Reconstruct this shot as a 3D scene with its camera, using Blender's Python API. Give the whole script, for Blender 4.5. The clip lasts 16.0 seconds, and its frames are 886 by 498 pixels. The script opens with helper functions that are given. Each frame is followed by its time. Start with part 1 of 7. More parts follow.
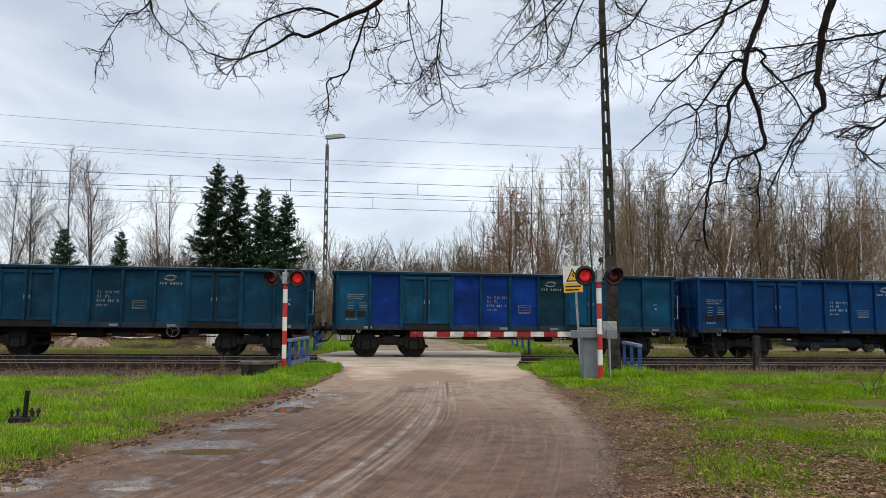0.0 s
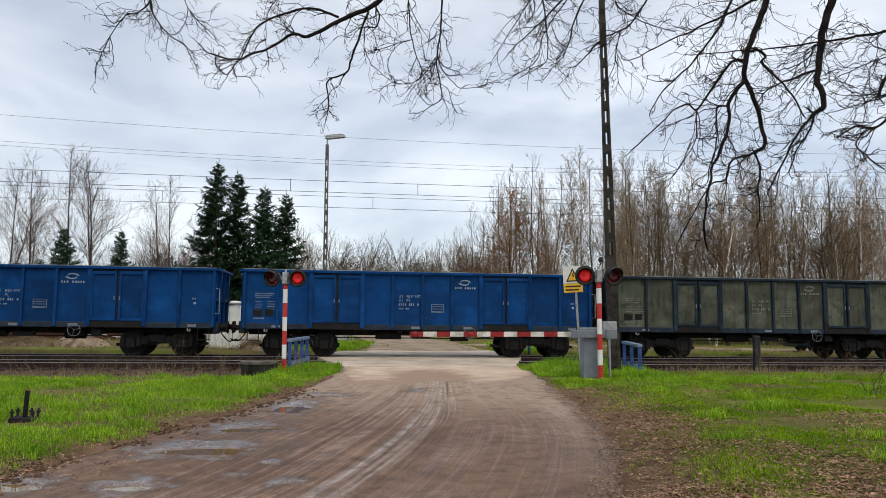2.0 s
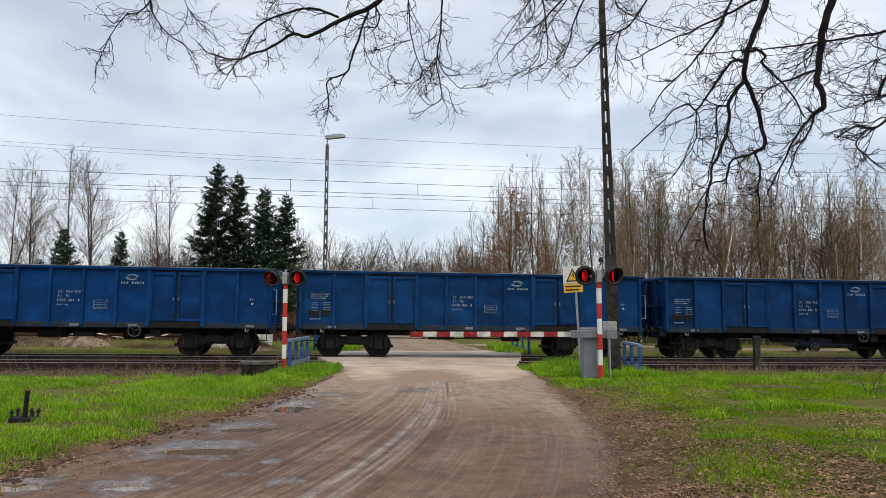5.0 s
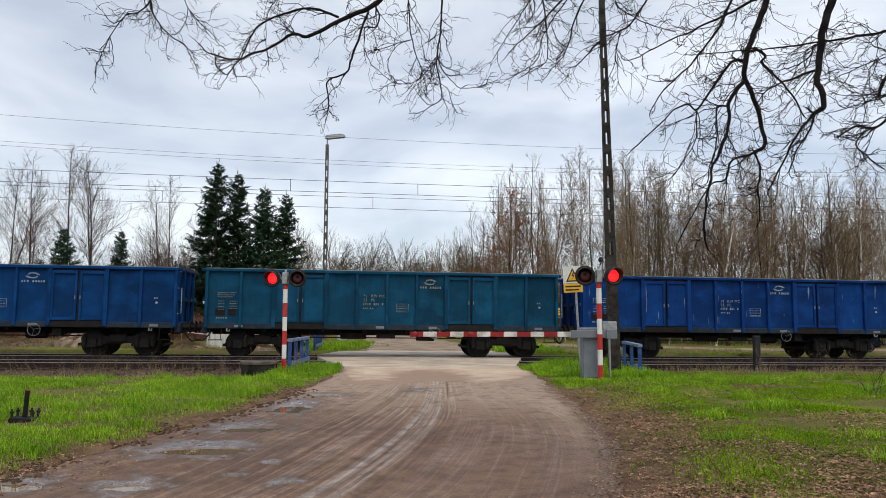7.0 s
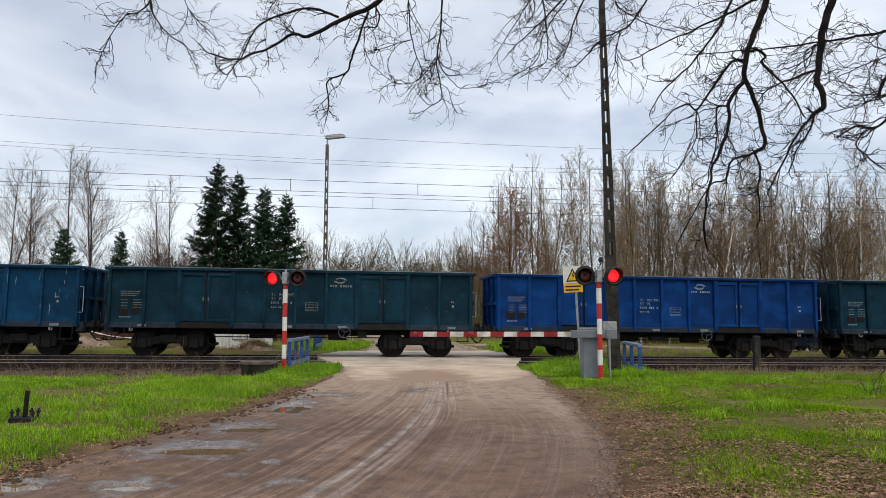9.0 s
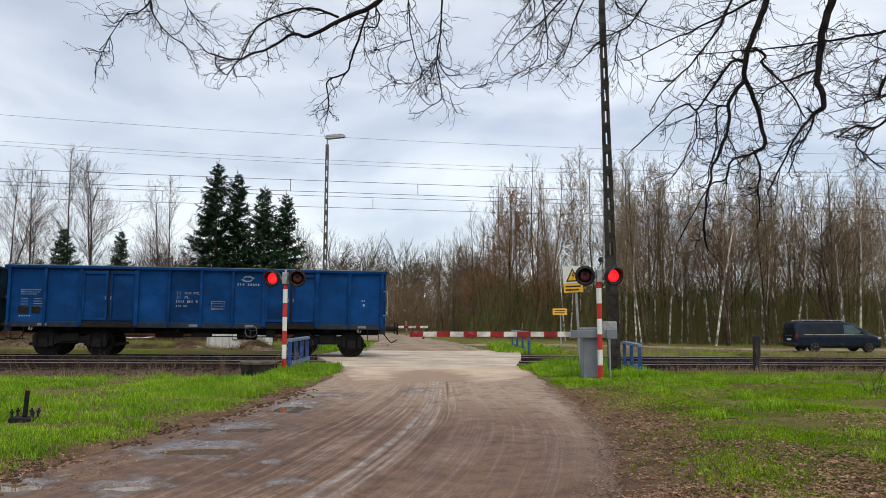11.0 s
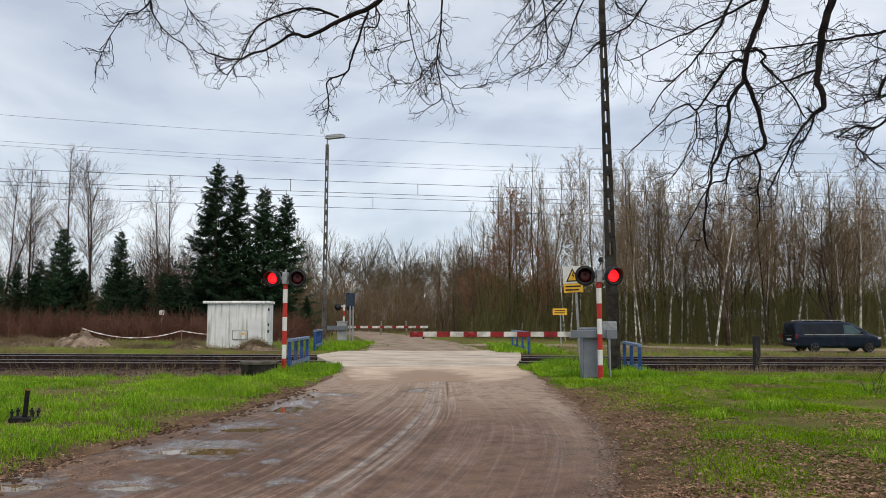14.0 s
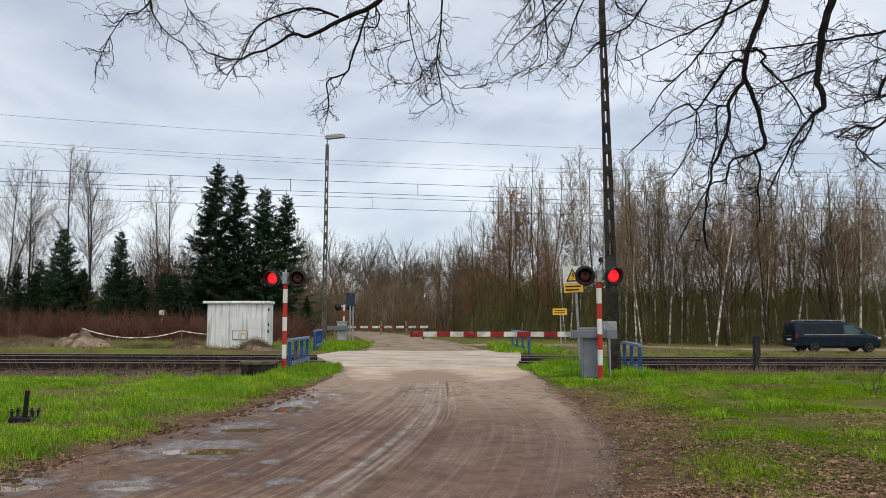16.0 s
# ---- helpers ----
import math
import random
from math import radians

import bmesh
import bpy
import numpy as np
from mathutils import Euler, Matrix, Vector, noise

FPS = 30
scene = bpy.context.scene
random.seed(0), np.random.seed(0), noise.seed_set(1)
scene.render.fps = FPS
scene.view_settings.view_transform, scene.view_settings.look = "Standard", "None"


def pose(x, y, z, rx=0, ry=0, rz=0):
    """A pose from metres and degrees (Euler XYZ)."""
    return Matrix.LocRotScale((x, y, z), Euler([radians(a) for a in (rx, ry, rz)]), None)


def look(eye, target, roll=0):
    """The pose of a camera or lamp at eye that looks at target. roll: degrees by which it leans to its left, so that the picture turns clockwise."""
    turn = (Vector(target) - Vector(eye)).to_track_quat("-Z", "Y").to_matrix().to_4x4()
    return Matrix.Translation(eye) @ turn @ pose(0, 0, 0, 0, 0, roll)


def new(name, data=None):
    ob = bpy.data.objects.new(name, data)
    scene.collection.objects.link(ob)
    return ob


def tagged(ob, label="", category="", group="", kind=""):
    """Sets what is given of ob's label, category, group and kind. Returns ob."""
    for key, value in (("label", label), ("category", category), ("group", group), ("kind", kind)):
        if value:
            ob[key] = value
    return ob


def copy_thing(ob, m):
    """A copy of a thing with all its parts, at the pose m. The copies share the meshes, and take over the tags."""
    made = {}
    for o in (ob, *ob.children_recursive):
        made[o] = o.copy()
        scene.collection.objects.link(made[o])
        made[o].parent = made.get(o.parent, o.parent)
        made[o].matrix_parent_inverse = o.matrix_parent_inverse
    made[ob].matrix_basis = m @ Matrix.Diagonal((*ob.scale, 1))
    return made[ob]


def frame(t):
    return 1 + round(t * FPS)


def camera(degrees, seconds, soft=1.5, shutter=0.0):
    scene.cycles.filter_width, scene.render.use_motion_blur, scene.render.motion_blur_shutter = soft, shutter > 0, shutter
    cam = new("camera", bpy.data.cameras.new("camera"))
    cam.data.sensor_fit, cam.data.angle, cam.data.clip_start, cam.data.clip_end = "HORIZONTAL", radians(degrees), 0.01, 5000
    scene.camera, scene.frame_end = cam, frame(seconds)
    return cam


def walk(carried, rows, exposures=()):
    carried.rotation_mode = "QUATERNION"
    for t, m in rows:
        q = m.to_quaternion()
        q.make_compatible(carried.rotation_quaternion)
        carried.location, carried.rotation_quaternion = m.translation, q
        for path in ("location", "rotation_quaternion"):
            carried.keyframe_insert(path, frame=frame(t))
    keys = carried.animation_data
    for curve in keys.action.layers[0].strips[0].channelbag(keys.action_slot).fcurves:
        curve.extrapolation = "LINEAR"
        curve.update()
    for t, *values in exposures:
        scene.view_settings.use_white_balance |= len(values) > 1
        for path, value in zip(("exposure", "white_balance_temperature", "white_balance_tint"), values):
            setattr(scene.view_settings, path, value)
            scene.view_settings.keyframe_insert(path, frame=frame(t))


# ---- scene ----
# ---- camera: held still ----
EYE_Z, PITCH, FOV = 1.6, 5.449, 62.19
cam = camera(FOV, 16.0, soft=0.75)
walk(cam, [(0.0, pose(0, 0, EYE_Z, 90 + PITCH, 0, 0)), (16.0, pose(0, 0, EYE_Z, 90 + PITCH, 0, 0))],
     exposures=[(0.0, 0.12), (10.9, 0.12), (12.2, 0.02), (16.0, 0.02)])

# ---- world: overcast sky with layered cloud, a weak veiled sun behind the viewer ----
SUN_EL, SUN_AZ = radians(48), radians(200)
world = bpy.data.worlds.new("overcast")
scene.world = world
world.use_nodes = True
wn, wl = world.node_tree.nodes, world.node_tree.links
wn.clear()
w_out = wn.new("ShaderNodeOutputWorld")
w_bg = wn.new("ShaderNodeBackground")
w_sky = wn.new("ShaderNodeTexSky")
w_sky.sky_type, w_sky.sun_disc = "NISHITA", False
w_sky.sun_elevation, w_sky.sun_rotation = SUN_EL, SUN_AZ
w_tc = wn.new("ShaderNodeTexCoord")
w_map = wn.new("ShaderNodeMapping")
w_map.inputs["Scale"].default_value = (1.0, 1.0, 3.0)
w_map.inputs["Location"].default_value = (0.35, 0.0, 0.1)
w_n = wn.new("ShaderNodeTexNoise")
w_n.inputs["Scale"].default_value, w_n.inputs["Detail"].default_value = 3.2, 6.0
w_n.inputs["Roughness"].default_value, w_n.inputs["Distortion"].default_value = 0.48, 0.5
w_r = wn.new("ShaderNodeValToRGB")
w_r.color_ramp.elements[0].position, w_r.color_ramp.elements[0].color = 0.36, (0.47, 0.51, 0.58, 1)
w_r.color_ramp.elements[1].position, w_r.color_ramp.elements[1].color = 0.66, (0.78, 0.80, 0.83, 1)
w_mul = wn.new("ShaderNodeMix")
w_mul.data_type, w_mul.blend_type = "RGBA", "MIX"
w_mul.inputs[0].default_value = 0.04
wl.new(w_tc.outputs["Generated"], w_map.inputs["Vector"])
wl.new(w_map.outputs["Vector"], w_n.inputs["Vector"])
wl.new(w_n.outputs["Fac"], w_r.inputs["Fac"])
wl.new(w_r.outputs["Color"], w_mul.inputs[6])
wl.new(w_sky.outputs["Color"], w_mul.inputs[7])
wl.new(w_mul.outputs[2], w_bg.inputs["Color"])
w_bg.inputs["Strength"].default_value = 0.97
wl.new(w_bg.outputs["Background"], w_out.inputs["Surface"])
sun = new("veiled_sun", bpy.data.lights.new("veiled_sun", "SUN"))
sun.data.energy, sun.data.angle, sun.data.color = 1.25, radians(30), (1.0, 0.86, 0.66)
sun.matrix_world = look((0, 0, 30), (-12, 26, -8))

# ---- materials ----


def nodes_of(name):
    m = bpy.data.materials.new(name)
    m.use_nodes = True
    return m, m.node_tree.nodes, m.node_tree.links, m.node_tree.nodes["Principled BSDF"]


def surface(name, a, b, scale=6.0, rough=0.7, metal=0.0, bump=0.15, fine=60.0, spread=0.25, vary=0.0, rough_b=None, spec=None):
    """A worn surface: two colours blended by broad noise, darkened a little by fine grain, with relief."""
    m, n, l, p = nodes_of(name)
    tc = n.new("ShaderNodeTexCoord")
    n1 = n.new("ShaderNodeTexNoise")
    n1.inputs["Scale"].default_value, n1.inputs["Detail"].default_value = scale, 6.0
    n2 = n.new("ShaderNodeTexNoise")
    n2.inputs["Scale"].default_value, n2.inputs["Detail"].default_value = fine, 4.0
    ramp = n.new("ShaderNodeValToRGB")
    ramp.color_ramp.elements[0].position, ramp.color_ramp.elements[0].color = 0.5 - spread / 2, (*a, 1)
    ramp.color_ramp.elements[1].position, ramp.color_ramp.elements[1].color = 0.5 + spread / 2, (*b, 1)
    grain = n.new("ShaderNodeMix")
    grain.data_type, grain.blend_type = "RGBA", "OVERLAY"
    grain.inputs[0].default_value = 0.45
    l.new(tc.outputs["Object"], n1.inputs["Vector"])
    l.new(tc.outputs["Object"], n2.inputs["Vector"])
    l.new(n1.outputs["Fac"], ramp.inputs["Fac"])
    l.new(ramp.outputs["Color"], grain.inputs[6])
    l.new(n2.outputs["Fac"], grain.inputs[7])
    colour = grain.outputs[2]
    if vary:
        info, hsv, mr = n.new("ShaderNodeObjectInfo"), n.new("ShaderNodeHueSaturation"), n.new("ShaderNodeMapRange")
        mr.inputs["To Min"].default_value, mr.inputs["To Max"].default_value = 1 - vary, 1 + vary
        l.new(info.outputs["Random"], mr.inputs["Value"])
        l.new(mr.outputs["Result"], hsv.inputs["Value"])
        l.new(colour, hsv.inputs["Color"])
        colour = hsv.outputs["Color"]
    l.new(colour, p.inputs["Base Color"])
    p.inputs["Metallic"].default_value = metal
    p.inputs["Specular IOR Level"].default_value = spec if spec is not None else 0.10 if rough >= 0.85 else 0.3
    mr2 = n.new("ShaderNodeMapRange")
    mr2.inputs["To Min"].default_value = rough
    mr2.inputs["To Max"].default_value = rough if rough_b is None else rough_b
    l.new(n1.outputs["Fac"], mr2.inputs["Value"])
    l.new(mr2.outputs["Result"], p.inputs["Roughness"])
    if bump:
        bp = n.new("ShaderNodeBump")
        bp.inputs["Strength"].default_value, bp.inputs["Distance"].default_value = bump, 0.01
        l.new(n2.outputs["Fac"], bp.inputs["Height"])
        l.new(bp.outputs["Normal"], p.inputs["Normal"])
    return m


def wagon_paint(name, a, b, rust=0.12, dirt=0.45, pale=0.0):
    """Faded railway paint: cloudy fading, vertical streaks of rust and grime, pale scuffs, dull clearcoat."""
    m, n, l, p = nodes_of(name)
    tc, info = n.new("ShaderNodeTexCoord"), n.new("ShaderNodeObjectInfo")
    add = n.new("ShaderNodeVectorMath")
    add.operation = "ADD"
    comb = n.new("ShaderNodeCombineXYZ")
    off = n.new("ShaderNodeMath")
    off.operation, off.inputs[1].default_value = "MULTIPLY", 37.0
    l.new(info.outputs["Random"], off.inputs[0])
    l.new(off.outputs[0], comb.inputs[0])
    l.new(tc.outputs["Object"], add.inputs[0])
    l.new(comb.outputs[0], add.inputs[1])

    def noisy(scale, vec_scale, detail=5.0):
        mp, nn = n.new("ShaderNodeMapping"), n.new("ShaderNodeTexNoise")
        mp.inputs["Scale"].default_value = vec_scale
        nn.inputs["Scale"].default_value, nn.inputs["Detail"].default_value = scale, detail
        l.new(add.outputs[0], mp.inputs["Vector"])
        l.new(mp.outputs[0], nn.inputs["Vector"])
        return nn.outputs["Fac"]

    def ramp(fac, lo, hi, c0, c1):
        r = n.new("ShaderNodeValToRGB")
        r.color_ramp.elements[0].position, r.color_ramp.elements[0].color = lo, (*c0, 1)
        r.color_ramp.elements[1].position, r.color_ramp.elements[1].color = hi, (*c1, 1)
        l.new(fac, r.inputs["Fac"])
        return r.outputs["Color"]

    def mix(fac, c0, c1):
        x = n.new("ShaderNodeMix")
        x.data_type = "RGBA"
        l.new(fac, x.inputs[0])
        l.new(c0, x.inputs[6])
        if isinstance(c1, tuple):
            x.inputs[7].default_value = (*c1, 1)
        else:
            l.new(c1, x.inputs[7])
        return x.outputs[2]

    cloud = noisy(1.1, (1, 1, 1))
    streak = noisy(2.2, (5.0, 5.0, 0.35), 6.0)
    spots = noisy(9.0, (1, 1, 1), 8.0)
    scuff = noisy(2.0, (5.0, 5.0, 0.45), 3.0)
    base = ramp(cloud, 0.3, 0.72, a, b)
    each, hv = n.new("ShaderNodeMapRange"), n.new("ShaderNodeHueSaturation")      # every panel has faded in its own way
    each.inputs["To Min"].default_value, each.inputs["To Max"].default_value = 0.72, 1.34
    l.new(info.outputs["Random"], each.inputs["Value"])
    l.new(each.outputs["Result"], hv.inputs["Value"])
    l.new(base, hv.inputs["Color"])
    base = hv.outputs["Color"]
    base = mix(ramp(noisy(0.8, (1, 1, 1.6), 3.0), 0.48, 0.74, (0, 0, 0), (0.55,) * 3), base, tuple(min(1.0, c * 2.1 + 0.004) for c in b))
    base = mix(ramp(noisy(2.6, (1, 1, 1), 7.0), 0.52, 0.70, (0, 0, 0), (dirt * 0.9,) * 3), base, tuple(c * 0.45 for c in a))
    base = mix(ramp(streak, 0.5, 0.86, (0, 0, 0), (dirt,) * 3), base, (0.012, 0.017, 0.022))
    base = mix(ramp(spots, 0.66 - 0.06 * rust, 0.74 - 0.06 * rust, (0, 0, 0), (min(1.0, rust * 3),) * 3), base, (0.10, 0.045, 0.022))
    if pale:
        base = mix(ramp(scuff, 0.685, 0.72, (0, 0, 0), (pale,) * 3), base, (0.55, 0.58, 0.6))
    l.new(base, p.inputs["Base Color"])
    rr = n.new("ShaderNodeMapRange")
    rr.inputs["To Min"].default_value, rr.inputs["To Max"].default_value = 0.5, 0.8
    l.new(streak, rr.inputs["Value"])
    l.new(rr.outputs["Result"], p.inputs["Roughness"])
    p.inputs["Specular IOR Level"].default_value = 0.12
    bp = n.new("ShaderNodeBump")
    bp.inputs["Strength"].default_value, bp.inputs["Distance"].default_value = 0.55, 0.05
    l.new(cloud, bp.inputs["Height"])
    l.new(bp.outputs["Normal"], p.inputs["Normal"])
    return m


def glow(name, colour, strength):
    m, n, l, p = nodes_of(name)
    p.inputs["Base Color"].default_value = (*colour, 1)
    p.inputs["Emission Color"].default_value = (*colour, 1)
    p.inputs["Emission Strength"].default_value = strength
    p.inputs["Roughness"].default_value = 0.4
    return m


RED = surface("red_paint", (0.42, 0.025, 0.02), (0.52, 0.04, 0.03), 5, 0.45, spread=0.4, bump=0.05)
ARM_RED = surface("dull_dark_red_paint", (0.20, 0.012, 0.014), (0.30, 0.022, 0.022), 5, 0.45, spread=0.4, bump=0.05)
WHITE = surface("white_paint", (0.62, 0.62, 0.58), (0.78, 0.78, 0.75), 4, 0.5, spread=0.5, bump=0.05)
ARM_WHITE = surface("chipped_dirty_white_paint", (0.34, 0.33, 0.29), (0.70, 0.69, 0.65), 4, 0.5, spread=0.3, bump=0.05)
BLACK = surface("black_plastic", (0.012, 0.012, 0.013), (0.022, 0.022, 0.024), 8, 0.5, bump=0.05)
STEEL = surface("galvanised_steel", (0.30, 0.31, 0.32), (0.42, 0.43, 0.44), 9, 0.5, metal=0.6, bump=0.1)
GREYBOX = surface("grey_cabinet_paint", (0.15, 0.17, 0.20), (0.19, 0.21, 0.24), 4, 0.5, bump=0.08)
BLUE_RAIL = surface("blue_railing_paint", (0.018, 0.055, 0.19), (0.04, 0.10, 0.29), 5, 0.5, bump=0.1)
RAIL_PALE = surface("worn_pale_blue_paint", (0.10, 0.16, 0.27), (0.20, 0.27, 0.38), 5, 0.6, bump=0.1)
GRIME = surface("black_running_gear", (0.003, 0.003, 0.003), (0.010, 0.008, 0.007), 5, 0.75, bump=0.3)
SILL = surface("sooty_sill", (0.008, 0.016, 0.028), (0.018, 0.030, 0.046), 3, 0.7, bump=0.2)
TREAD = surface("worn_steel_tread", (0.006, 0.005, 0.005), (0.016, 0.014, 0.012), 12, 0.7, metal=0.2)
RAILTOP = surface("polished_rail_head", (0.19, 0.18, 0.19), (0.30, 0.29, 0.30), 8, 0.4, metal=0.35, bump=0.02)
RAILSIDE = surface("rusty_rail_side", (0.022, 0.015, 0.014), (0.045, 0.030, 0.025), 12, 0.85)
SLEEPER = surface("dark_sleeper", (0.026, 0.020, 0.018), (0.07, 0.055, 0.045), 6, 0.9, vary=0.2)
BALLAST = surface("ballast_stone", (0.045, 0.030, 0.022), (0.15, 0.104, 0.075), 22, 0.95, bump=0.8, fine=40)
CONCRETE = surface("weathered_concrete", (0.24, 0.23, 0.21), (0.36, 0.345, 0.32), 3, 0.85, bump=0.3)
POLE = surface("dark_weathered_pole", (0.022, 0.020, 0.018), (0.055, 0.050, 0.044), 5, 0.85, bump=0.4)
YELLOW = surface("yellow_sign_face", (0.75, 0.42, 0.03), (0.8, 0.48, 0.05), 5, 0.45, bump=0.03)
MARK = surface("stencil_white", (0.14, 0.20, 0.27), (0.34, 0.40, 0.46), 9, 0.7, bump=0.03)
MARK_Y = surface("stencil_cream", (0.12, 0.13, 0.11), (0.30, 0.30, 0.25), 9, 0.7, bump=0.03)
WIRE = surface("copper_wire_dark", (0.04, 0.04, 0.045), (0.07, 0.07, 0.07), 3, 0.6, metal=0.4, bump=0)
LIT = glow("lit_red_lens", (1.0, 0.010, 0.014), 1.35)
LIT_DIM = glow("lit_red_lens_dim", (1.0, 0.012, 0.012), 0.07)
DARKLENS = surface("unlit_red_lens", (0.045, 0.004, 0.004), (0.07, 0.006, 0.006), 20, 0.25, bump=0.05)

# ---- helpers of mesh ----


class Mesh:
    """Gathers boxes, tubes and rings into one mesh."""

    def __init__(self):
        self.v, self.f = [], []

    def add(self, vs, fs):
        k = len(self.v)
        self.v += [tuple(p) for p in vs]
        self.f += [tuple(i + k for i in f) for f in fs]
        return self

    def box(self, x0, x1, y0, y1, z0, z1, c=0.0):
        """A box; c: chamfer of its upright and lengthwise edges."""
        if c <= 0:
            vs = [(x, y, z) for x in (x0, x1) for y in (y0, y1) for z in (z0, z1)]
            return self.add(vs, [(0, 1, 3, 2), (4, 6, 7, 5), (0, 4, 5, 1), (2, 3, 7, 6), (0, 2, 6, 4), (1, 5, 7, 3)])
        bm = bmesh.new()
        bmesh.ops.create_cube(bm, size=1.0, matrix=Matrix.Translation(((x0 + x1) / 2, (y0 + y1) / 2, (z0 + z1) / 2)) @ Matrix.Diagonal((x1 - x0, y1 - y0, z1 - z0, 1)))
        bmesh.ops.bevel(bm, geom=bm.edges[:], offset=c, segments=1, affect="EDGES")
        bm.verts.index_update()
        self.add([v.co[:] for v in bm.verts], [[v.index for v in f.verts] for f in bm.faces])
        bm.free()
        return self

    def tube(self, pts, radii, sides=8, cap=True):
        pts = [Vector(p) for p in pts]
        if not hasattr(radii, "__len__"):
            radii = [radii] * len(pts)
        vs, fs, a = [], [], None
        for i, p in enumerate(pts):
            d = (pts[min(i + 1, len(pts) - 1)] - pts[max(i - 1, 0)]).normalized()
            if a is None or (a - d * a.dot(d)).length < 0.1:
                a = d.cross(Vector((0, 0, 1)) if abs(d.z) < 0.9 else Vector((1, 0, 0))).normalized()
            a = (a - d * a.dot(d)).normalized()
            b = d.cross(a)
            for k in range(sides):
                t = 2 * math.pi * k / sides
                vs.append(p + (a * math.cos(t) + b * math.sin(t)) * radii[i])
        for i in range(len(pts) - 1):
            for k in range(sides):
                k2 = (k + 1) % sides
                fs.append((i * sides + k, i * sides + k2, (i + 1) * sides + k2, (i + 1) * sides + k))
        if cap:
            fs.append(tuple(range(sides))[::-1])
            fs.append(tuple((len(pts) - 1) * sides + k for k in range(sides)))
        return self.add(vs, fs)

    def ring(self, rows, sides=24, axis="z", centre=(0, 0, 0)):
        """A turned shape from (radius, height) rows along an axis."""
        vs, fs = [], []
        for r, h in rows:
            for k in range(sides):
                t = 2 * math.pi * k / sides
                x, y = r * math.cos(t), r * math.sin(t)
                p = {"z": (x, y, h), "y": (x, h, y), "x": (h, x, y)}[axis]
                vs.append((p[0] + centre[0], p[1] + centre[1], p[2] + centre[2]))
        for i in range(len(rows) - 1):
            for k in range(sides):
                k2 = (k + 1) % sides
                fs.append((i * sides + k, i * sides + k2, (i + 1) * sides + k2, (i + 1) * sides + k))
        fs.append(tuple(range(sides))[::-1])
        fs.append(tuple((len(rows) - 1) * sides + k for k in range(sides)))
        return self.add(vs, fs)

    def prism(self, outline, y0, y1):
        """An outline in x, z drawn out along y."""
        n = len(outline)
        vs = [(x, y0, z) for x, z in outline] + [(x, y1, z) for x, z in outline]
        fs = [tuple(range(n)), tuple(range(n, 2 * n))[::-1]] + [(i, i + n, (i + 1) % n + n, (i + 1) % n) for i in range(n)]
        return self.add(vs, fs)

    def data(self, name, material, smooth=False):
        me = bpy.data.meshes.new(name)
        me.from_pydata(self.v, [], self.f)
        bm = bmesh.new()
        bm.from_mesh(me)
        bmesh.ops.recalc_face_normals(bm, faces=bm.faces)
        bm.to_mesh(me)
        bm.free()
        me.materials.append(material)
        if smooth:
            me.shade_smooth()
        return me


def part(name, mesh, material, parent, label="", m=None, smooth=False):
    ob = new(name, mesh if isinstance(mesh, bpy.types.Mesh) else mesh.data(name, material, smooth))
    ob.parent = parent
    if m is not None:
        ob.matrix_basis = m
    return tagged(ob, label)


def thing(name, m, label, category, group="", kind=""):
    ob = new(name)
    ob.empty_display_size = 0.2
    ob.matrix_basis = m
    return tagged(ob, label, category, group, kind)


def solid(name, mesh, material, label, category, m=None, group="", kind="", smooth=False):
    ob = new(name, mesh.data(name, material, smooth))
    if m is not None:
        ob.matrix_basis = m
    return tagged(ob, label, category, group, kind)


def smooth_step(a, b, x):
    t = min(1.0, max(0.0, (x - a) / (b - a)))
    return t * t * (3 - 2 * t)


# ---- lie of the land and of the tracks ----
THETA = 7.47
GRADE = 0.011
DIR = Vector((math.cos(radians(THETA)), math.sin(radians(THETA)), 0))
NRM = Vector((-DIR.y, DIR.x, 0))
FACE = Vector((0, 27.58, 0))            # foot of the wagons' near side, straight ahead
RAIL_Z = 0.15


def on_track(s, q, h=0.0):
    """A place s along the tracks, q beyond the wagons' near side, h above the rails."""
    p = FACE + DIR * s + NRM * q
    return Vector((p.x, p.y, RAIL_Z - GRADE * p.x + h))


def track_pose(s, q, h=0.0):
    p = on_track(s, q, h)
    return Matrix.Translation(p) @ pose(0, 0, 0, 0, 0, THETA) @ pose(0, 0, 0, 0, math.degrees(math.atan(GRADE * DIR.x)), 0)


def across(x, y):
    """How far a place lies beyond the wagons' near side."""
    return (Vector((x, y, 0)) - FACE).dot(NRM)


def land(x, y):
    """Height of the ground."""
    near = smooth_step(6.5, 17.0, y)
    far = smooth_step(33.0, 43.0, y)
    fall = -GRADE * max(-60.0, min(60.0, x)) * smooth_step(8, 20, y)
    fall -= 0.15 * smooth_step(-3.7, -5.4, x) * smooth_step(13, 17.5, y) * smooth_step(22.5, 20.5, y)
    z = 0.14 * near + fall - 0.30 * far * smooth_step(3, 22, x)
    return z


def eased(y, ys, xs):
    """A line through a few widths, rounded at its bends."""
    return sum(float(np.interp(y + d, ys, xs)) for d in (-1.2, -0.6, 0.0, 0.6, 1.2)) / 5


def road_left(y):
    return eased(y, (-20, 5, 7, 8.2, 9.2, 10.6, 11.9, 14.3, 16.8, 20, 24, 30, 36), (-5.5, -4.95, -4.65, -4.42, -4.18, -3.86, -3.5, -3.09, -2.86, -2.84, -2.95, -3.1, -3.5))


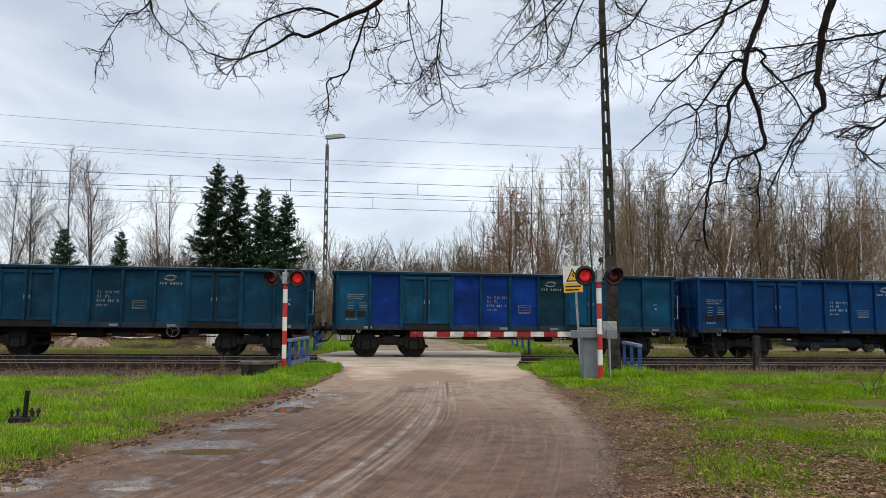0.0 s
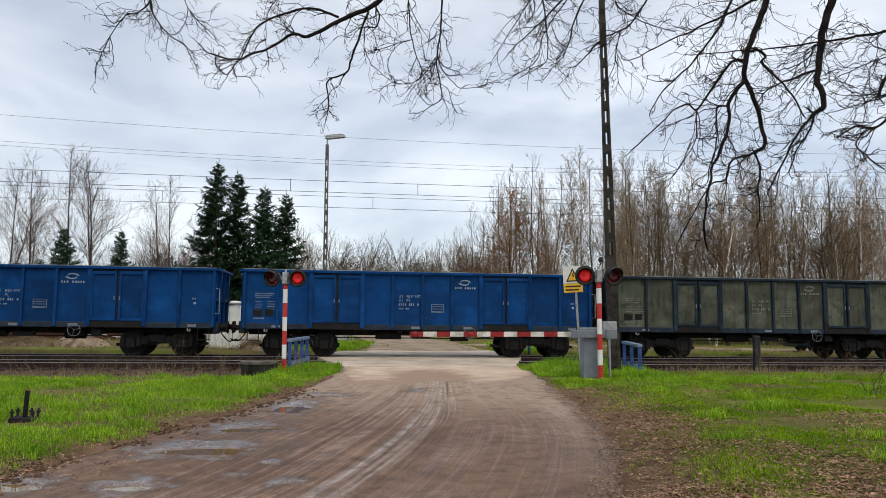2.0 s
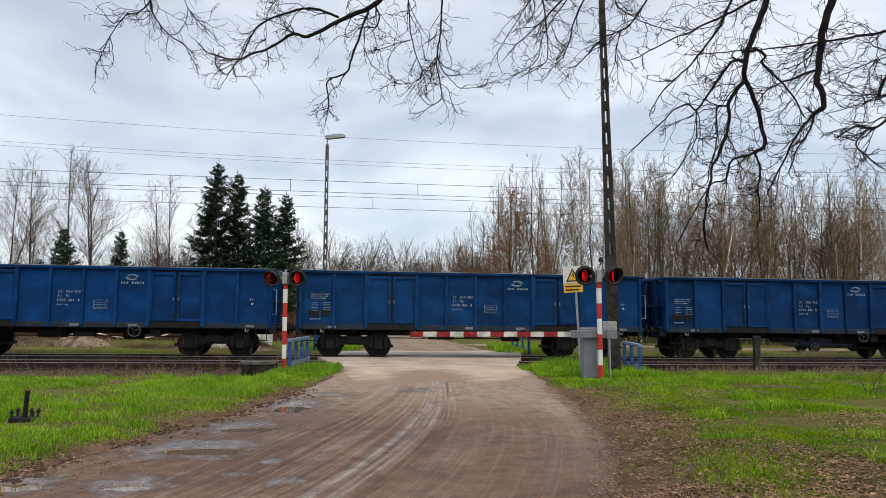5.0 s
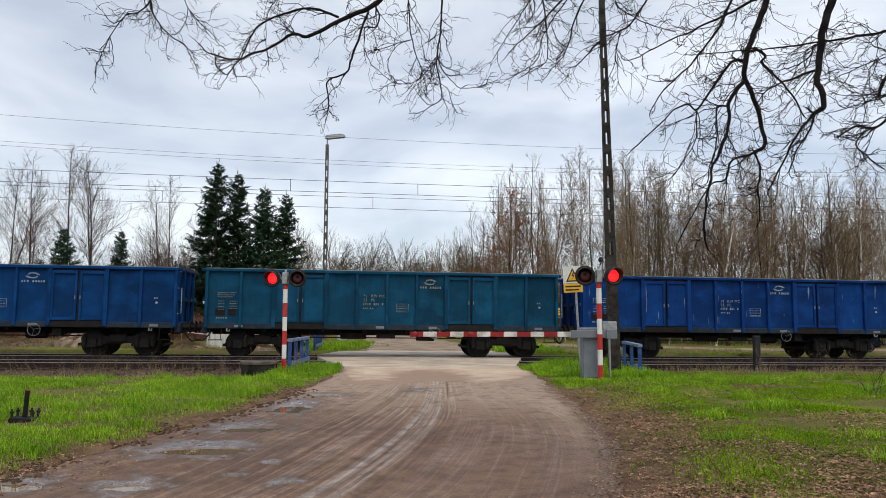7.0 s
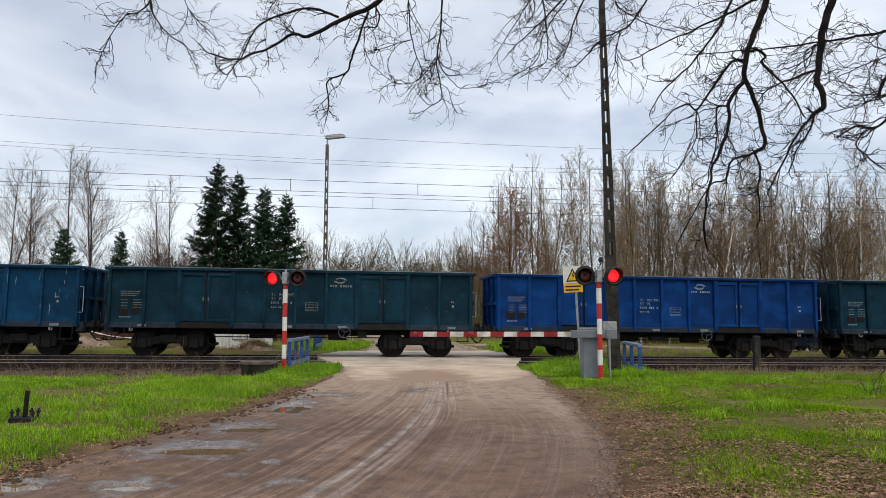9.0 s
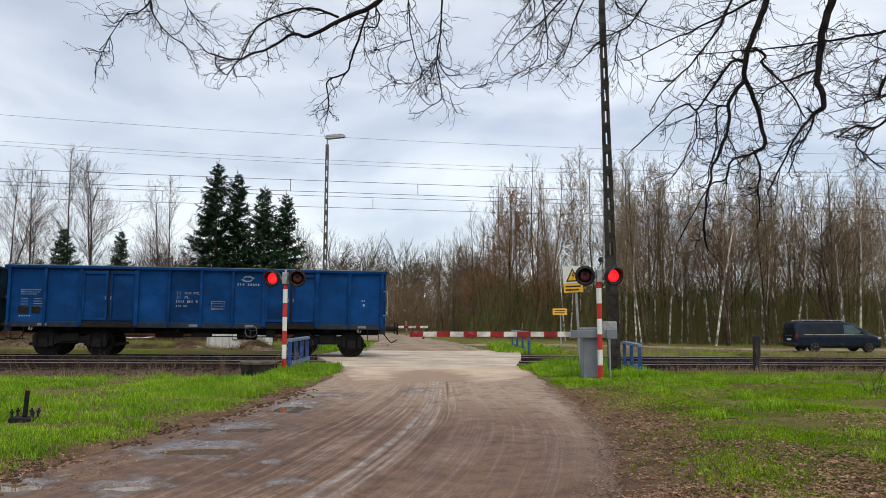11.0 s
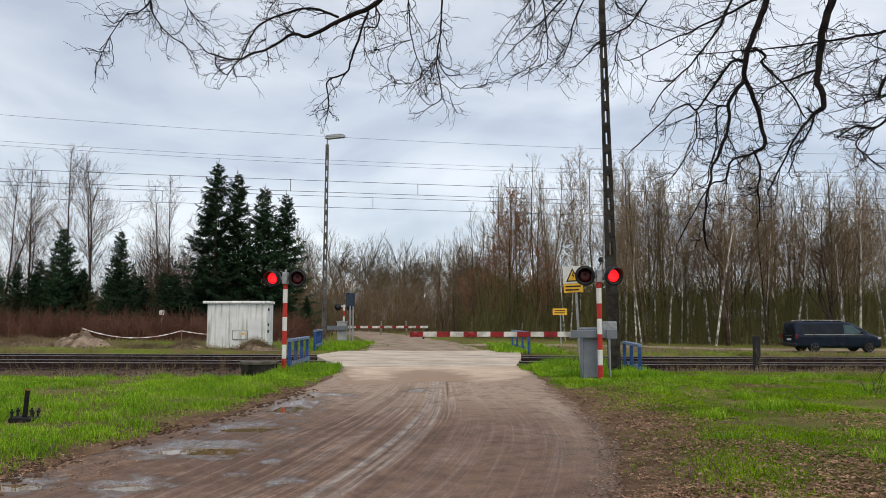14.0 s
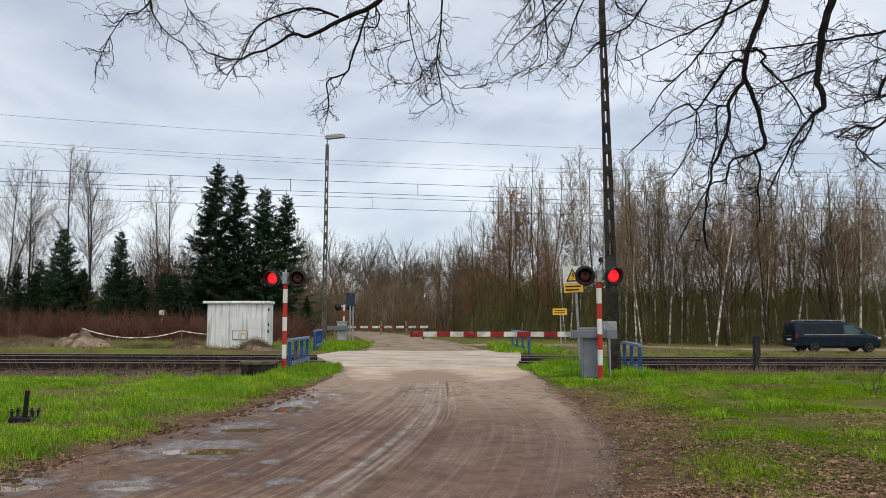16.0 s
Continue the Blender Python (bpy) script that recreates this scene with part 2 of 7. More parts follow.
def road_right(y):
    return eased(y, (-20, 5, 6.6, 7.8, 9.6, 11, 13.3, 15.5, 18.7, 24, 30, 36), (-0.5, 1.15, 1.62, 1.92, 2.28, 2.42, 2.47, 2.45, 2.48, 2.68, 2.2, 1.9))


def turf_height(x, y):
    """Height of the turf outside road and track bed."""
    z = land(x, y) + 0.05 * noise.noise(Vector((x * 0.7, y * 0.7, 0))) + 0.02 * noise.noise(Vector((x * 3, y * 3, 4)))
    return z + 0.10 * smooth_step(0.0, 1.2, max(road_left(y) - x, x - road_right(y))) * smooth_step(20.5, 16.0, y)

# ---- ground ----


def ground_material():
    m, n, l, p = nodes_of("turf_and_soil")
    tc = n.new("ShaderNodeTexCoord")

    def noisy(scale, detail=6.0):
        nn = n.new("ShaderNodeTexNoise")
        nn.inputs["Scale"].default_value, nn.inputs["Detail"].default_value = scale, detail
        l.new(tc.outputs["Object"], nn.inputs["Vector"])
        return nn.outputs["Fac"]

    def ramp(fac, stops):
        r = n.new("ShaderNodeValToRGB")
        while len(r.color_ramp.elements) < len(stops):
            r.color_ramp.elements.new(0.5)
        for e, (at, c) in zip(r.color_ramp.elements, stops):
            e.position, e.color = at, (*c, 1)
        l.new(fac, r.inputs["Fac"])
        return r.outputs["Color"]

    def mix(fac, a, b):
        x = n.new("ShaderNodeMix")
        x.data_type = "RGBA"
        l.new(fac, x.inputs[0])
        l.new(a, x.inputs[6])
        l.new(b, x.inputs[7])
        return x.outputs[2]

    broad, mid, fine = noisy(0.35), noisy(2.2), noisy(45.0)
    turf = ramp(mid, [(0.35, (0.10, 0.135, 0.018)), (0.55, (0.17, 0.21, 0.03)), (0.7, (0.23, 0.165, 0.07))])
    soil = ramp(fine, [(0.35, (0.05, 0.030, 0.018)), (0.52, (0.13, 0.082, 0.050)), (0.68, (0.27, 0.18, 0.11))])
    fac = ramp(broad, [(0.40, (0.95,) * 3), (0.62, (0.2,) * 3)])
    l.new(mix(fac, soil, turf), p.inputs["Base Color"])
    p.inputs["Roughness"].default_value = 0.95
    p.inputs["Specular IOR Level"].default_value = 0.08
    bp = n.new("ShaderNodeBump")
    bp.inputs["Strength"].default_value, bp.inputs["Distance"].default_value = 0.8, 0.04
    l.new(fine, bp.inputs["Height"])
    l.new(bp.outputs["Normal"], p.inputs["Normal"])
    return m


TURF = ground_material()


def lines_between(a, b, step, grow=1.0):
    out, x = [a], a
    while x < b:
        x += step
        step *= grow
        out.append(min(x, b))
    return out


def build_ground():
    xs = [-v for v in lines_between(14, 2500, 1.0, 1.25)[::-1]] + lines_between(-14, 14, 0.35)[1:-1] + lines_between(14, 2500, 1.0, 1.25)
    ys = [-v for v in lines_between(2, 2500, 1.0, 1.3)[::-1]] + lines_between(-2, 45, 0.35)[1:-1] + lines_between(45, 2500, 1.0, 1.2)
    vs, fs = [], []
    for y in ys:
        for x in xs:
            z = land(x, y)
            inside = road_left(y) - 0.15 < x < road_right(y) + 0.15 and y < 36
            q = across(x, y)
            if inside:
                z -= 0.10
            elif (-7.2 if x < -3 else -6.2) < q < 5.2:
                z -= 0.62 if (-6.9 if x < -3 else -5.8) < q < 4.8 else 0.30       # the track bed
            else:
                z += 0.05 * noise.noise(Vector((x * 0.7, y * 0.7, 0))) + 0.02 * noise.noise(Vector((x * 3, y * 3, 4)))
                z += 0.10 * smooth_step(0.0, 1.2, max(road_left(y) - x, x - road_right(y))) * smooth_step(20.5, 16.0, y)
            vs.append((x, y, z))
    w = len(xs)
    for j in range(len(ys) - 1):
        for i in range(w - 1):
            fs.append((j * w + i, j * w + i + 1, (j + 1) * w + i + 1, (j + 1) * w + i))
    g = Mesh()
    g.v, g.f = vs, fs
    solid("ground", g, TURF, "spring turf with bare soil and leaf litter", "ground", kind="structure", smooth=True)


build_ground()


# ---- the dirt road ----


def road_material():
    """Damp brown earth: tyre streaks along the bend, sand trodden in near the crossing, a film of water round the puddles."""
    m, n, l, p = nodes_of("wet_dirt_road")
    tc, uv = n.new("ShaderNodeTexCoord"), n.new("ShaderNodeUVMap")
    uv.uv_map = "UVMap"

    def noisy(src, scale, detail=6.0, dist=0.0, stretch=None):
        if stretch:
            mp = n.new("ShaderNodeMapping")
            mp.inputs["Scale"].default_value = stretch
            l.new(src, mp.inputs["Vector"])
            src = mp.outputs[0]
        nn = n.new("ShaderNodeTexNoise")
        nn.inputs["Scale"].default_value, nn.inputs["Detail"].default_value, nn.inputs["Distortion"].default_value = scale, detail, dist
        l.new(src, nn.inputs["Vector"])
        return nn.outputs["Fac"]

    def ramp(fac, stops):
        r = n.new("ShaderNodeValToRGB")
        while len(r.color_ramp.elements) < len(stops):
            r.color_ramp.elements.new(0.5)
        for e, (at, c) in zip(r.color_ramp.elements, stops):
            e.position, e.color = at, (*(c if isinstance(c, tuple) else (c,) * 3), 1)
        l.new(fac, r.inputs["Fac"])
        return r.outputs["Color"]

    def sums(op, a, b, c=None):
        x = n.new("ShaderNodeMath")
        x.operation = op
        for i, v in enumerate((a, b, c)):
            if v is None:
                continue
            if isinstance(v, (int, float)):
                x.inputs[i].default_value = v
            else:
                l.new(v, x.inputs[i])
        return x.outputs[0]

    def mix(fac, a, b, kind="MIX"):
        x = n.new("ShaderNodeMix")
        x.data_type, x.blend_type = "RGBA", kind
        for i, v in ((0, fac), (6, a), (7, b)):
            if isinstance(v, float):
                x.inputs[i].default_value = v
            elif isinstance(v, tuple):
                x.inputs[i].default_value = (*v, 1)
            else:
                l.new(v, x.inputs[i])
        return x.outputs[2]

    def attribute(name):
        at = n.new("ShaderNodeAttribute")
        at.attribute_name = name
        return at.outputs["Fac"]

    lines, place = uv.outputs["UV"], tc.outputs["Object"]
    su = n.new("ShaderNodeSeparateXYZ")
    l.new(lines, su.inputs[0])
    wide = sums("MULTIPLY_ADD", su.outputs[0], 0.125, 0.5)          # side distance from the main rut, 8 m to the unit
    broad = noisy(lines, 1.0, 5.0, 0.03, (5.0, 0.22, 1.0))
    ridge = noisy(lines, 1.0, 4.0, 0.05, (11.0, 0.7, 1.0))
    tread = noisy(lines, 1.0, 3.0, 0.10, (38.0, 2.2, 1.0))
    streak = sums("ADD", sums("MULTIPLY", ridge, 0.62), sums("MULTIPLY", tread, 0.38))
    blotch, mid, grit = noisy(place, 0.55, 6.0), noisy(place, 3.2, 7.0), noisy(place, 34.0, 8.0)
    force = ramp(wide, [(0.05, 0.22), (0.25, 0.28), (0.34, 0.55), (0.46, 0.8), (0.57, 0.65), (0.60, 0.08), (0.85, 0.03)])
    force = sums("MULTIPLY", force, ramp(noisy(place, 1.1, 4.0), [(0.36, 0.25), (0.58, 1.0)]))
    base = ramp(blotch, [(0.3, (0.180, 0.103, 0.067)), (0.5, (0.250, 0.154, 0.104)), (0.72, (0.325, 0.216, 0.154))])
    base = mix(ramp(mid, [(0.42, 0.0), (0.66, 0.55)]), base, (0.115, 0.068, 0.046))
    sand = ramp(sums("ADD", attribute("sand"), sums("MULTIPLY", sums("SUBTRACT", mid, 0.5), 0.7)), [(0.2, 0.0), (0.95, 0.85)])
    base = mix(sand, base, (0.42, 0.315, 0.235))
    base = mix(force, base, ramp(streak, [(0.36, (0.42, 0.38, 0.35)), (0.49, (0.96, 0.94, 0.93)), (0.62, (1.5, 1.5, 1.52))]), "MULTIPLY")
    # the pale main rut and its fainter twin, broken along their length
    rut = ramp(sums("ADD", wide, sums("MULTIPLY", sums("SUBTRACT", broad, 0.5), 0.02)),
               [(0.418, 0.0), (0.432, 0.4), (0.445, 0.0), (0.488, 0.0), (0.498, 1.0), (0.505, 0.9), (0.514, 0.1), (0.540, 0.6), (0.547, 0.0)])
    pale = sums("MULTIPLY", rut, ramp(streak, [(0.40, 0.10), (0.54, 1.0)]))
    base = mix(sums("MULTIPLY", pale, 0.85), base, (0.50, 0.445, 0.405))
    dark = sums("MULTIPLY", ramp(wide, [(0.30, 0.0), (0.40, 0.5), (0.425, 0.0), (0.552, 0.0), (0.562, 1.0), (0.574, 0.0)]), ramp(ridge, [(0.40, 1.0), (0.60, 0.15)]))
    base = mix(sums("MULTIPLY", dark, 0.7), base, (0.075, 0.046, 0.033))
    margin = ramp(sums("ADD", attribute("margin"), sums("MULTIPLY", sums("SUBTRACT", mid, 0.5), 1.2)), [(0.35, 0.0), (0.8, 0.9)])
    base = mix(margin, base, ramp(grit, [(0.35, (0.07, 0.042, 0.026)), (0.62, (0.24, 0.155, 0.098))]))
    base = mix(0.5, base, grit, "OVERLAY")
    damp = sums("ADD", sums("MULTIPLY", attribute("wet"), 0.46), noisy(place, 4.0, 9.0, 0.4))
    damp = sums("ADD", damp, sums("MULTIPLY", pale, 0.10))
    soaked = ramp(damp, [(0.50, 0.0), (0.72, 0.55)])
    base = mix(soaked, base, (0.085, 0.052, 0.036))
    l.new(base, p.inputs["Base Color"])
    pool = ramp(damp, [(0.71, 0.0), (0.92, 1.0)])
    l.new(mix(pool, ramp(streak, [(0.50, 0.85), (0.62, 0.50)]), (0.22, 0.22, 0.22)), p.inputs["Roughness"])
    l.new(sums("MULTIPLY_ADD", pool, 0.6, 0.35), p.inputs["Specular IOR Level"])
    l.new(pool, p.inputs["Coat Weight"])
    p.inputs["Coat Roughness"].default_value = 0.07
    p.inputs["Coat IOR"].default_value = 1.75
    bp = n.new("ShaderNodeBump")
    bp.inputs["Strength"].default_value, bp.inputs["Distance"].default_value = 1.0, 0.05
    l.new(sums("ADD", sums("MULTIPLY", grit, 0.8), sums("MULTIPLY", streak, force)), bp.inputs["Height"])
    l.new(bp.outputs["Normal"], p.inputs["Normal"])
    cb = n.new("ShaderNodeBump")
    cb.inputs["Strength"].default_value, cb.inputs["Distance"].default_value = 0.5, 0.02
    l.new(sums("ADD", sums("MULTIPLY", mid, 1.6), sums("MULTIPLY", grit, 1.2)), cb.inputs["Height"])
    l.new(cb.outputs["Normal"], p.inputs["Coat Normal"])
    return m


ROAD = road_material()


# puddle, its half length and half width, depth
HOLLOWS = ((-2.56, 12.62, 0.30, 0.48, 0.075), (-2.77, 10.62, 0.44, 0.25, 0.075), (-2.90, 9.08, 0.54, 0.26, 0.08), (-4.22, 7.22, 0.36, 0.18, 0.08), (-3.01, 7.22, 0.23, 0.15, 0.08),
           (-1.50, 7.42, 0.11, 0.055, 0.06), (-2.12, 7.73, 0.09, 0.045, 0.06), (-1.89, 8.35, 0.08, 0.05, 0.06), (-2.22, 14.4, 0.30, 0.13, 0.045), (-0.50, 15.35, 0.11, 0.10, 0.045))


def main_rut(y):
    """Where the palest wheel track runs."""
    return eased(y, (-12, 6.0, 6.9, 7.63, 8.64, 9.92, 12.2, 15.5, 24), (-9.0, -1.46, -1.21, -1.05, -0.87, -0.63, -0.31, -0.22, -0.22))


def beside_rut(x, y):
    """Side distance from the main rut; the tracks draw together towards the crossing."""
    return (x - main_rut(y)) / (0.62 + 0.38 * smooth_step(16.5, 9.0, y))


def ragged(y, seed):
    return 0.16 * noise.noise(Vector((y * 0.9, seed, 0))) + 0.07 * noise.noise(Vector((y * 4.0, seed, 3)))


def road_z(x, y):
    """Surface of the road, with shallow ruts and hollows at its wet side."""
    z = land(x, y) + 0.012 * noise.noise(Vector((x * 2.2, y * 0.8, 7)))
    w = beside_rut(x, y)
    lively = smooth_step(19, 15, y)
    z += (0.016 * noise.noise(Vector((w * 4.5, y * 0.3, 2))) + 0.007 * noise.noise(Vector((w * 13, y * 0.45, 5)))) * lively * smooth_step(1.6, 0.7, w) + 0.006 * noise.noise(Vector((x * 7, y * 7, 1)))
    for at, deep in ((-1.75, 0.018), (-0.55, 0.016), (0.05, 0.020), (0.5, 0.026), (1.9, 0.012)):
        z -= deep * math.exp(-((w - at) / 0.12) ** 2) * lively
    for hx, hy, rx, ry, deep in HOLLOWS:
        d = math.hypot((x - hx) / rx, (y - hy) / ry)
        if d < 2.2:
            d *= 1 + 0.30 * noise.noise(Vector((x * 5, y * 5, hx))) + 0.16 * noise.noise(Vector((x * 15, y * 15, hx)))
            z = z * (1 - smooth_step(2.0, 1.0, d)) + (land(hx, hy) - 0.004) * smooth_step(2.0, 1.0, d) - 0.6 * deep * smooth_step(1.12, 0.80, d)
    edge = min(x - road_left(y), road_right(y) - x)
    return z - 0.02 * smooth_step(0.4, 0.0, edge)


def strip(name, ylist, nu, material, label, category, lift=0.0, left=road_left, right=road_right, rough_ends=0.0):
    vs, fs, uvs = [], [], []
    ny = len(ylist) - 1
    for j in range(ny + 1):
        for i in range(nu + 1):
            u = i / nu
            y = ylist[j]
            if rough_ends:
                y += float(np.interp(u, (0, 0.08, 0.3, 0.5, 0.75, 0.86, 0.93, 1), (-0.6, -0.5, -0.25, 0.5, 0.6, 0.1, 0.6, 1.6))) * (1 - j / ny)
            if rough_ends and j == 0:
                y += rough_ends * noise.noise(Vector((u * 7, 3, 0))) + rough_ends * 0.4 * noise.noise(Vector((u * 30, 3, 0)))
            a, b = left(y) + ragged(y, 1), right(y) + ragged(y, 9)
            x = a + (b - a) * u
            sunk = 0.035 if rough_ends and (j == 0 or i in (0, nu)) else 0.0
            vs.append((x, y, road_z(x, y) + lift - sunk))
            uvs.append((beside_rut(x, y), y * 0.25))
    for j in range(ny):
        for i in range(nu):
            k = j * (nu + 1) + i
            fs.append((k, k + 1, k + nu + 2, k + nu + 1))
    me = bpy.data.meshes.new(name)
    me.from_pydata(vs, [], fs)
    layer = me.uv_layers.new(name="UVMap")
    for lp in me.loops:
        layer.data[lp.index].uv = uvs[lp.vertex_index]
    wet, sand, margin = (me.attributes.new(k, "FLOAT", "POINT") for k in ("wet", "sand", "margin"))
    for i, (x, y, _) in enumerate(vs):
        w = 0.0
        for hx, hy, rx, ry, deep in HOLLOWS:
            w = max(w, math.exp(-0.5 * (((x - hx + 0.1 * rx / 0.4) / (rx * 1.35)) ** 2 + ((y - hy - ry * 0.7) / (ry * 1.9 + 0.05)) ** 2)))
        wet.data[i].value = w
        side = x - road_left(y)
        margin.data[i].value = smooth_step(0.75, -0.05, road_right(y) - x) * smooth_step(20.0, 15.0, y)
        s = 1.15 * smooth_step(9.5, 16.5, y) + 0.7 * smooth_step(1.0, 0.3, side) * smooth_step(13.8, 15.5, y)
        sand.data[i].value = s + 0.45 * smooth_step(1.2, 0.3, road_right(y) - x) * smooth_step(6.5, 9.0, y)
    me.materials.append(material)
    me.shade_smooth()
    return tagged(new(name, me), label, category, kind="structure")


def verge(name, side, w0, w1, label):
    """A strip of bare leafy soil beside the road."""
    vs, fs = [], []
    ys, k = lines_between(4.5, 19.5, 0.15), 7
    for y in ys:
        e = road_left(y) + ragged(y, 1) + 0.1 if side < 0 else road_right(y) + ragged(y, 9) - 0.1
        w = (w0 + (w1 - w0) * smooth_step(19, 6, y)) * (1 + 0.6 * noise.noise(Vector((y * 0.8, side, 1))))
        for i in range(k):
            x = e + side * w * i / (k - 1)
            vs.append((x, y, turf_height(x, y) + (0.012 if 0 < i < k - 1 else -0.03)))
    for j in range(len(ys) - 1):
        for i in range(k - 1):
            a = j * k + i
            fs.append((a, a + 1, a + k + 1, a + k))
    g = Mesh()
    g.v, g.f = vs, fs
    solid(name, g, VERGE, label, "verge", kind="structure", smooth=True)


VERGE = surface("leafy_bare_soil", (0.085, 0.052, 0.031), (0.21, 0.136, 0.084), 3.0, 0.95, bump=0.8, fine=50, spread=0.5)
verge("verge_right", 1, 0.7, 1.5, "bare brown soil along the road's dry edge")
verge("verge_left", -1, 0.3, 0.8, "bare brown soil along the road's wet edge")
strip("road", lines_between(-12, 5, 0.6) + lines_between(5, 6.6, 0.08)[1:] + lines_between(6.6, 16, 0.035)[1:] + lines_between(16, 23.3, 0.25)[1:], 170, ROAD, "muddy brown dirt road with tyre tracks", "road")
PAVED = surface("sandy_concrete_paving", (0.50, 0.37, 0.265), (0.72, 0.575, 0.44), 0.55, 0.8, bump=0.4, fine=35, spread=0.4)


def tread_dirt_over(m):
    """Brown mud carried onto the paving, thick at its edges and along the wheel lines."""
    n, l = m.node_tree.nodes, m.node_tree.links
    p = n["Principled BSDF"]
    src = p.inputs["Base Color"].links[0].from_socket
    tc, ns, at, ad, rp, mx = (n.new("ShaderNode" + k) for k in ("TexCoord", "TexNoise", "Attribute", "Math", "ValToRGB", "Mix"))
    at.attribute_name = "mud"
    ns.inputs["Scale"].default_value, ns.inputs["Detail"].default_value = 1.8, 9.0
    ad.operation = "ADD"
    rp.color_ramp.elements[0].position, rp.color_ramp.elements[1].position = 0.50, 1.0
    rp.color_ramp.elements[1].color = (0.92, 0.92, 0.92, 1)
    mx.data_type = "RGBA"
    mx.inputs[7].default_value = (0.30, 0.20, 0.138, 1)
    l.new(tc.outputs["Object"], ns.inputs["Vector"])
    l.new(ns.outputs["Fac"], ad.inputs[0])
    l.new(at.outputs["Fac"], ad.inputs[1])
    l.new(ad.outputs[0], rp.inputs["Fac"])
    l.new(rp.outputs["Color"], mx.inputs[0])
    l.new(src, mx.inputs[6])
    l.new(mx.outputs[2], p.inputs["Base Color"])


tread_dirt_over(PAVED)
apron = strip("pavement", lines_between(16.9, 23.9, 0.12), 60, PAVED, "sandy worn concrete apron before the crossing", "pavement", lift=0.007,
      left=lambda y: road_left(y) + 0.55 * smooth_step(21, 17, y), right=lambda y: road_right(y) - 0.75 * smooth_step(21, 17, y), rough_ends=0.5)
layer = apron.data.attributes.new("mud", "FLOAT", "POINT")
for i, v in enumerate(apron.data.vertices):
    x, y, _ = v.co
    side = min(x - road_left(y) - 0.55 * smooth_step(21, 17, y), road_right(y) - 0.75 * smooth_step(21, 17, y) - x)
    mud = 0.55 * math.exp(-max(0.0, side) / 0.35) + 0.50 * math.exp(-max(0.0, y - 16.9) / 0.5)
    mud += 1.0 * math.exp(-((x + 0.35) / 0.95) ** 2 - ((y - 18.4) / 2.6) ** 2)
    layer.data[i].value = min(0.8, mud)

# far side: the road bends away and a lane branches off to the right along the wood
LANE = surface("pale_gravel_lane", (0.23, 0.17, 0.125), (0.36, 0.285, 0.215), 1.2, 0.9, bump=0.4)


def ribbon(name, centre, half, material, label, category, lift=0.01):
    vs, fs = [], []
    n = len(centre)
    for i, (x, y) in enumerate(centre):
        a, b = centre[max(i - 1, 0)], centre[min(i + 1, n - 1)]
        d = Vector((b[0] - a[0], b[1] - a[1])).normalized()
        w = half + 0.25 * noise.noise(Vector((i * 0.5, 0, 2)))
        for k in range(9):
            t = (k / 8 * 2 - 1) * w
            px, py = x - d.y * t, y + d.x * t
            vs.append((px, py, land(px, py) + lift + 0.06 * (1 - (k / 4 - 1) ** 2) - 0.16 * max(0.0, 1 - i / 5)))
    for i in range(n - 1):
        for k in range(8):
            j = i * 9 + k
            fs.append((j, j + 1, j + 10, j + 9))
    g = Mesh()
    g.v, g.f = vs, fs
    return solid(name, g, material, label, category, kind="structure", smooth=True)


def bend(points, n=40):
    """A smooth line through a few points."""
    out = []
    pts = [points[0]] + list(points) + [points[-1]]
    for i in range(1, len(pts) - 2):
        p0, p1, p2, p3 = (np.array(p, float) for p in pts[i - 1:i + 3])
        for k in range(n):
            t = k / n
            out.append(tuple(0.5 * ((2 * p1) + (-p0 + p2) * t + (2 * p0 - 5 * p1 + 4 * p2 - p3) * t * t + (-p0 + 3 * p1 - 3 * p2 + p3) * t ** 3)))
    return out + [tuple(map(float, points[-1]))]


ribbon("road_beyond", bend([(-0.75, 33.0), (-1.2, 40), (-2.6, 50), (-6.5, 68), (-16, 95), (-40, 140)], 14), 2.7, LANE, "rutted dirt road beyond the crossing", "road")
ribbon("side_lane", bend([(0.5, 42), (6, 43.5), (14, 47), (30, 49.5), (60, 52), (140, 60)], 14), 1.7, LANE, "pale gravel lane along the wood", "road", lift=0.004)

# ---- tracks ----


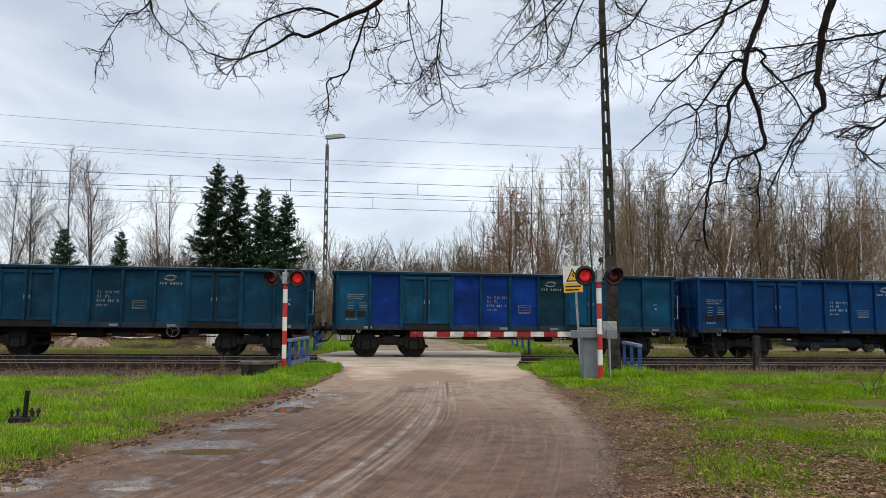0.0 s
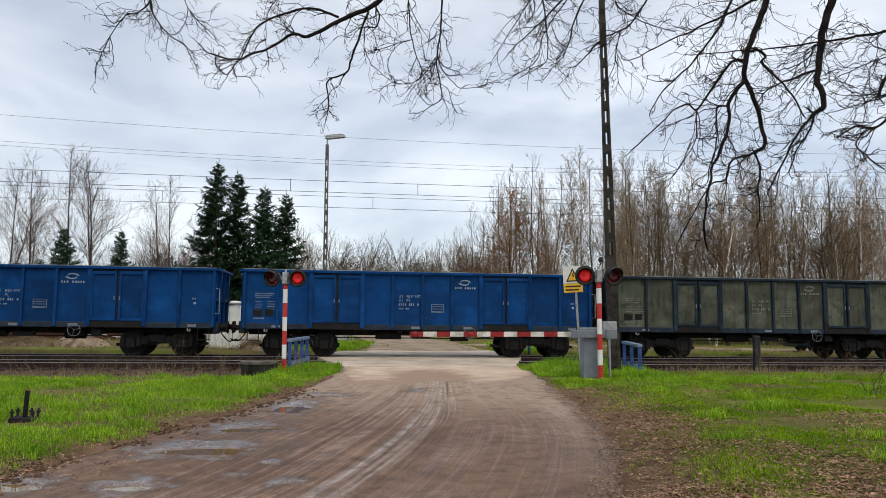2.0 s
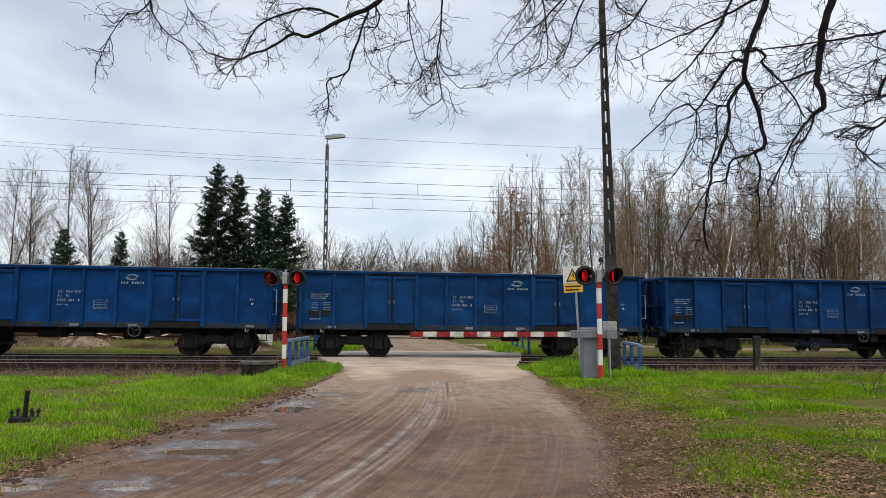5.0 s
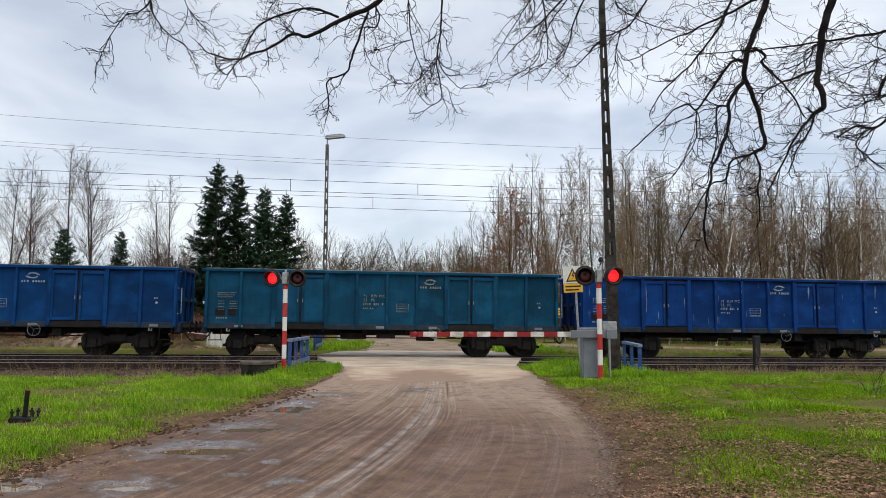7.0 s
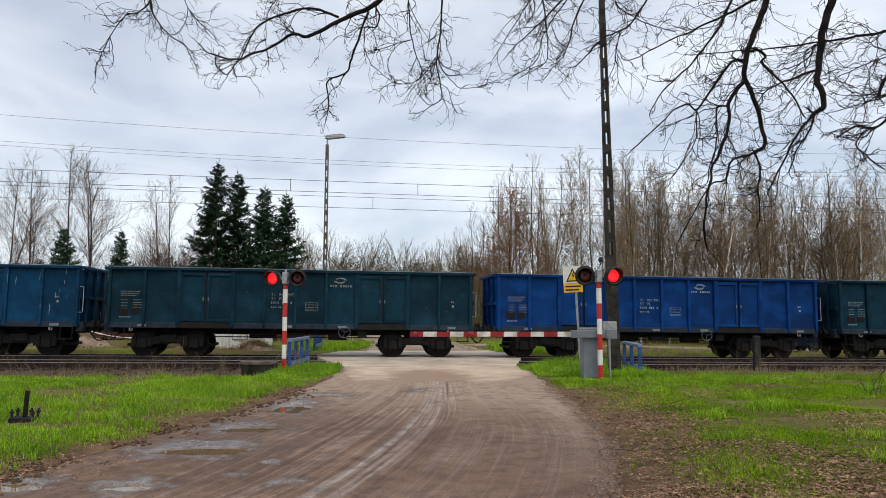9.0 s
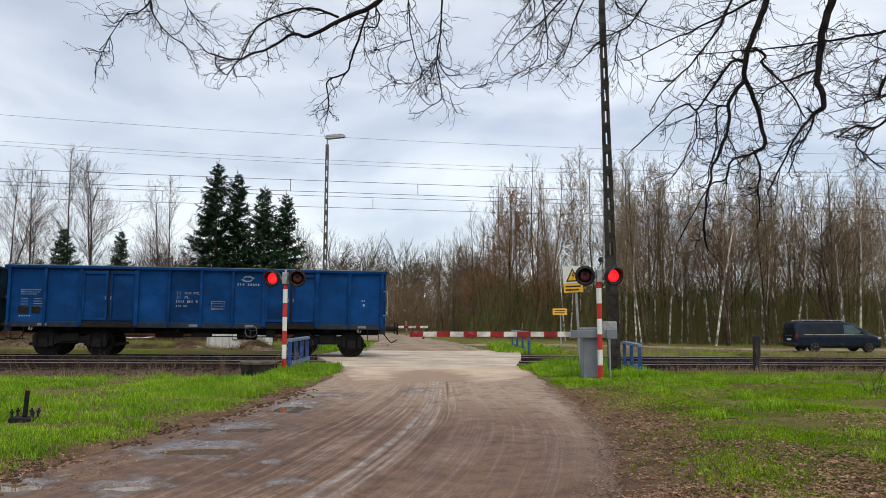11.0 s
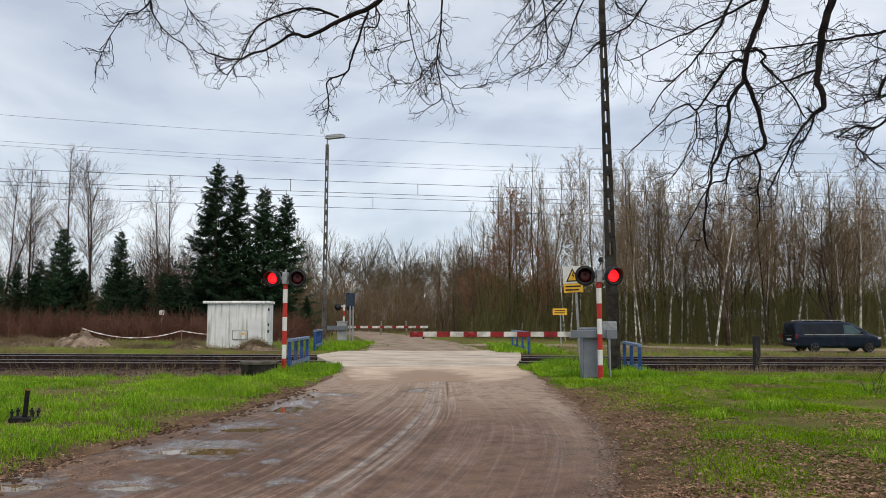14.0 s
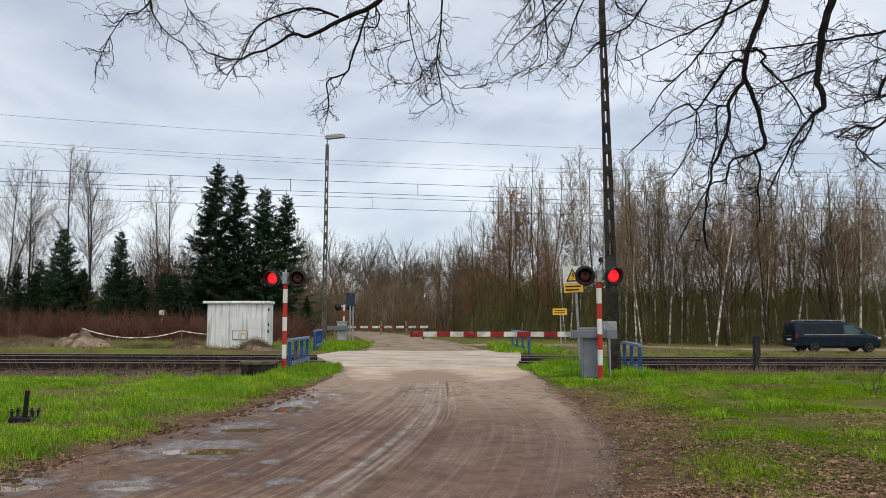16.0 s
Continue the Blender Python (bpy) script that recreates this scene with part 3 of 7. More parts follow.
def build_track(q):
    """One track: rails, sleepers and ballast. q: how far its middle lies beyond the wagons' near side."""
    t = thing("railway_track", track_pose(0, q), "rusty railway track on sleepers and ballast", "railway track", "double track")
    for y in (-0.755, 0.755):
        outline = [(-0.07, -0.17), (0.07, -0.17), (0.07, -0.155), (0.014, -0.14), (0.014, -0.05), (0.034, -0.04), (0.034, -0.018), (-0.034, -0.018), (-0.034, -0.04), (-0.014, -0.05), (-0.014, -0.14), (-0.07, -0.155)]
        n = len(outline)
        rail = Mesh()
        rail.add([(x, y + a, c) for x in (-900, 900) for a, c in outline], [tuple(range(n)), tuple(range(n, 2 * n))[::-1]] + [(i, i + n, (i + 1) % n + n, (i + 1) % n) for i in range(n)])
        part("rail_body", rail, RAILSIDE, t)
    for y in (-0.755, 0.755):
        part("rail_head", Mesh().box(-900, 900, y - 0.036, y + 0.036, -0.018, 0.0), RAILTOP, t, "bright polished rail head")
    sl = Mesh().box(-0.13, 0.13, -1.25, 1.25, -0.30, -0.17, 0.02).data("sleeper", SLEEPER)
    for i in range(-42, 62):
        x = i * 0.6
        g = on_track(x, q)
        if -3.4 < g.x < 3.0:
            continue
        part("sleeper", sl, SLEEPER, t, m=pose(x, 0, 0))
    bed = Mesh()
    rng = random.Random(int(q * 10))
    xs = lines_between(-40, 45, 0.5)
    prof = [(-4.9, -0.34), (-4.3, -0.24), (-3.1, -0.22), (-2.3, -0.21), (-1.7, -0.21), (-0.9, -0.22), (0, -0.24), (0.9, -0.22), (1.7, -0.26), (2.3, -0.42), (3.1, -0.5)]
    for x in [-900] + xs + [900]:
        for y, z in prof:
            bed.v.append((x, y + rng.uniform(-.05, .05), z + rng.uniform(-.02, .02)))
    k = len(prof)
    for i in range(len(xs) + 1):
        for j in range(k - 1):
            bed.f.append((i * k + j, i * k + j + 1, (i + 1) * k + j + 1, (i + 1) * k + j))
    part("ballast", bed, BALLAST, t, "dark brown stone ballast")
    stones = Mesh()
    for _ in range(9000 if q < 0 else 1200):
        x, y = rng.uniform(-20, 24), rng.uniform(-4.8, 1.6)
        z = float(np.interp(y, [a for a, _ in prof], [b for _, b in prof]))
        r = rng.uniform(0.018, 0.05)
        c = [Vector((rng.uniform(-1, 1), rng.uniform(-1, 1), rng.uniform(-0.7, 1))).normalized() * r for _ in range(4)]
        o = Vector((x, y, z + r * 0.4))
        stones.add([o + v for v in c], [(0, 1, 2), (0, 3, 1), (1, 3, 2), (0, 2, 3)])
    tagged(part("ballast_stones", stones, BALLAST, t), kind="stuff")
    return t


build_track(-2.5)
build_track(1.5)

# concrete deck between and beside the rails of the crossing
DECK = surface("crossing_deck_concrete", (0.42, 0.345, 0.27), (0.62, 0.525, 0.42), 0.7, 0.8, bump=0.3)
deck = thing("crossing_deck", track_pose(0, 0, 0), "worn sandy concrete level crossing deck", "level crossing", kind="structure")
for q0, q1 in ((-4.95, -3.30), (-3.21, -1.79), (-1.70, 0.70), (0.79, 2.21), (2.30, 4.6), (4.61, 7.3)):
    c = math.cos(math.radians(THETA))
    def ends(q):
        o = on_track(0, q)
        a, b = np.interp(o.y, (22.6, 23.6, 25.0, 27.6, 29.2, 31.0, 33.0), (-2.95, -3.15, -3.75, -4.5, -4.95, -5.0, -4.4)), np.interp(o.y, (22.6, 25.0, 28.0, 31.0, 34.0), (2.2, 2.55, 3.0, 3.3, 3.6))
        return (float(a) - o.x) / c, (float(b) - o.x) / c
    (a0, b0), (a1, b1) = ends(q0), ends(q1)
    for i in range(5):
        top = 0.004 - 0.002 * ((i * 7 + int(q0 * 3)) % 3)
        s = [(e[0] + (e[1] - e[0]) * (i + k) / 5 + (0.001 if k == 0 else -0.001), q) for e, q in (((a0, b0), q0), ((a1, b1), q1)) for k in (0, 1)]
        vs = [(x, q, z) for z in (-0.3, top) for x, q in s]
        part("deck_panel", Mesh().add(vs, [(0, 2, 3, 1), (4, 5, 7, 6), (0, 1, 5, 4), (1, 3, 7, 5), (3, 2, 6, 7), (2, 0, 4, 6)]), DECK, deck)

# ---- wagons ----
SPEED, PITCH_S, LEN = 22.728, 14.04, 13.06
HALF, TOP, SILL_Z, FLOOR = 1.42, 3.18, 1.02, 1.22
CUTS = (0.0, 0.095, 0.185, 0.33, 0.415, 0.5, 0.585, 0.67, 0.815, 0.905, 1.0)
DOORS = (2, 7)


def wagon_meshes():
    """The meshes of an open bogie wagon, shared by all of them."""
    d = {}
    for i in range(10):
        w = (CUTS[i + 1] - CUTS[i]) * LEN
        if i in DOORS:
            h = w / 2
            leaf = Mesh().box(0.05, h - 0.035, -0.03, 0.0, SILL_Z + 0.24, TOP - 0.16)
            fr = Mesh()
            for x0, x1, z0, z1 in ((0.05, 0.13, SILL_Z + 0.24, TOP - 0.16), (h - 0.115, h - 0.035, SILL_Z + 0.24, TOP - 0.16),
                                   (0.13, h - 0.115, SILL_Z + 0.24, SILL_Z + 0.34), (0.13, h - 0.115, TOP - 0.28, TOP - 0.16)):
                fr.box(x0, x1, -0.085, -0.031, z0, z1, 0.012)
            d["leaf"], d["leaf_frame"] = leaf, fr
        else:
            p = Mesh()
            n = 8
            vs = []
            for a in range(n + 1):
                for b in range(n + 1):
                    x, z = w * a / n, SILL_Z + 0.2 + (TOP - 0.1 - SILL_Z - 0.2) * b / n
                    bulge = 0.035 * math.sin(math.pi * a / n) * math.sin(math.pi * b / n)
                    vs.append((x, bulge, z))
            p.add(vs, [(a * (n + 1) + b, (a + 1) * (n + 1) + b, (a + 1) * (n + 1) + b + 1, a * (n + 1) + b + 1) for a in range(n) for b in range(n)])
            p.box(0, w, 0.045, 0.055, SILL_Z + 0.2, TOP - 0.1)
            d["panel%d" % i] = p
    return d


WM = {}
# pale grey-blue: dust, plus the sky's sheen put into the colour
RIMCAP = surface("dusty_worn_rim", (0.10, 0.13, 0.16), (0.30, 0.33, 0.36), 2.2, 0.8, spread=0.4, bump=0.2)


def build_wagon(paint, mark):
    """One open bogie wagon at the origin: x along it, rails at z 0, its seen side at -y."""
    w = thing("open_freight_wagon", Matrix(), "", "freight wagon", "wagons of the passing train")
    mk = wagon_meshes()
    for side in (0, 1):
        def at(x, y=-HALF):
            return pose(x, y, 0) if side == 0 else pose(-x, -y, 0, 0, 0, 180)
        for i in range(10):
            x0, x1 = -LEN / 2 + CUTS[i] * LEN, -LEN / 2 + CUTS[i + 1] * LEN
            if i in DOORS:
                h = (x1 - x0) / 2
                for k in (0, 1):
                    lf = part("door_leaf", WM.setdefault("leaf%d" % k, mk["leaf"].data("door_leaf", paint)), paint, w, m=at(x0 + h * k))
                    part("door_frame", WM.setdefault("leaf_frame", mk["leaf_frame"].data("door_frame", paint)), paint, lf)
                    if "latch" not in WM:
                        WM["latch"] = Mesh().box(-0.018, 0.018, -0.12, -0.08, 2.0, 2.13, 0.008).data("latch", GREYBOX)
                    part("latch", WM["latch"], GREYBOX, lf, "grey steel latch", m=pose(h - 0.09 if k == 0 else 0.09, 0, 0))
                if "doorsill" not in WM:
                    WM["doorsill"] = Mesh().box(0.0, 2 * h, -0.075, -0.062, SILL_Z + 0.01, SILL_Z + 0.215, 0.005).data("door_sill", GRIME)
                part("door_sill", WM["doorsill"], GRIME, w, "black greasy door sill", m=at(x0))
                if "lintel" not in WM:
                    WM["lintel"] = Mesh().box(0.03, 2 * h - 0.03, -0.01, 0.03, SILL_Z + 0.2, TOP - 0.1).data("door_backing", SILL)
                part("door_backing", WM["lintel"], SILL, w, m=at(x0, -HALF + 0.03))
            else:
                key = "p%d" % i
                if key not in WM:
                    WM[key] = mk["panel%d" % i].data("side_panel", paint)
                part("side_panel", WM[key], paint, w, m=at(x0))
        for i in range(11):
            wide = 0.07 if i in (2, 3, 7, 8) else 0.05
            key = "post%d" % int(wide * 100)
            if key not in WM:
                ms = Mesh()
                ms.box(-wide, wide, -0.11, 0.0, SILL_Z + 0.05, TOP - 0.08, 0.012)
                WM[key] = ms.data("side_post", paint)
            x = -LEN / 2 + CUTS[i] * LEN + (wide if i == 0 else -wide if i == 10 else 0)
            part("side_post", WM[key], paint, w, m=at(x))
        if "toprail" not in WM:
            WM["toprail"] = Mesh().box(-LEN / 2 - 0.02, LEN / 2 + 0.02, -0.13, 0.06, TOP - 0.10, TOP, 0.02).data("top_rail", paint)
            WM["cap"] = Mesh().box(-LEN / 2 - 0.02, LEN / 2 + 0.02, -0.125, 0.055, TOP + 0.001, TOP + 0.022, 0.008).data("rim_cap", RIMCAP)
            WM["sill"] = Mesh().box(-LEN / 2, LEN / 2, -0.06, 0.05, SILL_Z, SILL_Z + 0.2, 0.015).data("side_sill", SILL)
        part("top_rail", WM["toprail"], paint, w, m=at(0))
        part("rim_cap", WM["cap"], RIMCAP, w, "dusty worn upper rim with sky sheen in its colour", m=at(0))
        part("side_sill", WM["sill"], SILL, w, m=at(0))
    for e in (-1, 1):
        if "end" not in WM:
            ms = Mesh().box(-0.02, 0.03, -HALF + 0.02, HALF - 0.02, SILL_Z + 0.1, TOP - 0.12)
            for y in (-0.85, 0.0, 0.85):
                ms.box(0.03, 0.13, y - 0.06, y + 0.06, SILL_Z + 0.05, TOP - 0.1, 0.012)
            ms.box(0.03, 0.11, -HALF + 0.04, HALF - 0.04, 2.0, 2.12, 0.012)
            WM["end"] = ms.data("end_wall", paint)
            WM["endrail"] = Mesh().box(-0.05, 0.16, -HALF - 0.05, HALF + 0.05, TOP - 0.10, TOP + 0.004, 0.02).data("end_rail", paint)
            WM["headstock"] = Mesh().box(-0.10, 0.12, -1.3, 1.3, 0.86, 1.22, 0.02).data("headstock", SILL)
            b = Mesh()
            b.ring([(0.10, 0.10), (0.10, 0.40), (0.075, 0.41), (0.075, 0.56), (0.225, 0.565), (0.23, 0.60), (0.2, 0.615)], 20, "x")
            b.box(0.09, 0.13, -0.17, 0.17, -0.17, 0.17, 0.02)
            WM["buffer"] = b.data("buffer", GRIME)
            hk = Mesh().tube([(0.1, 0, 1.04), (0.34, 0, 1.04), (0.42, 0, 0.97), (0.5, 0, 0.98), (0.62, 0, 1.0)], 0.035, 8)
            WM["coupling"] = hk.data("screw_coupling", GRIME)
            ho = Mesh().tube(bend([(0.05, -0.45, 0.92), (0.2, -0.46, 0.72), (0.36, -0.40, 0.55), (0.5, -0.2, 0.56), (0.62, -0.1, 0.62)], 8), 0.025, 8)
            WM["hose"] = ho.data("brake_hose", BLACK)
            hr = Mesh().tube([(0.02, -HALF - 0.06, 1.55), (0.16, -HALF - 0.06, 1.55), (0.16, -HALF - 0.06, 2.45), (0.02, -HALF - 0.06, 2.45)], 0.016, 6)
            WM["handrail"] = hr.data("handrail", MARK)
            st = Mesh().tube([(-0.15, -HALF - 0.03, 1.05), (-0.15, -HALF - 0.1, 0.62), (-0.55, -HALF - 0.1, 0.62), (-0.55, -HALF - 0.03, 1.05)], 0.018, 6)
            st.box(-0.58, -0.12, -HALF - 0.16, -HALF + 0.05, 0.60, 0.63)
            WM["step"] = st.data("step", GRIME)
            WM["hook"] = Mesh().tube([(-0.9, -HALF - 0.07, 1.02), (-0.9, -HALF - 0.12, 0.94), (-0.82, -HALF - 0.13, 0.92), (-0.80, -HALF - 0.12, 1.0)], 0.028, 6).data("rope_hook", MARK_Y)
        em = pose(e * LEN / 2, 0, 0, 0, 0, 0 if e == 1 else 180)
        part("end_wall", WM["end"], paint, w, m=em)
        part("end_rail", WM["endrail"], paint, w, m=em)
        part("headstock", WM["headstock"], SILL, w, m=em)
        for y in (-0.875, 0.875):
            part("buffer", WM["buffer"], GRIME, w, m=em @ pose(0, y, 1.06))
        part("screw_coupling", WM["coupling"], GRIME, w, m=em)
        part("brake_hose", WM["hose"], BLACK, w, m=em)
        for mirror in (0, 1):
            mm = pose(e * LEN / 2, 0, 0) if mirror == 0 else pose(e * LEN / 2, 0, 0, 0, 0, 180)
            if (e == 1) == (mirror == 0):
                part("handrail", WM["handrail"], MARK, w, "pale painted handrail", m=mm)
        fl = part("step", WM["step"], GRIME, w, m=pose(e * LEN / 2 + (0.75 if e == -1 else 0), 0, 0))
        part("rope_hook", WM["hook"], MARK_Y, w, "cream painted rope hook", m=pose(e * LEN / 2 + (1.7 if e == -1 else 0), 0, 0))
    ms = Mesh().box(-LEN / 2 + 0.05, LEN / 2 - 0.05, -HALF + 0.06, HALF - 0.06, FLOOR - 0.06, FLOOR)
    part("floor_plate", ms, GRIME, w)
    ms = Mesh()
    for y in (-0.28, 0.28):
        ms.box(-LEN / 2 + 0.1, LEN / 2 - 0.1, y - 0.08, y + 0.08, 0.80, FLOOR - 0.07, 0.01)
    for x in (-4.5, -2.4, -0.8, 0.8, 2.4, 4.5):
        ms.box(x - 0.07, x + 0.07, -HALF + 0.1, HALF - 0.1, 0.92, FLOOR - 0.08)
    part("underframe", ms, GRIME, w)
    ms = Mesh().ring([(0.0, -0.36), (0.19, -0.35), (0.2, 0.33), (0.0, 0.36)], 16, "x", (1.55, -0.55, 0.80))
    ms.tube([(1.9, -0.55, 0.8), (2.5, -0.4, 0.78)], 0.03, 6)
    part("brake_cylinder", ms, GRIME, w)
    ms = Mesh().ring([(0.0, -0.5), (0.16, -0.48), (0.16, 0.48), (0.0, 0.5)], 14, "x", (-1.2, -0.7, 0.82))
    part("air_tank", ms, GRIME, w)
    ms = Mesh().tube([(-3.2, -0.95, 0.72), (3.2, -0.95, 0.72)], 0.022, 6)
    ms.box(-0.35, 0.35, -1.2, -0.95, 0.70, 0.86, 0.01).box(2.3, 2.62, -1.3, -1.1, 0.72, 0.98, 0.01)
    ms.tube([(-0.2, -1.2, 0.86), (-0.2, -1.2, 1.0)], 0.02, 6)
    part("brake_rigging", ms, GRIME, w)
    ms = Mesh().tube([(4.05 + 0.21 * math.cos(t), -HALF - 0.12, 0.93 + 0.21 * math.sin(t)) for t in [k * math.pi / 10 for k in range(21)]], 0.010, 6, cap=False)
    for t in (0.3, 2.4, 4.5):
        ms.tube([(4.05, -HALF - 0.12, 0.93), (4.05 + 0.2 * math.cos(t), -HALF - 0.12, 0.93 + 0.2 * math.sin(t))], 0.006, 5)
    part("brake_wheel", ms, GREYBOX, w, "grey brake handwheel", m=pose(-2.25, 0, 0))
    # stencilled markings on the seen side: worn characters as plain small bars
    y0, y1 = -HALF - 0.012, -HALF - 0.004
    X0 = -LEN / 2
    rw = random.Random(3)

    def line(ms, x, z, groups, ch=0.05, cw=0.045, gap=0.026):
        for g in groups:
            for _ in range(g):
                ms.box(x, x + cw * rw.uniform(0.55, 1.0), y0, y1, z, z + ch)
                x += cw + gap
            x += cw * 1.6
    num = Mesh()
    x = X0 + CUTS[4] * LEN + 0.24
    line(num, x, 1.93, (4, 3, 1), 0.085, 0.05)
    line(num, x, 1.79, (3, 2), 0.045, 0.04)
    tagged(part("number_mark", num, mark, w, "worn stencilled number"), kind="stuff")
    if "riv" not in WM:
        for key, body in (("riv", "31  RIV MC"), ("pl", "51  PL")):
            cu = bpy.data.curves.new(key, "FONT")
            cu.body, cu.size, cu.extrude, cu.space_character = body, 0.15, 0.003, 1.15
            tmp = new("tmp_text", cu)
            bpy.context.view_layer.update()
            WM[key] = bpy.data.meshes.new_from_object(tmp)
            bpy.data.objects.remove(tmp)
            WM[key].materials.clear()
            WM[key].materials.append(mark)
    tagged(part("lettering", WM["riv"], mark, w, "stencilled letters", m=pose(x, -HALF - 0.010, 2.22, 90, 0, 0)), kind="stuff")
    tagged(part("lettering", WM["pl"], mark, w, "stencilled letters", m=pose(x, -HALF - 0.010, 2.07, 90, 0, 0)), kind="stuff")
    tare = Mesh()
    for r in range(3):
        line(tare, X0 + 0.42, 2.30 - r * 0.075, (9 - r,), 0.026, 0.060, 0.018)
    for r in range(4):
        line(tare, X0 + 0.45, 2.0 - r * 0.10, (3,), 0.022, 0.064, 0.016)
        line(tare, X0 + 0.86, 2.0 - r * 0.09, (5,), 0.024, 0.048, 0.013)
    line(tare, X0 + 0.40, 1.38, (5,), 0.05, 0.05, 0.03)
    tagged(part("load_table", tare, mark, w, "worn stencilled load table"), kind="stuff")
    patch = Mesh().box(X0 + 0.36, X0 + 0.70, y0, y1, 1.50, 1.74).box(X0 + 0.80, X0 + 1.08, y0, y1, 1.50, 1.74)
    part("repaint_patch", patch, GRIME, w, "black painted data squares")
    grid = Mesh()
    x = X0 + CUTS[5] * LEN + 0.35
    for r in range(3):
        line(grid, x + 0.03, 1.72 + r * 0.09, (5,), 0.020, 0.064, 0.016)
    for a_, b_, c_, d_ in ((0, 0.46, 1.69, 1.70), (0, 0.46, 1.985, 1.995), (0, 0.012, 1.69, 1.99), (0.45, 0.462, 1.69, 1.99)):
        grid.box(x + a_, x + b_, y0, y1, c_, d_)
    tagged(part("inspection_box", grid, mark, w, "stencilled inspection box"), kind="stuff")
    uc = Mesh()
    line(uc, X0 + CUTS[9] * LEN + 0.45, 2.05, (2,), 0.06, 0.05)
    uc.prism([(X0 + CUTS[9] * LEN + 0.53 + 0.045 * math.cos(t), 1.92 + 0.045 * math.sin(t)) for t in [k * math.pi / 6 for k in range(12)]], y0, y1)
    part("end_mark", uc, mark, w, "small stencilled end mark")
    lg, bars = Mesh(), Mesh()
    line(bars, X0 + CUTS[6] * LEN + 0.14, 2.58, (3, 5), 0.075, 0.06, 0.03)
    cx, cz = X0 + CUTS[6] * LEN + 0.5, 2.82
    for sgn in (1, -1):
        arc = [(cx + sgn * 0.24 * math.cos(t) * (1 - 0.1 * t), cz + sgn * (0.10 * math.sin(t) + 0.01)) for t in [k * math.pi / 9 for k in range(10)]]
        inner = [(cx + sgn * 0.13 * math.cos(t), cz + sgn * (0.02 + 0.045 * math.sin(t))) for t in [k * math.pi / 9 for k in range(10)]][::-1]
        lg.prism(arc + inner, y0, y1)
    part("emblem", lg, mark, w, "plain oval emblem")
    tagged(part("emblem_bars", bars, mark, w, "row of small bars under the emblem"), kind="stuff")
    plates = Mesh()
    for xx in (0.08, 0.27, 0.47, 0.62, 0.93):
        plates.box(X0 + xx * LEN, X0 + xx * LEN + 0.3, -HALF - 0.072, -HALF - 0.062, SILL_Z + 0.05, SILL_Z + 0.14)
    part("sill_label", plates, GREYBOX, w, "grey label holder", m=pose(0, 0.0, 0))
    # bogies
    if "wheelset" not in WM:
        ms = Mesh()
        for y in (-0.75, 0.75):
            s = 1 if y > 0 else -1
            ms.ring([(0.0, y - s * 0.06), (0.49, y - s * 0.065), (0.49, y - s * 0.045), (0.46, y - s * 0.04), (0.455, y + s * 0.06), (0.38, y + s * 0.065), (0.36, y + s * 0.03), (0.16, y + s * 0.02), (0.14, y + s * 0.07), (0.0, y + s * 0.07)], 28, "y")
        ms.ring([(0.085, -0.95), (0.085, 0.95)], 12, "y")
        for k in range(4):
            t = k * math.pi / 2
            ms.box(0.20 * math.cos(t) - 0.03, 0.20 * math.cos(t) + 0.03, -0.80, -0.772, 0.2 * math.sin(t) - 0.03, 0.2 * math.sin(t) + 0.03)
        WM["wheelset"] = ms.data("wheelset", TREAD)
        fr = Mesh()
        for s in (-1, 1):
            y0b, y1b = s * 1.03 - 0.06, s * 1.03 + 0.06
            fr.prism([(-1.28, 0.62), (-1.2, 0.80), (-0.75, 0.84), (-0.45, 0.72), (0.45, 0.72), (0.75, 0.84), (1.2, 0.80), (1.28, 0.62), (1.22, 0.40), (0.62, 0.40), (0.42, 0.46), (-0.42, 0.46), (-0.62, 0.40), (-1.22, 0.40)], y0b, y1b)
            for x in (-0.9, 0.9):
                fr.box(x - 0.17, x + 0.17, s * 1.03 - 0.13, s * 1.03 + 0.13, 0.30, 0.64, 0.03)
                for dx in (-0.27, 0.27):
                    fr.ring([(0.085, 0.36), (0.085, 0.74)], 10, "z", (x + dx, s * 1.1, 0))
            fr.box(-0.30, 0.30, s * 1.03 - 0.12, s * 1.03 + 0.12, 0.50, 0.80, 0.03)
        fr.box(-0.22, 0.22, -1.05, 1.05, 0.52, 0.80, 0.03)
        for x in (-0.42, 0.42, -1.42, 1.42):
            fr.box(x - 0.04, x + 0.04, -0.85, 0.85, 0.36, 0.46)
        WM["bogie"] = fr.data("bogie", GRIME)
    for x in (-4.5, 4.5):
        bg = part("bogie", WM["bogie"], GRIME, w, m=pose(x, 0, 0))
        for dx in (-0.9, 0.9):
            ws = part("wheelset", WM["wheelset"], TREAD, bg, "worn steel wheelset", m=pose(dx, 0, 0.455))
    return w


P_TEAL = wagon_paint("teal_wagon_paint", (0.0013, 0.0250, 0.0537), (0.0026, 0.0366, 0.0733))
P_DTEAL = wagon_paint("dull_green_teal_paint", (0.0015, 0.0195, 0.0345), (0.0034, 0.0300, 0.0500), rust=0.18, dirt=0.6)
P_GTEAL = wagon_paint("green_teal_paint", (0.0012, 0.0363, 0.0786), (0.0025, 0.0520, 0.1061), dirt=0.34)
P_BLUE = wagon_paint("blue_wagon_paint", (0.0005, 0.0275, 0.1080), (0.0009, 0.0395, 0.1470), dirt=0.22)
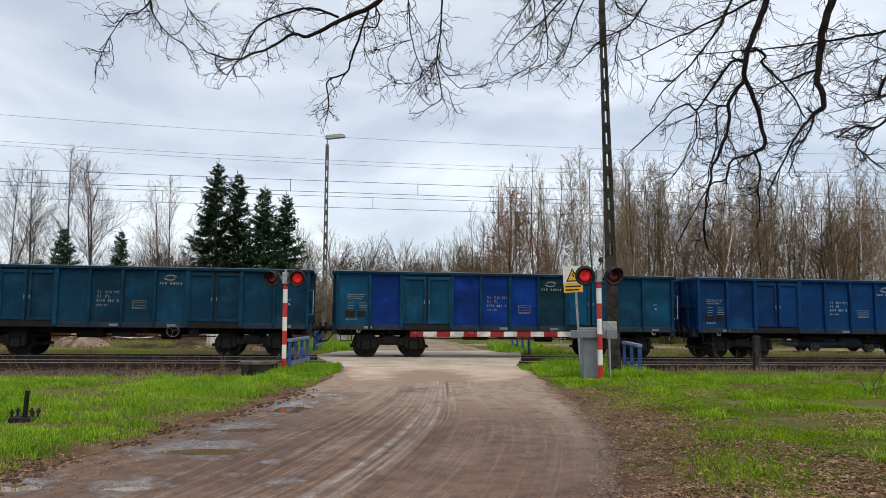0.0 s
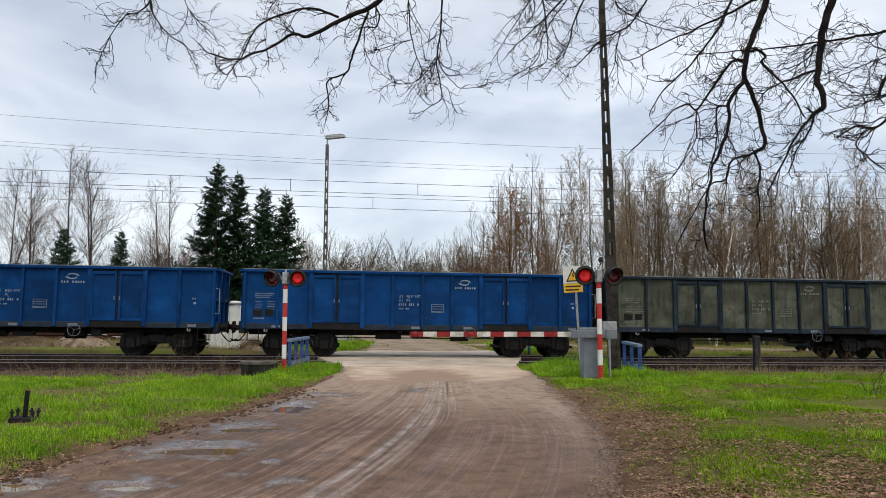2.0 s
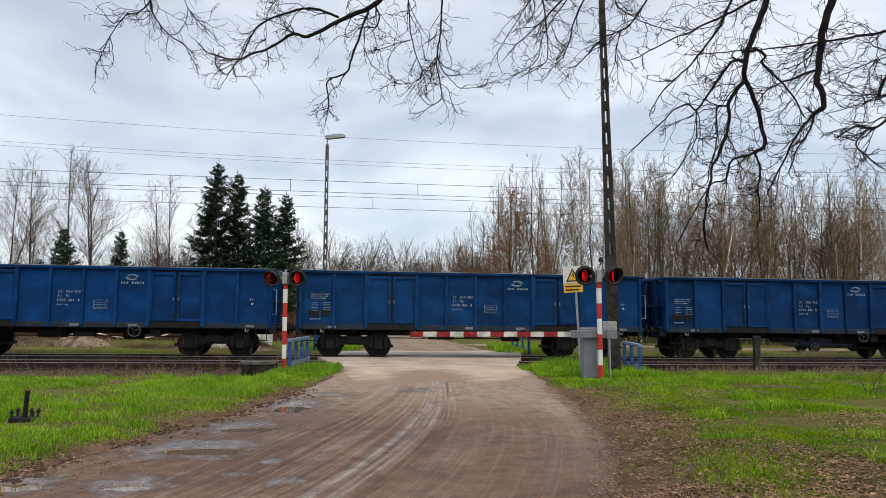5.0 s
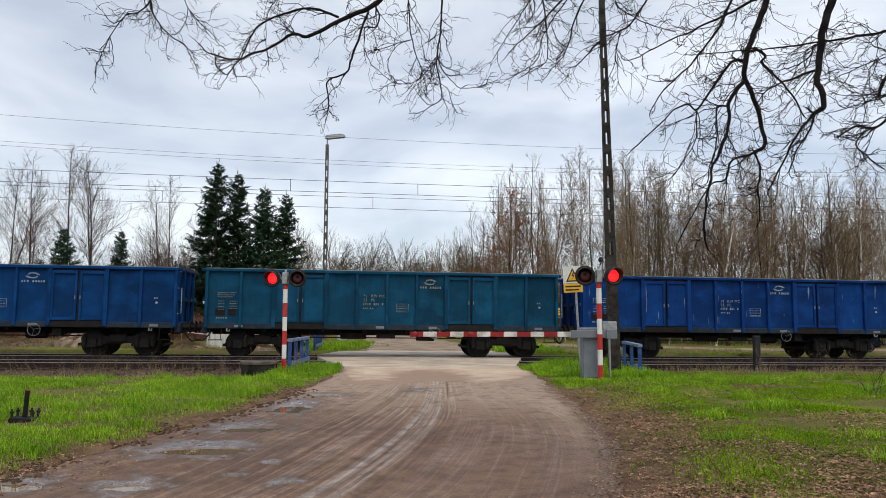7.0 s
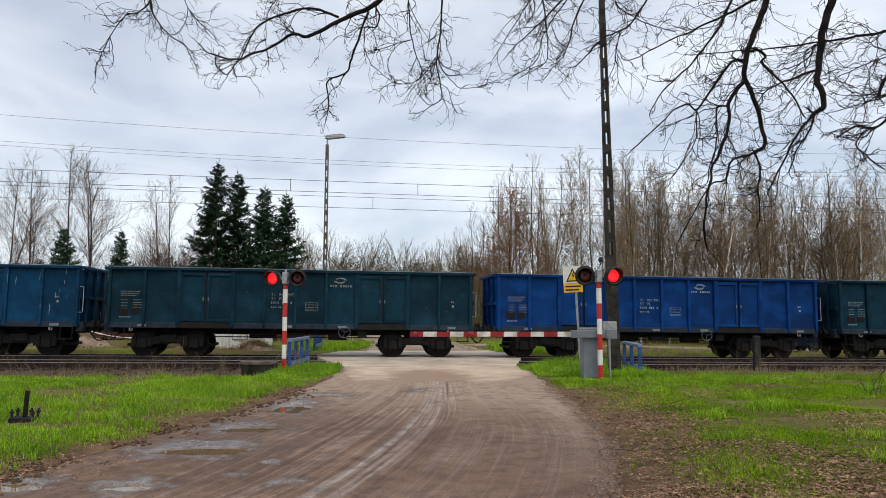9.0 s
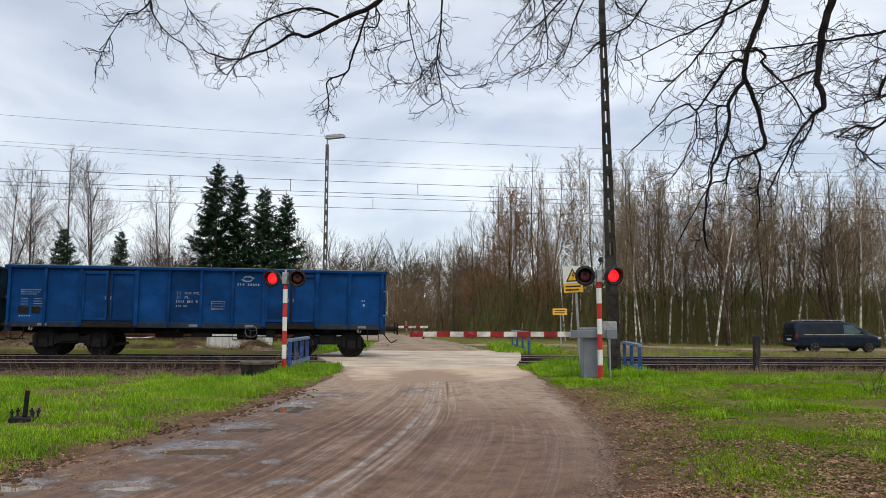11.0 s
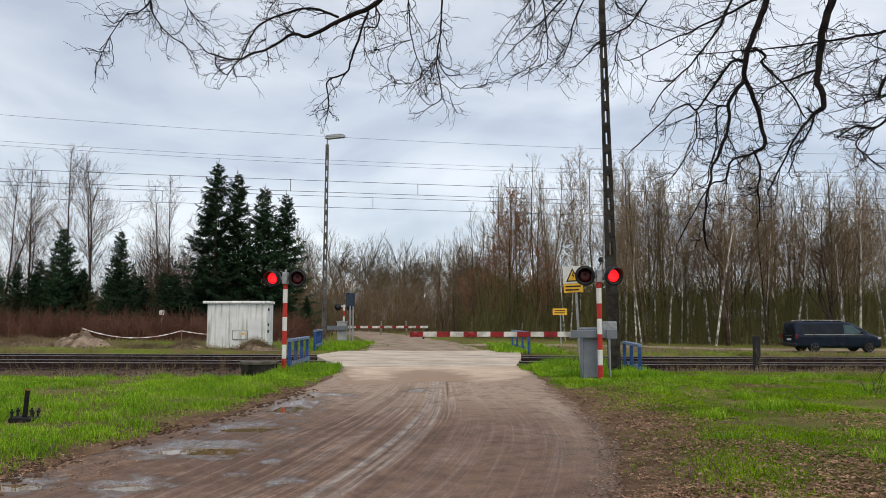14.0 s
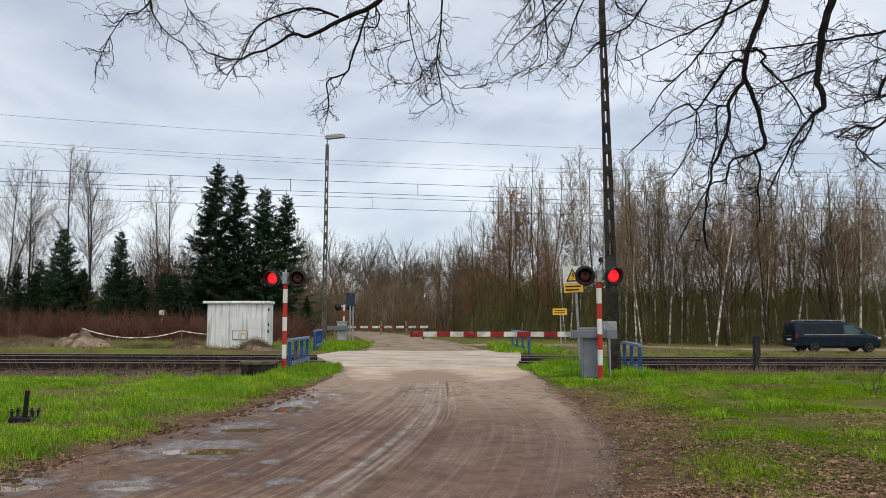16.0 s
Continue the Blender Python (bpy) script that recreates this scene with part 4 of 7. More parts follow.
P_VIVID = wagon_paint("vivid_blue_paint", (0.0005, 0.0170, 0.1200), (0.0010, 0.0260, 0.1700), rust=0.05, dirt=0.25)
P_FRESH = wagon_paint("fresh_blue_paint", (0.0006, 0.0270, 0.1250), (0.0012, 0.0390, 0.1700), rust=0.05, dirt=0.25)
P_SLATE = wagon_paint("grimy_slate_paint", (0.0100, 0.0180, 0.0260), (0.0180, 0.0300, 0.0400), rust=0.2, dirt=0.6)
P_MID = wagon_paint("mid_blue_paint", (0.0011, 0.0250, 0.0921), (0.0018, 0.0350, 0.1197), dirt=0.28)
P_MIDTEAL = wagon_paint("faded_blue_paint", (0.0018, 0.0334, 0.0911), (0.0030, 0.0463, 0.1184), dirt=0.28)
P_TAN = wagon_paint("faded_olive_grey_paint", (0.050, 0.060, 0.044), (0.088, 0.096, 0.070), rust=0.9, dirt=0.8)
P_SCUFF = wagon_paint("scuffed_teal_paint", (0.0011, 0.0279, 0.0730), (0.0023, 0.0404, 0.0976), pale=0.6, dirt=0.38)
P_SCUFFB = wagon_paint("scuffed_blue_paint", (0.0008, 0.0240, 0.1200), (0.0017, 0.0355, 0.1600), pale=0.35, dirt=0.3)
TRAIN = [  # paint, posts' paint, marks, label
    (P_TEAL, P_TEAL, MARK_Y, "dull teal open freight wagon with cream stencils"),
    (P_VIVID, P_TEAL, MARK_Y, "patchy vivid blue open wagon with dull teal doors"),
    (P_MID, P_MID, MARK, "mid blue open freight wagon with white stencils"),
    (P_BLUE, P_BLUE, MARK, "clean blue open freight wagon with white stencils"),
    (P_BLUE, P_BLUE, MARK, "bright blue open freight wagon with white stencils"),
    (P_TAN, P_SLATE, MARK_Y, "weathered olive grey open freight wagon with rust"),
    (P_MIDTEAL, P_MIDTEAL, MARK, "faded blue open freight wagon with white stencils"),
    (P_MIDTEAL, P_MIDTEAL, MARK, "faded teal-blue open freight wagon"),
    (P_BLUE, P_BLUE, MARK, "deep blue open freight wagon with white latches"),
    (P_MID, P_MID, MARK, "mid blue open freight wagon in the train"),
    (P_MID, P_MID, MARK, "mid blue open freight wagon with a white placard"),
    (P_BLUE, P_BLUE, MARK, "blue open freight wagon with white stencils"),
    (P_GTEAL, P_GTEAL, MARK_Y, "green-teal open freight wagon with cream stencils"),
    (P_SCUFFB, P_SCUFFB, MARK, "vivid blue open freight wagon with chipped doors"),
    (P_SCUFF, P_SCUFF, MARK_Y, "scuffed teal open wagon with white scrapes"),
    (P_DTEAL, P_DTEAL, MARK_Y, "dark dull teal open freight wagon with cream stencils"),
    (P_FRESH, P_FRESH, MARK, "freshly painted vivid blue open freight wagon"),
    (P_DTEAL, P_DTEAL, MARK, "dark teal open freight wagon near the train's end"),
    (P_BLUE, P_BLUE, MARK, "blue open freight wagon, last of the train"),
]
PAINTED = ("side_panel", "door_leaf", "door_frame", "side_post", "top_rail", "end_wall", "end_rail")


def base_name(ob):
    return ob.name.split(".")[0]


def build_train():
    first = build_wagon(P_BLUE, MARK)
    wagons = []
    for k, (paint, frame_paint, mark, label) in enumerate(TRAIN):
        w = first if k == 0 else copy_thing(first, Matrix())
        tagged(w, label)
        panel = 0
        for o in w.children_recursive:
            b = base_name(o)
            mat = None
            if b in PAINTED:
                mat = paint if b == "side_panel" else frame_paint
                if b == "side_panel" and k == 1:
                    mat = (P_GTEAL, P_VIVID, P_VIVID, P_VIVID, P_VIVID, P_DTEAL, P_TEAL, P_GTEAL)[panel % 8]
                    panel += 1
                if b in ("door_leaf", "door_frame") and k == 1:
                    mat = P_GTEAL
                if b == "door_leaf" and k == 5:
                    mat = P_TAN
            elif b in ("number_mark", "lettering", "load_table", "inspection_box", "end_mark", "emblem", "emblem_bars"):
                mat = mark
            if mat:
                o.material_slots[0].link = "OBJECT"
                o.material_slots[0].material = mat
        wagons.append(w)
    return wagons


WAGONS = build_train()


def wagon_s(k, t):
    """Where the middle of wagon k stands along the track."""
    return -3.476 + PITCH_S * (k - 3) - SPEED * (t - 1.5)

# ---- crossing signals ----
ELEMENTS = []          # (element, lit in the first half of the blink)


def build_signal(x, y, z, height, yaw, gap, group, first):
    """Red and white post with two round red lamps. height: of the lamps' middle; gap: from post to lamp."""
    s = thing("crossing_signal", pose(x, y, z, 0, 0, yaw), "red and white banded crossing signal with two red lamps", "crossing signal", group)
    n, top = 7, height - 0.16
    step = (top - 0.14) / 6
    for i in range(n):
        part("post_band", Mesh().ring([(0.062, i * step - (0.25 if i == 0 else 0)), (0.062, min(top, (i + 1) * step))], 18), RED if i % 2 == 0 else WHITE, s, "red band" if i % 2 == 0 else "white band", smooth=False)
    part("bracket", Mesh().box(-gap + 0.12, gap - 0.12, -0.05, 0.05, height - 0.05, height + 0.03, 0.01).box(-0.075, 0.075, -0.10, 0.08, height - 0.16, height + 0.16, 0.015).ring([(0.03, height + 0.1), (0.03, height + 0.24)], 10), STEEL, s, "grey cast bracket")
    for side in (-1, 1):
        lamp = part("lamp_unit", Mesh().ring([(0.10, 0.20), (0.19, 0.16), (0.235, 0.0), (0.245, -0.02), (0.245, -0.04), (0.17, -0.04), (0.165, 0.02), (0.165, 0.14), (0.0, 0.15)], 28, "y"), BLACK, s, "black round lamp housing", m=pose(side * gap, -0.06, height, 0, 0, 12 * side), smooth=True)
        hood = Mesh()
        vs, fs = [], []
        a0, a1, k = math.radians(-8), math.radians(188), 22
        for i in range(k + 1):
            t = a0 + (a1 - a0) * i / k
            ln = 0.19 * (0.35 + 0.65 * math.sin(max(0.0, min(math.pi, t))) ** 0.6)
            for r in (0.195, 0.203):
                vs += [(r * math.cos(t), -0.02, r * math.sin(t)), (r * math.cos(t), -0.03 - ln, r * math.sin(t) - 0.02)]
        for i in range(k):
            j = i * 4
            fs += [(j, j + 1, j + 5, j + 4), (j + 2, j + 6, j + 7, j + 3), (j + 1, j + 3, j + 7, j + 5)]
        hood.add(vs, fs)
        part("hood", hood, BLACK, lamp, "black visor")
        el = part("lamp_element", Mesh().ring([(0.0, -0.012), (0.10, -0.010), (0.15, 0.0), (0.15, 0.006)], 28, "y"), LIT if side == first else LIT_DIM, lamp, "red lamp element", m=pose(0, 0.0, 0), smooth=True)
        el.data.materials.append(DARKLENS)
        back = Mesh().ring([(0.15, 0.006), (0.15, 0.010), (0.10, 0.020), (0.0, 0.024)], 28, "y")
        # the dark face of the same element
        me = el.data
        bm = bmesh.new()
        bm.from_mesh(me)
        n0 = len(bm.faces)
        tmp = back.data("tmp", DARKLENS, True)
        bm.from_mesh(tmp)
        bm.faces.ensure_lookup_table()
        for f in bm.faces:
            f.material_index = 1 if f.index >= n0 or f.calc_center_median().y > 0.004 else 0
        bm.to_mesh(me)
        bm.free()
        bpy.data.meshes.remove(tmp)
        ELEMENTS.append((el, side == first))
    return s


build_signal(3.80, 17.92, 0.12, 2.53, 2, 0.345, "crossing signals", 1)
build_signal(-4.31, 20.1, 0.16, 2.55, -4, 0.345, "crossing signals", -1)

# ---- half barrier beside the right signal ----
PIVOT = (3.62, 18.35)


def build_barrier(x, y, z, length, stripes, yaw, arm_h, label):
    b = thing("crossing_barrier", pose(x, y, z, 0, 0, yaw), label, "level crossing barrier", "crossing barriers")
    part("cabinet", Mesh().box(-0.19, 0.23, -0.2, 0.2, -0.15, arm_h - 0.02, 0.015), GREYBOX, b, "grey steel drive cabinet")
    part("cabinet_lid", Mesh().box(-0.22, 0.26, -0.23, 0.23, arm_h - 0.02, arm_h + 0.16, 0.03), GREYBOX, b, "grey cabinet lid")
    part("cabinet_door", Mesh().box(-0.15, 0.19, -0.215, -0.202, 0.06, arm_h - 0.12, 0.004), GREYBOX, b)
    part("counterweight_arm", Mesh().box(-0.50, 0.62, -0.34, -0.27, arm_h - 0.09, arm_h + 0.10, 0.012).box(0.35, 0.62, -0.38, -0.23, arm_h - 0.12, arm_h + 0.13, 0.02), GREYBOX, b, "grey arm bracket with counterweight")
    arm = part("arm", Mesh().box(-0.50 - 0.05, -0.45, -0.325, -0.285, arm_h - 0.05, arm_h + 0.05), STEEL, b)
    n = stripes
    w = (length - 0.5) / n
    for i in range(n):
        x1 = -0.5 - i * w
        part("arm_band", Mesh().box(x1 - w, x1, -0.322, -0.288, arm_h - 0.062, arm_h + 0.062, 0.006), ARM_WHITE if i % 2 == 0 else ARM_RED, arm, "white band" if i % 2 == 0 else "dark red band")
    for at in (7.45, 11.6):
        part("arm_lamp", Mesh().ring([(0.0, -0.40), (0.055, -0.385), (0.065, -0.33), (0.065, -0.30)], 14, "y", (-0.5 - at * w, 0, arm_h)), ARM_RED, arm, "small red arm lamp")
    return b


build_barrier(PIVOT[0], PIVOT[1], 0.12, 4.43, 12, 0, 1.11, "lowered red and white barrier with grey drive cabinet")

# a control box at the mast, a conduit, and a bell on the signal
box = thing("junction_box", pose(4.18, 18.6, 0.12), "grey junction box on a bracket beside the mast", "junction box")
part("box_body", Mesh().box(-0.16, 0.18, -0.1, 0.1, 1.15, 1.42, 0.02), STEEL, box)
part("box_post", Mesh().ring([(0.03, -0.2), (0.03, 1.16)], 10), STEEL, box)
bell = thing("warning_bell", pose(3.88, 18.0, 2.99), "dark warning bell above the signal post", "bell")
part("bell_body", Mesh().ring([(0.0, 0.0), (0.055, 0.01), (0.07, 0.06), (0.04, 0.12), (0.0, 0.13)], 14).tube([(0, 0, 0.0), (-0.06, -0.08, -0.14)], 0.015, 6), BLACK, bell)

# ---- concrete masts with slots ----


def build_mast(x, y, z, height, w0, w1, material, name, label, lean_x, slot, label2, solid_from=0.0, solid_above=99.0):
    """A tapered concrete mast of two legs joined by rungs, with slots between."""
    t = thing(name, pose(x, y, z, 0, lean_x, 0), label, label2)

    def half(h):
        return (w0 + (w1 - w0) * h / height) / 2
    for s in (-1, 1):
        for a, b in ((0, height),):
            leg_mesh = Mesh()
            h0, h1 = half(-0.3), half(b)
            vs = []
            for h, wd in ((-0.3, h0), (b, h1)):
                leg = wd * 0.62
                xs = sorted((s * wd, s * (wd - leg)))
                vs += [(xs[0], -wd * 0.8, h), (xs[1], -wd * 0.8, h), (xs[1], wd * 0.8, h), (xs[0], wd * 0.8, h)]
            leg_mesh.add(vs, [(0, 1, 2, 3), (4, 7, 6, 5), (0, 4, 5, 1), (1, 5, 6, 2), (2, 6, 7, 3), (3, 7, 4, 0)])
            part("leg", leg_mesh, material, t)
    h = 0.0
    while h < height:
        w = half(h)
        full = h < solid_from or h > min(height - 1.2, solid_above)
        part("rung", Mesh().box(-w * 0.5, w * 0.5, -w * 0.7, w * 0.7, h, min(height, h + (slot if full else slot * 0.42))), material, t)
        h += slot
    return t


POLE_PALE = surface("grey_concrete_pole", (0.075, 0.072, 0.068), (0.14, 0.135, 0.125), 5, 0.85, bump=0.4)
mast = build_mast(4.67, 20.2, 0.0, 13.5, 0.31, 0.11, POLE, "concrete_mast", "dark slotted concrete mast beside the barrier", -0.76, 0.62, "mast", 2.6, 9.0)
street = build_mast(-7.80, 48.4, 0.25, 13.0, 0.30, 0.20, POLE_PALE, "lamp_mast", "grey slotted concrete street light mast", 0.15, 0.75, "street lamp", 1.0)
part("lamp_arm", Mesh().tube([(0, 0, 12.9), (0, 0, 13.35), (0.15, 0, 13.5)], 0.05, 8), STEEL, street)
part("lamp_head", Mesh().prism([(-0.15, 13.42), (0.1, 13.38), (1.15, 13.5), (1.2, 13.62), (0.95, 13.72), (-0.05, 13.62)], -0.17, 0.17), STEEL, street, "pale grey lamp head")

# ---- overhead wires ----


def wire(q, z0, sag_at, sag, r, label, name="overhead_wire"):
    pts = []
    for i in range(-30, 34):
        s = i * 2.0
        p = on_track(s, q, 0)
        pts.append((p.x, p.y, z0 - GRADE * p.x + sag * ((s - sag_at) / 30.0) ** 2))
    return solid(name, Mesh().tube(pts, r, 5), WIRE, label, "overhead wire", group="overhead wires")


wire(-2.5, 5.83, 0, 0.0, 0.008, "thin contact wire over the near track")
wire(1.5, 5.91, 0, 0.0, 0.008, "thin contact wire over the far track")
wire(-2.5, 6.21, -2, 0.18, 0.008, "carrier wire above the near contact wire")
wire(1.5, 6.35, -2, 0.12, 0.008, "carrier wire above the far contact wire")
wire(5.0, 8.53, 0, 0.80, 0.006, "thin feeder wire along the railway")
wire(5.0, 8.35, 0, 0.80, 0.006, "thin feeder wire along the railway")
wire(5.0, 9.55, 3, 0.80, 0.006, "high earth wire along the railway")
for q, z0, z1, ss in ((-2.5, 5.83, 6.24, (-13.4, -9.4, -5.5, -1.2, 2.8, 6.7)), (1.5, 5.91, 6.36, (-10.6, -2.6, 5.5))):
    for s in ss:
        p = on_track(s, q, 0)
        solid("dropper", Mesh().tube([(p.x, p.y, z0 - GRADE * p.x), (p.x, p.y, z1 - GRADE * p.x)], 0.010, 5), WIRE, "short dropper between carrier and contact wire", "dropper", group="wire droppers")

# ---- blue railings at the crossing's corners ----


def build_railing(x, y, z, yaw, length, height, posts):
    r = thing("crossing_railing", pose(x, y, z, 0, 0, yaw), "blue painted steel railing beside the tracks", "railing", "crossing railings")
    for i in range(posts):
        px = -length / 2 + length * i / (posts - 1)
        part("post", Mesh().box(px - 0.03, px + 0.03, -0.05, 0.05, -0.15, height - 0.03, 0.012), BLUE_RAIL, r)
    part("top_bar", Mesh().box(-length / 2 - 0.06, length / 2 + 0.06, -0.07, 0.07, height - 0.03, height + 0.06, 0.012), RAIL_PALE, r, "paler worn blue top bar")
    part("lower_bar", Mesh().box(-length / 2, length / 2, -0.09, -0.066, 0.16, 0.28, 0.008), RAIL_PALE, r, "grey-blue lower bar")
    return r


build_railing(-4.26, 21.9, 0.16, 91, 2.9, 0.84, 4)
build_railing(-5.85, 34.6, 0.2, 93, 2.6, 0.85, 4)
build_railing(5.52, 21.7, 0.02, 84, 3.0, 0.84, 3)
build_railing(3.80, 36.6, 0.02, 91, 6.6, 0.95, 4)

# ---- signs ----


def build_sign_high_voltage():
    s = thing("warning_sign", pose(3.95, 21.6, 0.1, 0, -2.6, 0), "white and yellow high voltage sign on a steel post", "warning sign")
    part("post", Mesh().ring([(0.035, -0.2), (0.035, 3.05)], 12), STEEL, s, m=pose(0.06, 0, 0))
    part("plate", Mesh().box(-0.30, 0.26, -0.055, -0.04, 2.55, 3.05, 0.004), WHITE, s, "white sign plate")
    part("text_plate", Mesh().box(-0.30, 0.26, -0.06, -0.04, 2.28, 2.54, 0.004), YELLOW, s, "yellow text plate")
    part("triangle_edge", Mesh().prism([(-0.22, 2.60), (0.18, 2.60), (-0.02, 3.0)], -0.060, -0.056), BLACK, s)
    part("triangle", Mesh().prism([(-0.165, 2.635), (0.125, 2.635), (-0.02, 2.93)], -0.065, -0.061), YELLOW, s, "yellow triangle")
    part("lightning", Mesh().prism([(0.01, 2.89), (-0.055, 2.77), (-0.01, 2.77), (-0.035, 2.66), (0.035, 2.795), (-0.005, 2.795), (0.03, 2.88)], -0.070, -0.066), BLACK, s, "black lightning bolt")
    for r in range(2):
        part("text_bar", Mesh().box(-0.25, 0.2 - 0.05 * r, -0.064, -0.061, 2.435 - 0.1 * r, 2.48 - 0.1 * r), BLACK, s)
    return s


build_sign_high_voltage()
ys = thing("yellow_sign", pose(7.2, 45.5, -0.1), "small yellow notice on a steel post", "sign")
part("post", Mesh().ring([(0.04, -0.2), (0.04, 2.35)], 10), STEEL, ys, m=pose(0.05, 0, 0))
part("plate", Mesh().box(-0.44, 0.44, -0.06, -0.045, 1.95, 2.35, 0.004), YELLOW, ys)
for r in range(2):
    part("text_bar", Mesh().box(-0.32, 0.32, -0.065, -0.061, 2.2 - 0.14 * r, 2.25 - 0.14 * r), BLACK, ys)

# ---- trees ----
BARK = surface("grey_brown_bark", (0.045, 0.036, 0.022), (0.125, 0.100, 0.060), 3, 0.95, bump=0.6, fine=30, vary=0.25)
BARK_DARK = surface("dark_wet_oak_bark", (0.010, 0.008, 0.009), (0.028, 0.022, 0.020), 9, 0.85, bump=0.5, fine=60)
TWIG = surface("brown_twig", (0.105, 0.082, 0.046), (0.190, 0.150, 0.088), 0.4, 0.95, bump=0, vary=0.3)
TWIG_RED = surface("reddish_twig", (0.150, 0.108, 0.066), (0.26, 0.19, 0.120), 0.4, 0.95, bump=0, vary=0.3)
BARK_ALDER = surface("dark_alder_bark", (0.035, 0.022, 0.018), (0.085, 0.055, 0.045), 3, 0.95, bump=0.5, fine=30, vary=0.2)
TWIG_ALDER = surface("grey_rose_alder_twig", (0.085, 0.060, 0.048), (0.155, 0.115, 0.092), 0.4, 0.95, bump=0, vary=0.2)
TWIG_FAR = surface("olive_grey_twig", (0.085, 0.068, 0.046), (0.150, 0.122, 0.084), 0.3, 0.95, bump=0, vary=0.2)
BIRCH = surface("white_birch_bark", (0.13, 0.115, 0.10), (0.62, 0.59, 0.53), 2.2, 0.85, bump=0.3, fine=14, spread=0.16, vary=0.15)
NEEDLE = surface("dark_spruce_needles", (0.010, 0.030, 0.013), (0.034, 0.078, 0.032), 1.6, 0.8, bump=0, vary=0.2)
DRYLEAF = surface("dry_brown_leaf", (0.22, 0.082, 0.04), (0.36, 0.16, 0.08), 2.5, 0.9, bump=0)
BRAMBLE = surface("red_brown_bramble", (0.085, 0.042, 0.030), (0.17, 0.088, 0.062), 0.8, 0.95, bump=0)
STRAW = surface("dry_straw_grass", (0.26, 0.20, 0.12), (0.40, 0.32, 0.20), 0.9, 0.95, bump=0)

THICKET = surface("olive_brown_thicket", (0.076, 0.070, 0.028), (0.146, 0.134, 0.056), 0.5, 0.95, bump=0)


def twig(ms, p, d, length, r0, r1, rng, segs=2, sides=3, curl=0.25, up=0.0):
    """A wandering tapered shoot; gives its points."""
    pts, d = [Vector(p)], Vector(d).normalized()
    for i in range(segs):
        d = (d + Vector((rng.gauss(0, curl), rng.gauss(0, curl), rng.gauss(0, curl) + up))).normalized()
        pts.append(pts[-1] + d * (length / segs))
    ms.tube(pts, [r0 + (r1 - r0) * i / segs for i in range(segs + 1)], sides, cap=False)
    return pts


def along(pts, t):
    x = t * (len(pts) - 1)
    i = min(int(x), len(pts) - 2)
    return pts[i].lerp(pts[i + 1], x - i), (pts[i + 1] - pts[i]).normalized()


def aside(d, angle, rng):
    """A direction that leaves d by that angle, to a random side."""
    a = d.cross(Vector((rng.gauss(0, 1), rng.gauss(0, 1), rng.gauss(0, 1)))).normalized()
    return (d * math.cos(angle) + a * math.sin(angle)).normalized()


def upright_tree(seed, h=15.0, bare=0.25, reach=0.30, n=46, rise=0.15, droop=0.0, fork=False, girth=0.0088, fine=1.0):
    """A slim bare tree: one stem, rising side branches, fine twigs."""
    rng = random.Random(seed)
    trunk, crown = Mesh(), Mesh()
    stem = twig(trunk, (0, 0, -0.3), (rng.gauss(0, .03), rng.gauss(0, .03), 1), h * 0.97, h * girth, h * 0.0008, rng, 9, 6, 0.03, 0.06)
    stems = [(stem, 1.0)]
    if fork:
        p, d = along(stem, 0.30)
        stems.append((twig(crown, p, aside(d, 0.32, rng), h * 0.58, h * girth * 0.7, h * 0.0008, rng, 7, 5, 0.05, 0.12), 0.75))
    for st, share in stems:
        for i in range(int(n * share)):
            t = bare + (0.99 - bare) * (i + rng.random()) / (n * share)
            p, d = along(st, t)
            ln = h * reach * (1.06 - t) ** 0.7 * rng.uniform(0.5, 1.15) + 0.3
            b = twig(crown, p, aside(d, rng.uniform(0.5, 0.95), rng), ln, 0.010 + 0.010 * ln / 3, 0.007, rng, 4, 3, 0.11, rise)
            for k in range(int((4 + ln * 2.6) * fine)):
                q, e = along(b, rng.uniform(0.12, 1.0))
                l2 = ln * rng.uniform(0.16, 0.42)
                c = twig(crown, q, aside(e, rng.uniform(0.4, 0.85), rng), l2, 0.0075, 0.005, rng, 2, 3, 0.15, rise - droop)
                for _ in range(rng.randint(2, 3)):
                    q2, e2 = along(c, rng.uniform(0.2, 1.0))
                    twig(crown, q2, aside(e2, 0.55, rng), l2 * rng.uniform(0.4, 0.9), 0.0065, 0.0045, rng, 1, 3, 0.15, rise - droop)
    return trunk, crown


def spreading_tree(seed, h=15.0, forks=(6, 4, 4, 4, 4)):
    """A broad bare tree: the stem forks into rising limbs, limbs into boughs and fine twigs."""
    rng = random.Random(seed)
    trunk, crown = Mesh(), Mesh()

    def grow(p, d, ln, r, level):
        pts = twig(trunk if level == 0 else crown, p, d, ln, r, r * 0.6, rng, 4 if level < 3 else 2, 6 if level < 2 else 3, (0.04, 0.08, 0.10, 0.12, 0.12, 0.12)[level], 0.04)
        if level == 5:
            return
        n = forks[level]
        for i in range(n):
            q, e = along(pts, rng.uniform(0.45, 1.0) if i else 1.0)
            grow(q, aside(e, rng.uniform(0.1, 0.35) if i == 0 else rng.uniform(0.4, 0.85), rng), ln * (rng.uniform(0.68, 0.76) if level else 0.9) * (1.0 if i == 0 else rng.uniform(0.75, 1.0)), max(0.010, r * (0.66 if i == 0 else 0.42)), level + 1)
    grow(Vector((0, 0, -0.3)), Vector((0, 0, 1)), h * 0.26, h * 0.013, 0)
    return trunk, crown


